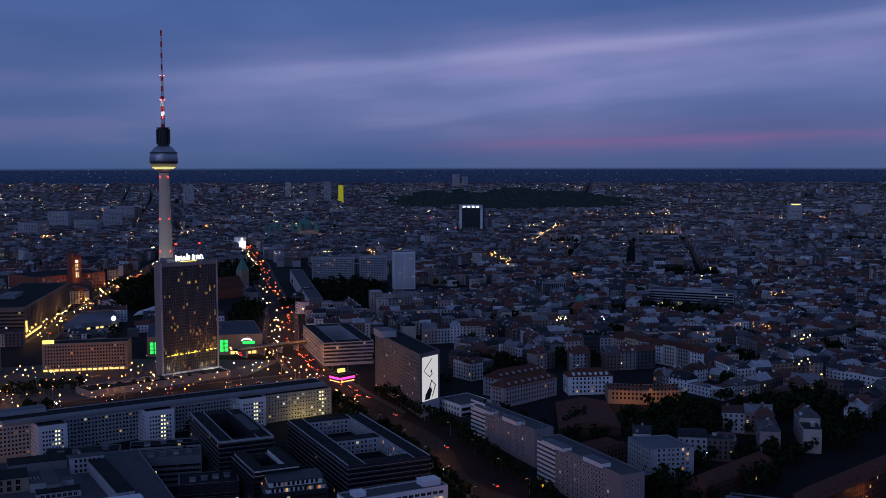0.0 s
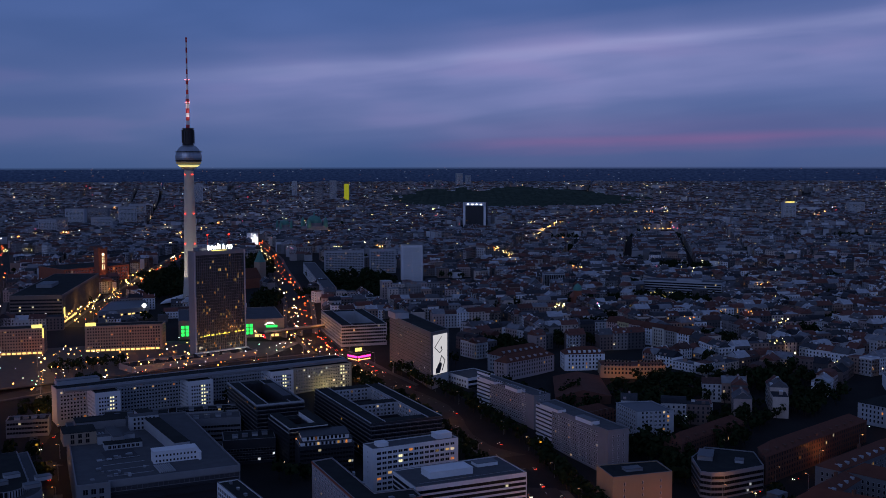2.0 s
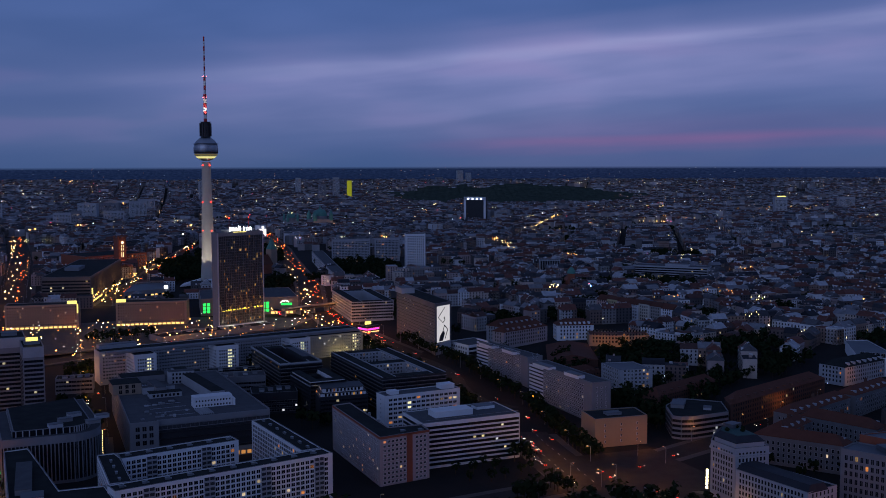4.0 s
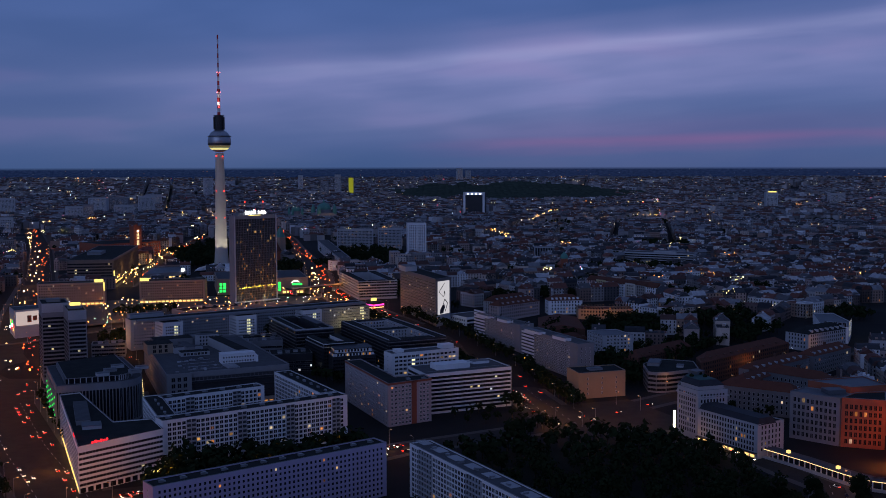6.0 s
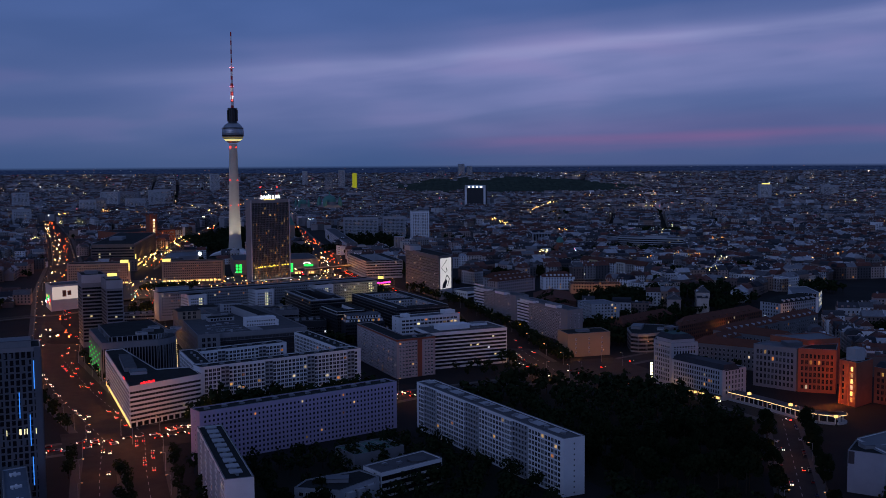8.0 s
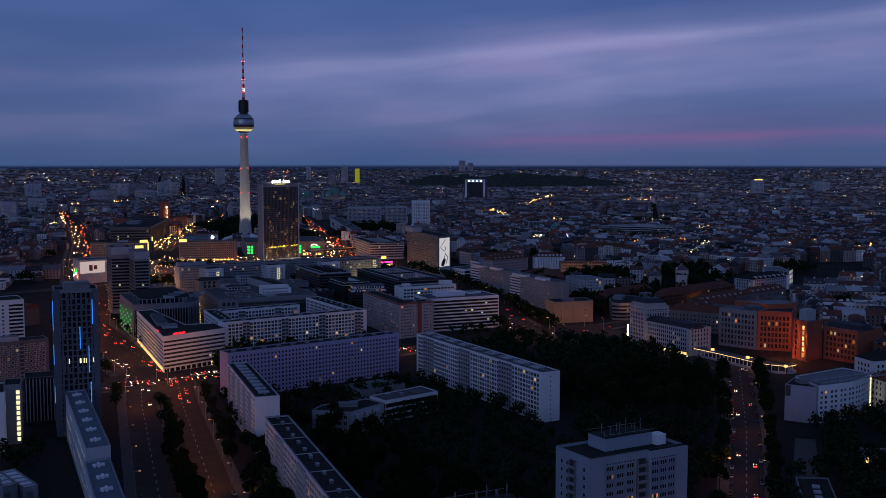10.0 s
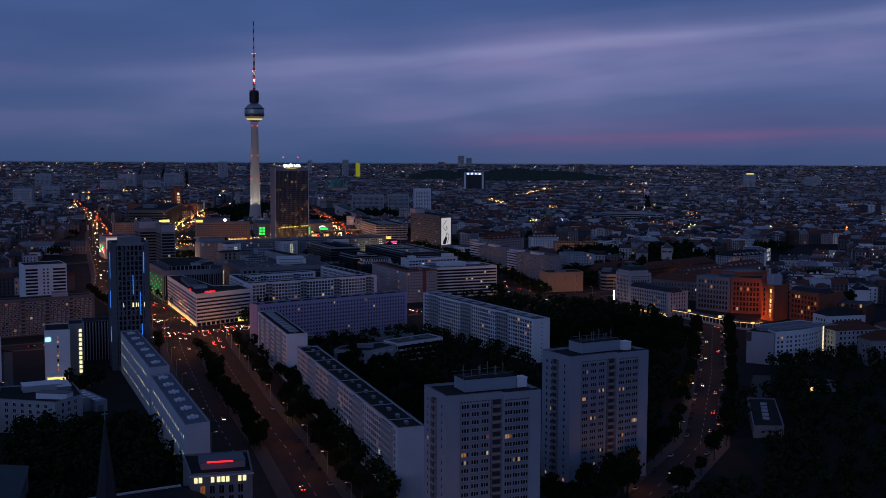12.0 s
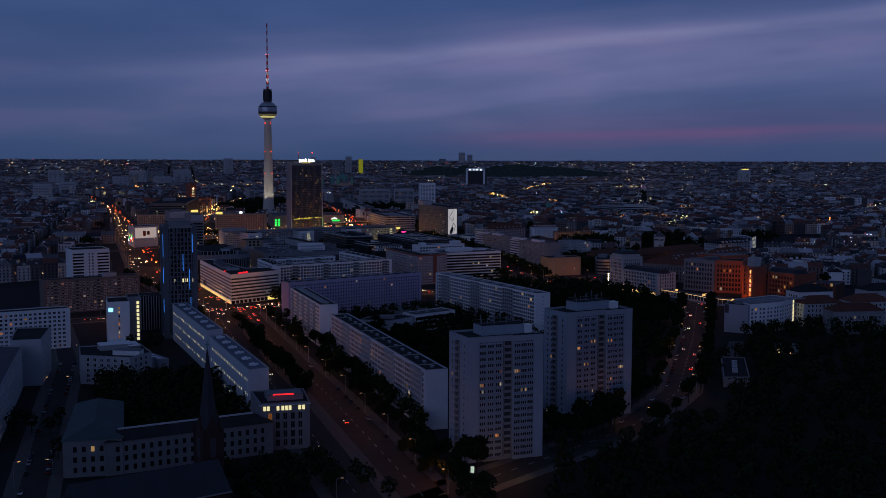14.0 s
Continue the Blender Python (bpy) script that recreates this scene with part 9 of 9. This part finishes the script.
for x, y, n, yaw in ((-20, 252, 12, 8), (2, 256, 8, 8), (214, 318, 14, 70), (205, 300, 10, 80), (228, 228, 6, 100)):
    for k in range(n):
        park(x + (k % 6) * 3.9 * math.cos(radians(yaw)) + rng.uniform(-1, 1), y + (k % 6) * 3.9 * math.sin(radians(yaw)) + 2.6 * (k // 6), yaw + rng.choice((0, 180)), rng.random() < 0.7)
for pair in CARS:
    for c in pair:
        for o in (*c.children, c):
            bpy.data.objects.remove(o)
tagged(new("far_cars", FAR_CARS.mesh("far_cars", CARMATS)), "cars with their lights on along the far roads", "cars", kind="stuff")
# lights of far traffic
far_head, far_tail = [], []
for pts, n, w in ((BOULEVARD[4:], 130, 11), (AVENUE[9:], 110, 10), (FARLEFT, 60, 6)):
    line = walk_line(pts, 6)
    for k in range(n):
        p, d = line[int(len(line) * rng.random() ** 1.2)]
        off = rng.uniform(-w, w)
        q = p + Vector((d.y, -d.x)) * off
        (far_head if off < 0 else far_tail).append((q.x, q.y, land(q.x, q.y) + 1.0))
lamp_cloud("far_headlights", far_head, lamp_light("far_headlight", [(1.0, 0.62, 0.24), (1.0, 0.48, 0.14), (1.0, 0.78, 0.45)], 17.0), 0.62, "headlights of far traffic")
lamp_cloud("far_tail_lights", far_tail, lamp_light("far_tail_light", [(1.0, 0.08, 0.02), (1.0, 0.16, 0.03)], 14.0), 0.58, "tail lights of far traffic")
sq = {"warm": [], "white": []}
for k in range(210):
    x, y = rng.uniform(-10, 255), rng.uniform(645, 770)
    sq["warm" if rng.random() < 0.72 else "white"].append((x, y, land(x, y) + rng.uniform(2, 6)))
lamp_cloud("square_lamps", sq["warm"], lamp_light("square_sodium", [(1.0, 0.40, 0.10), (1.0, 0.26, 0.05), (1.0, 0.55, 0.2)], 16.0), 0.46, "warm globe lamps on the square")
lamp_cloud("square_lamps", sq["white"], lamp_light("square_white", [(0.95, 0.97, 1.0), (0.8, 0.7, 1.0), (1.0, 0.9, 0.6), (0.3, 1.0, 0.6)], 13.0), 0.38, "white globe lamps on the square")
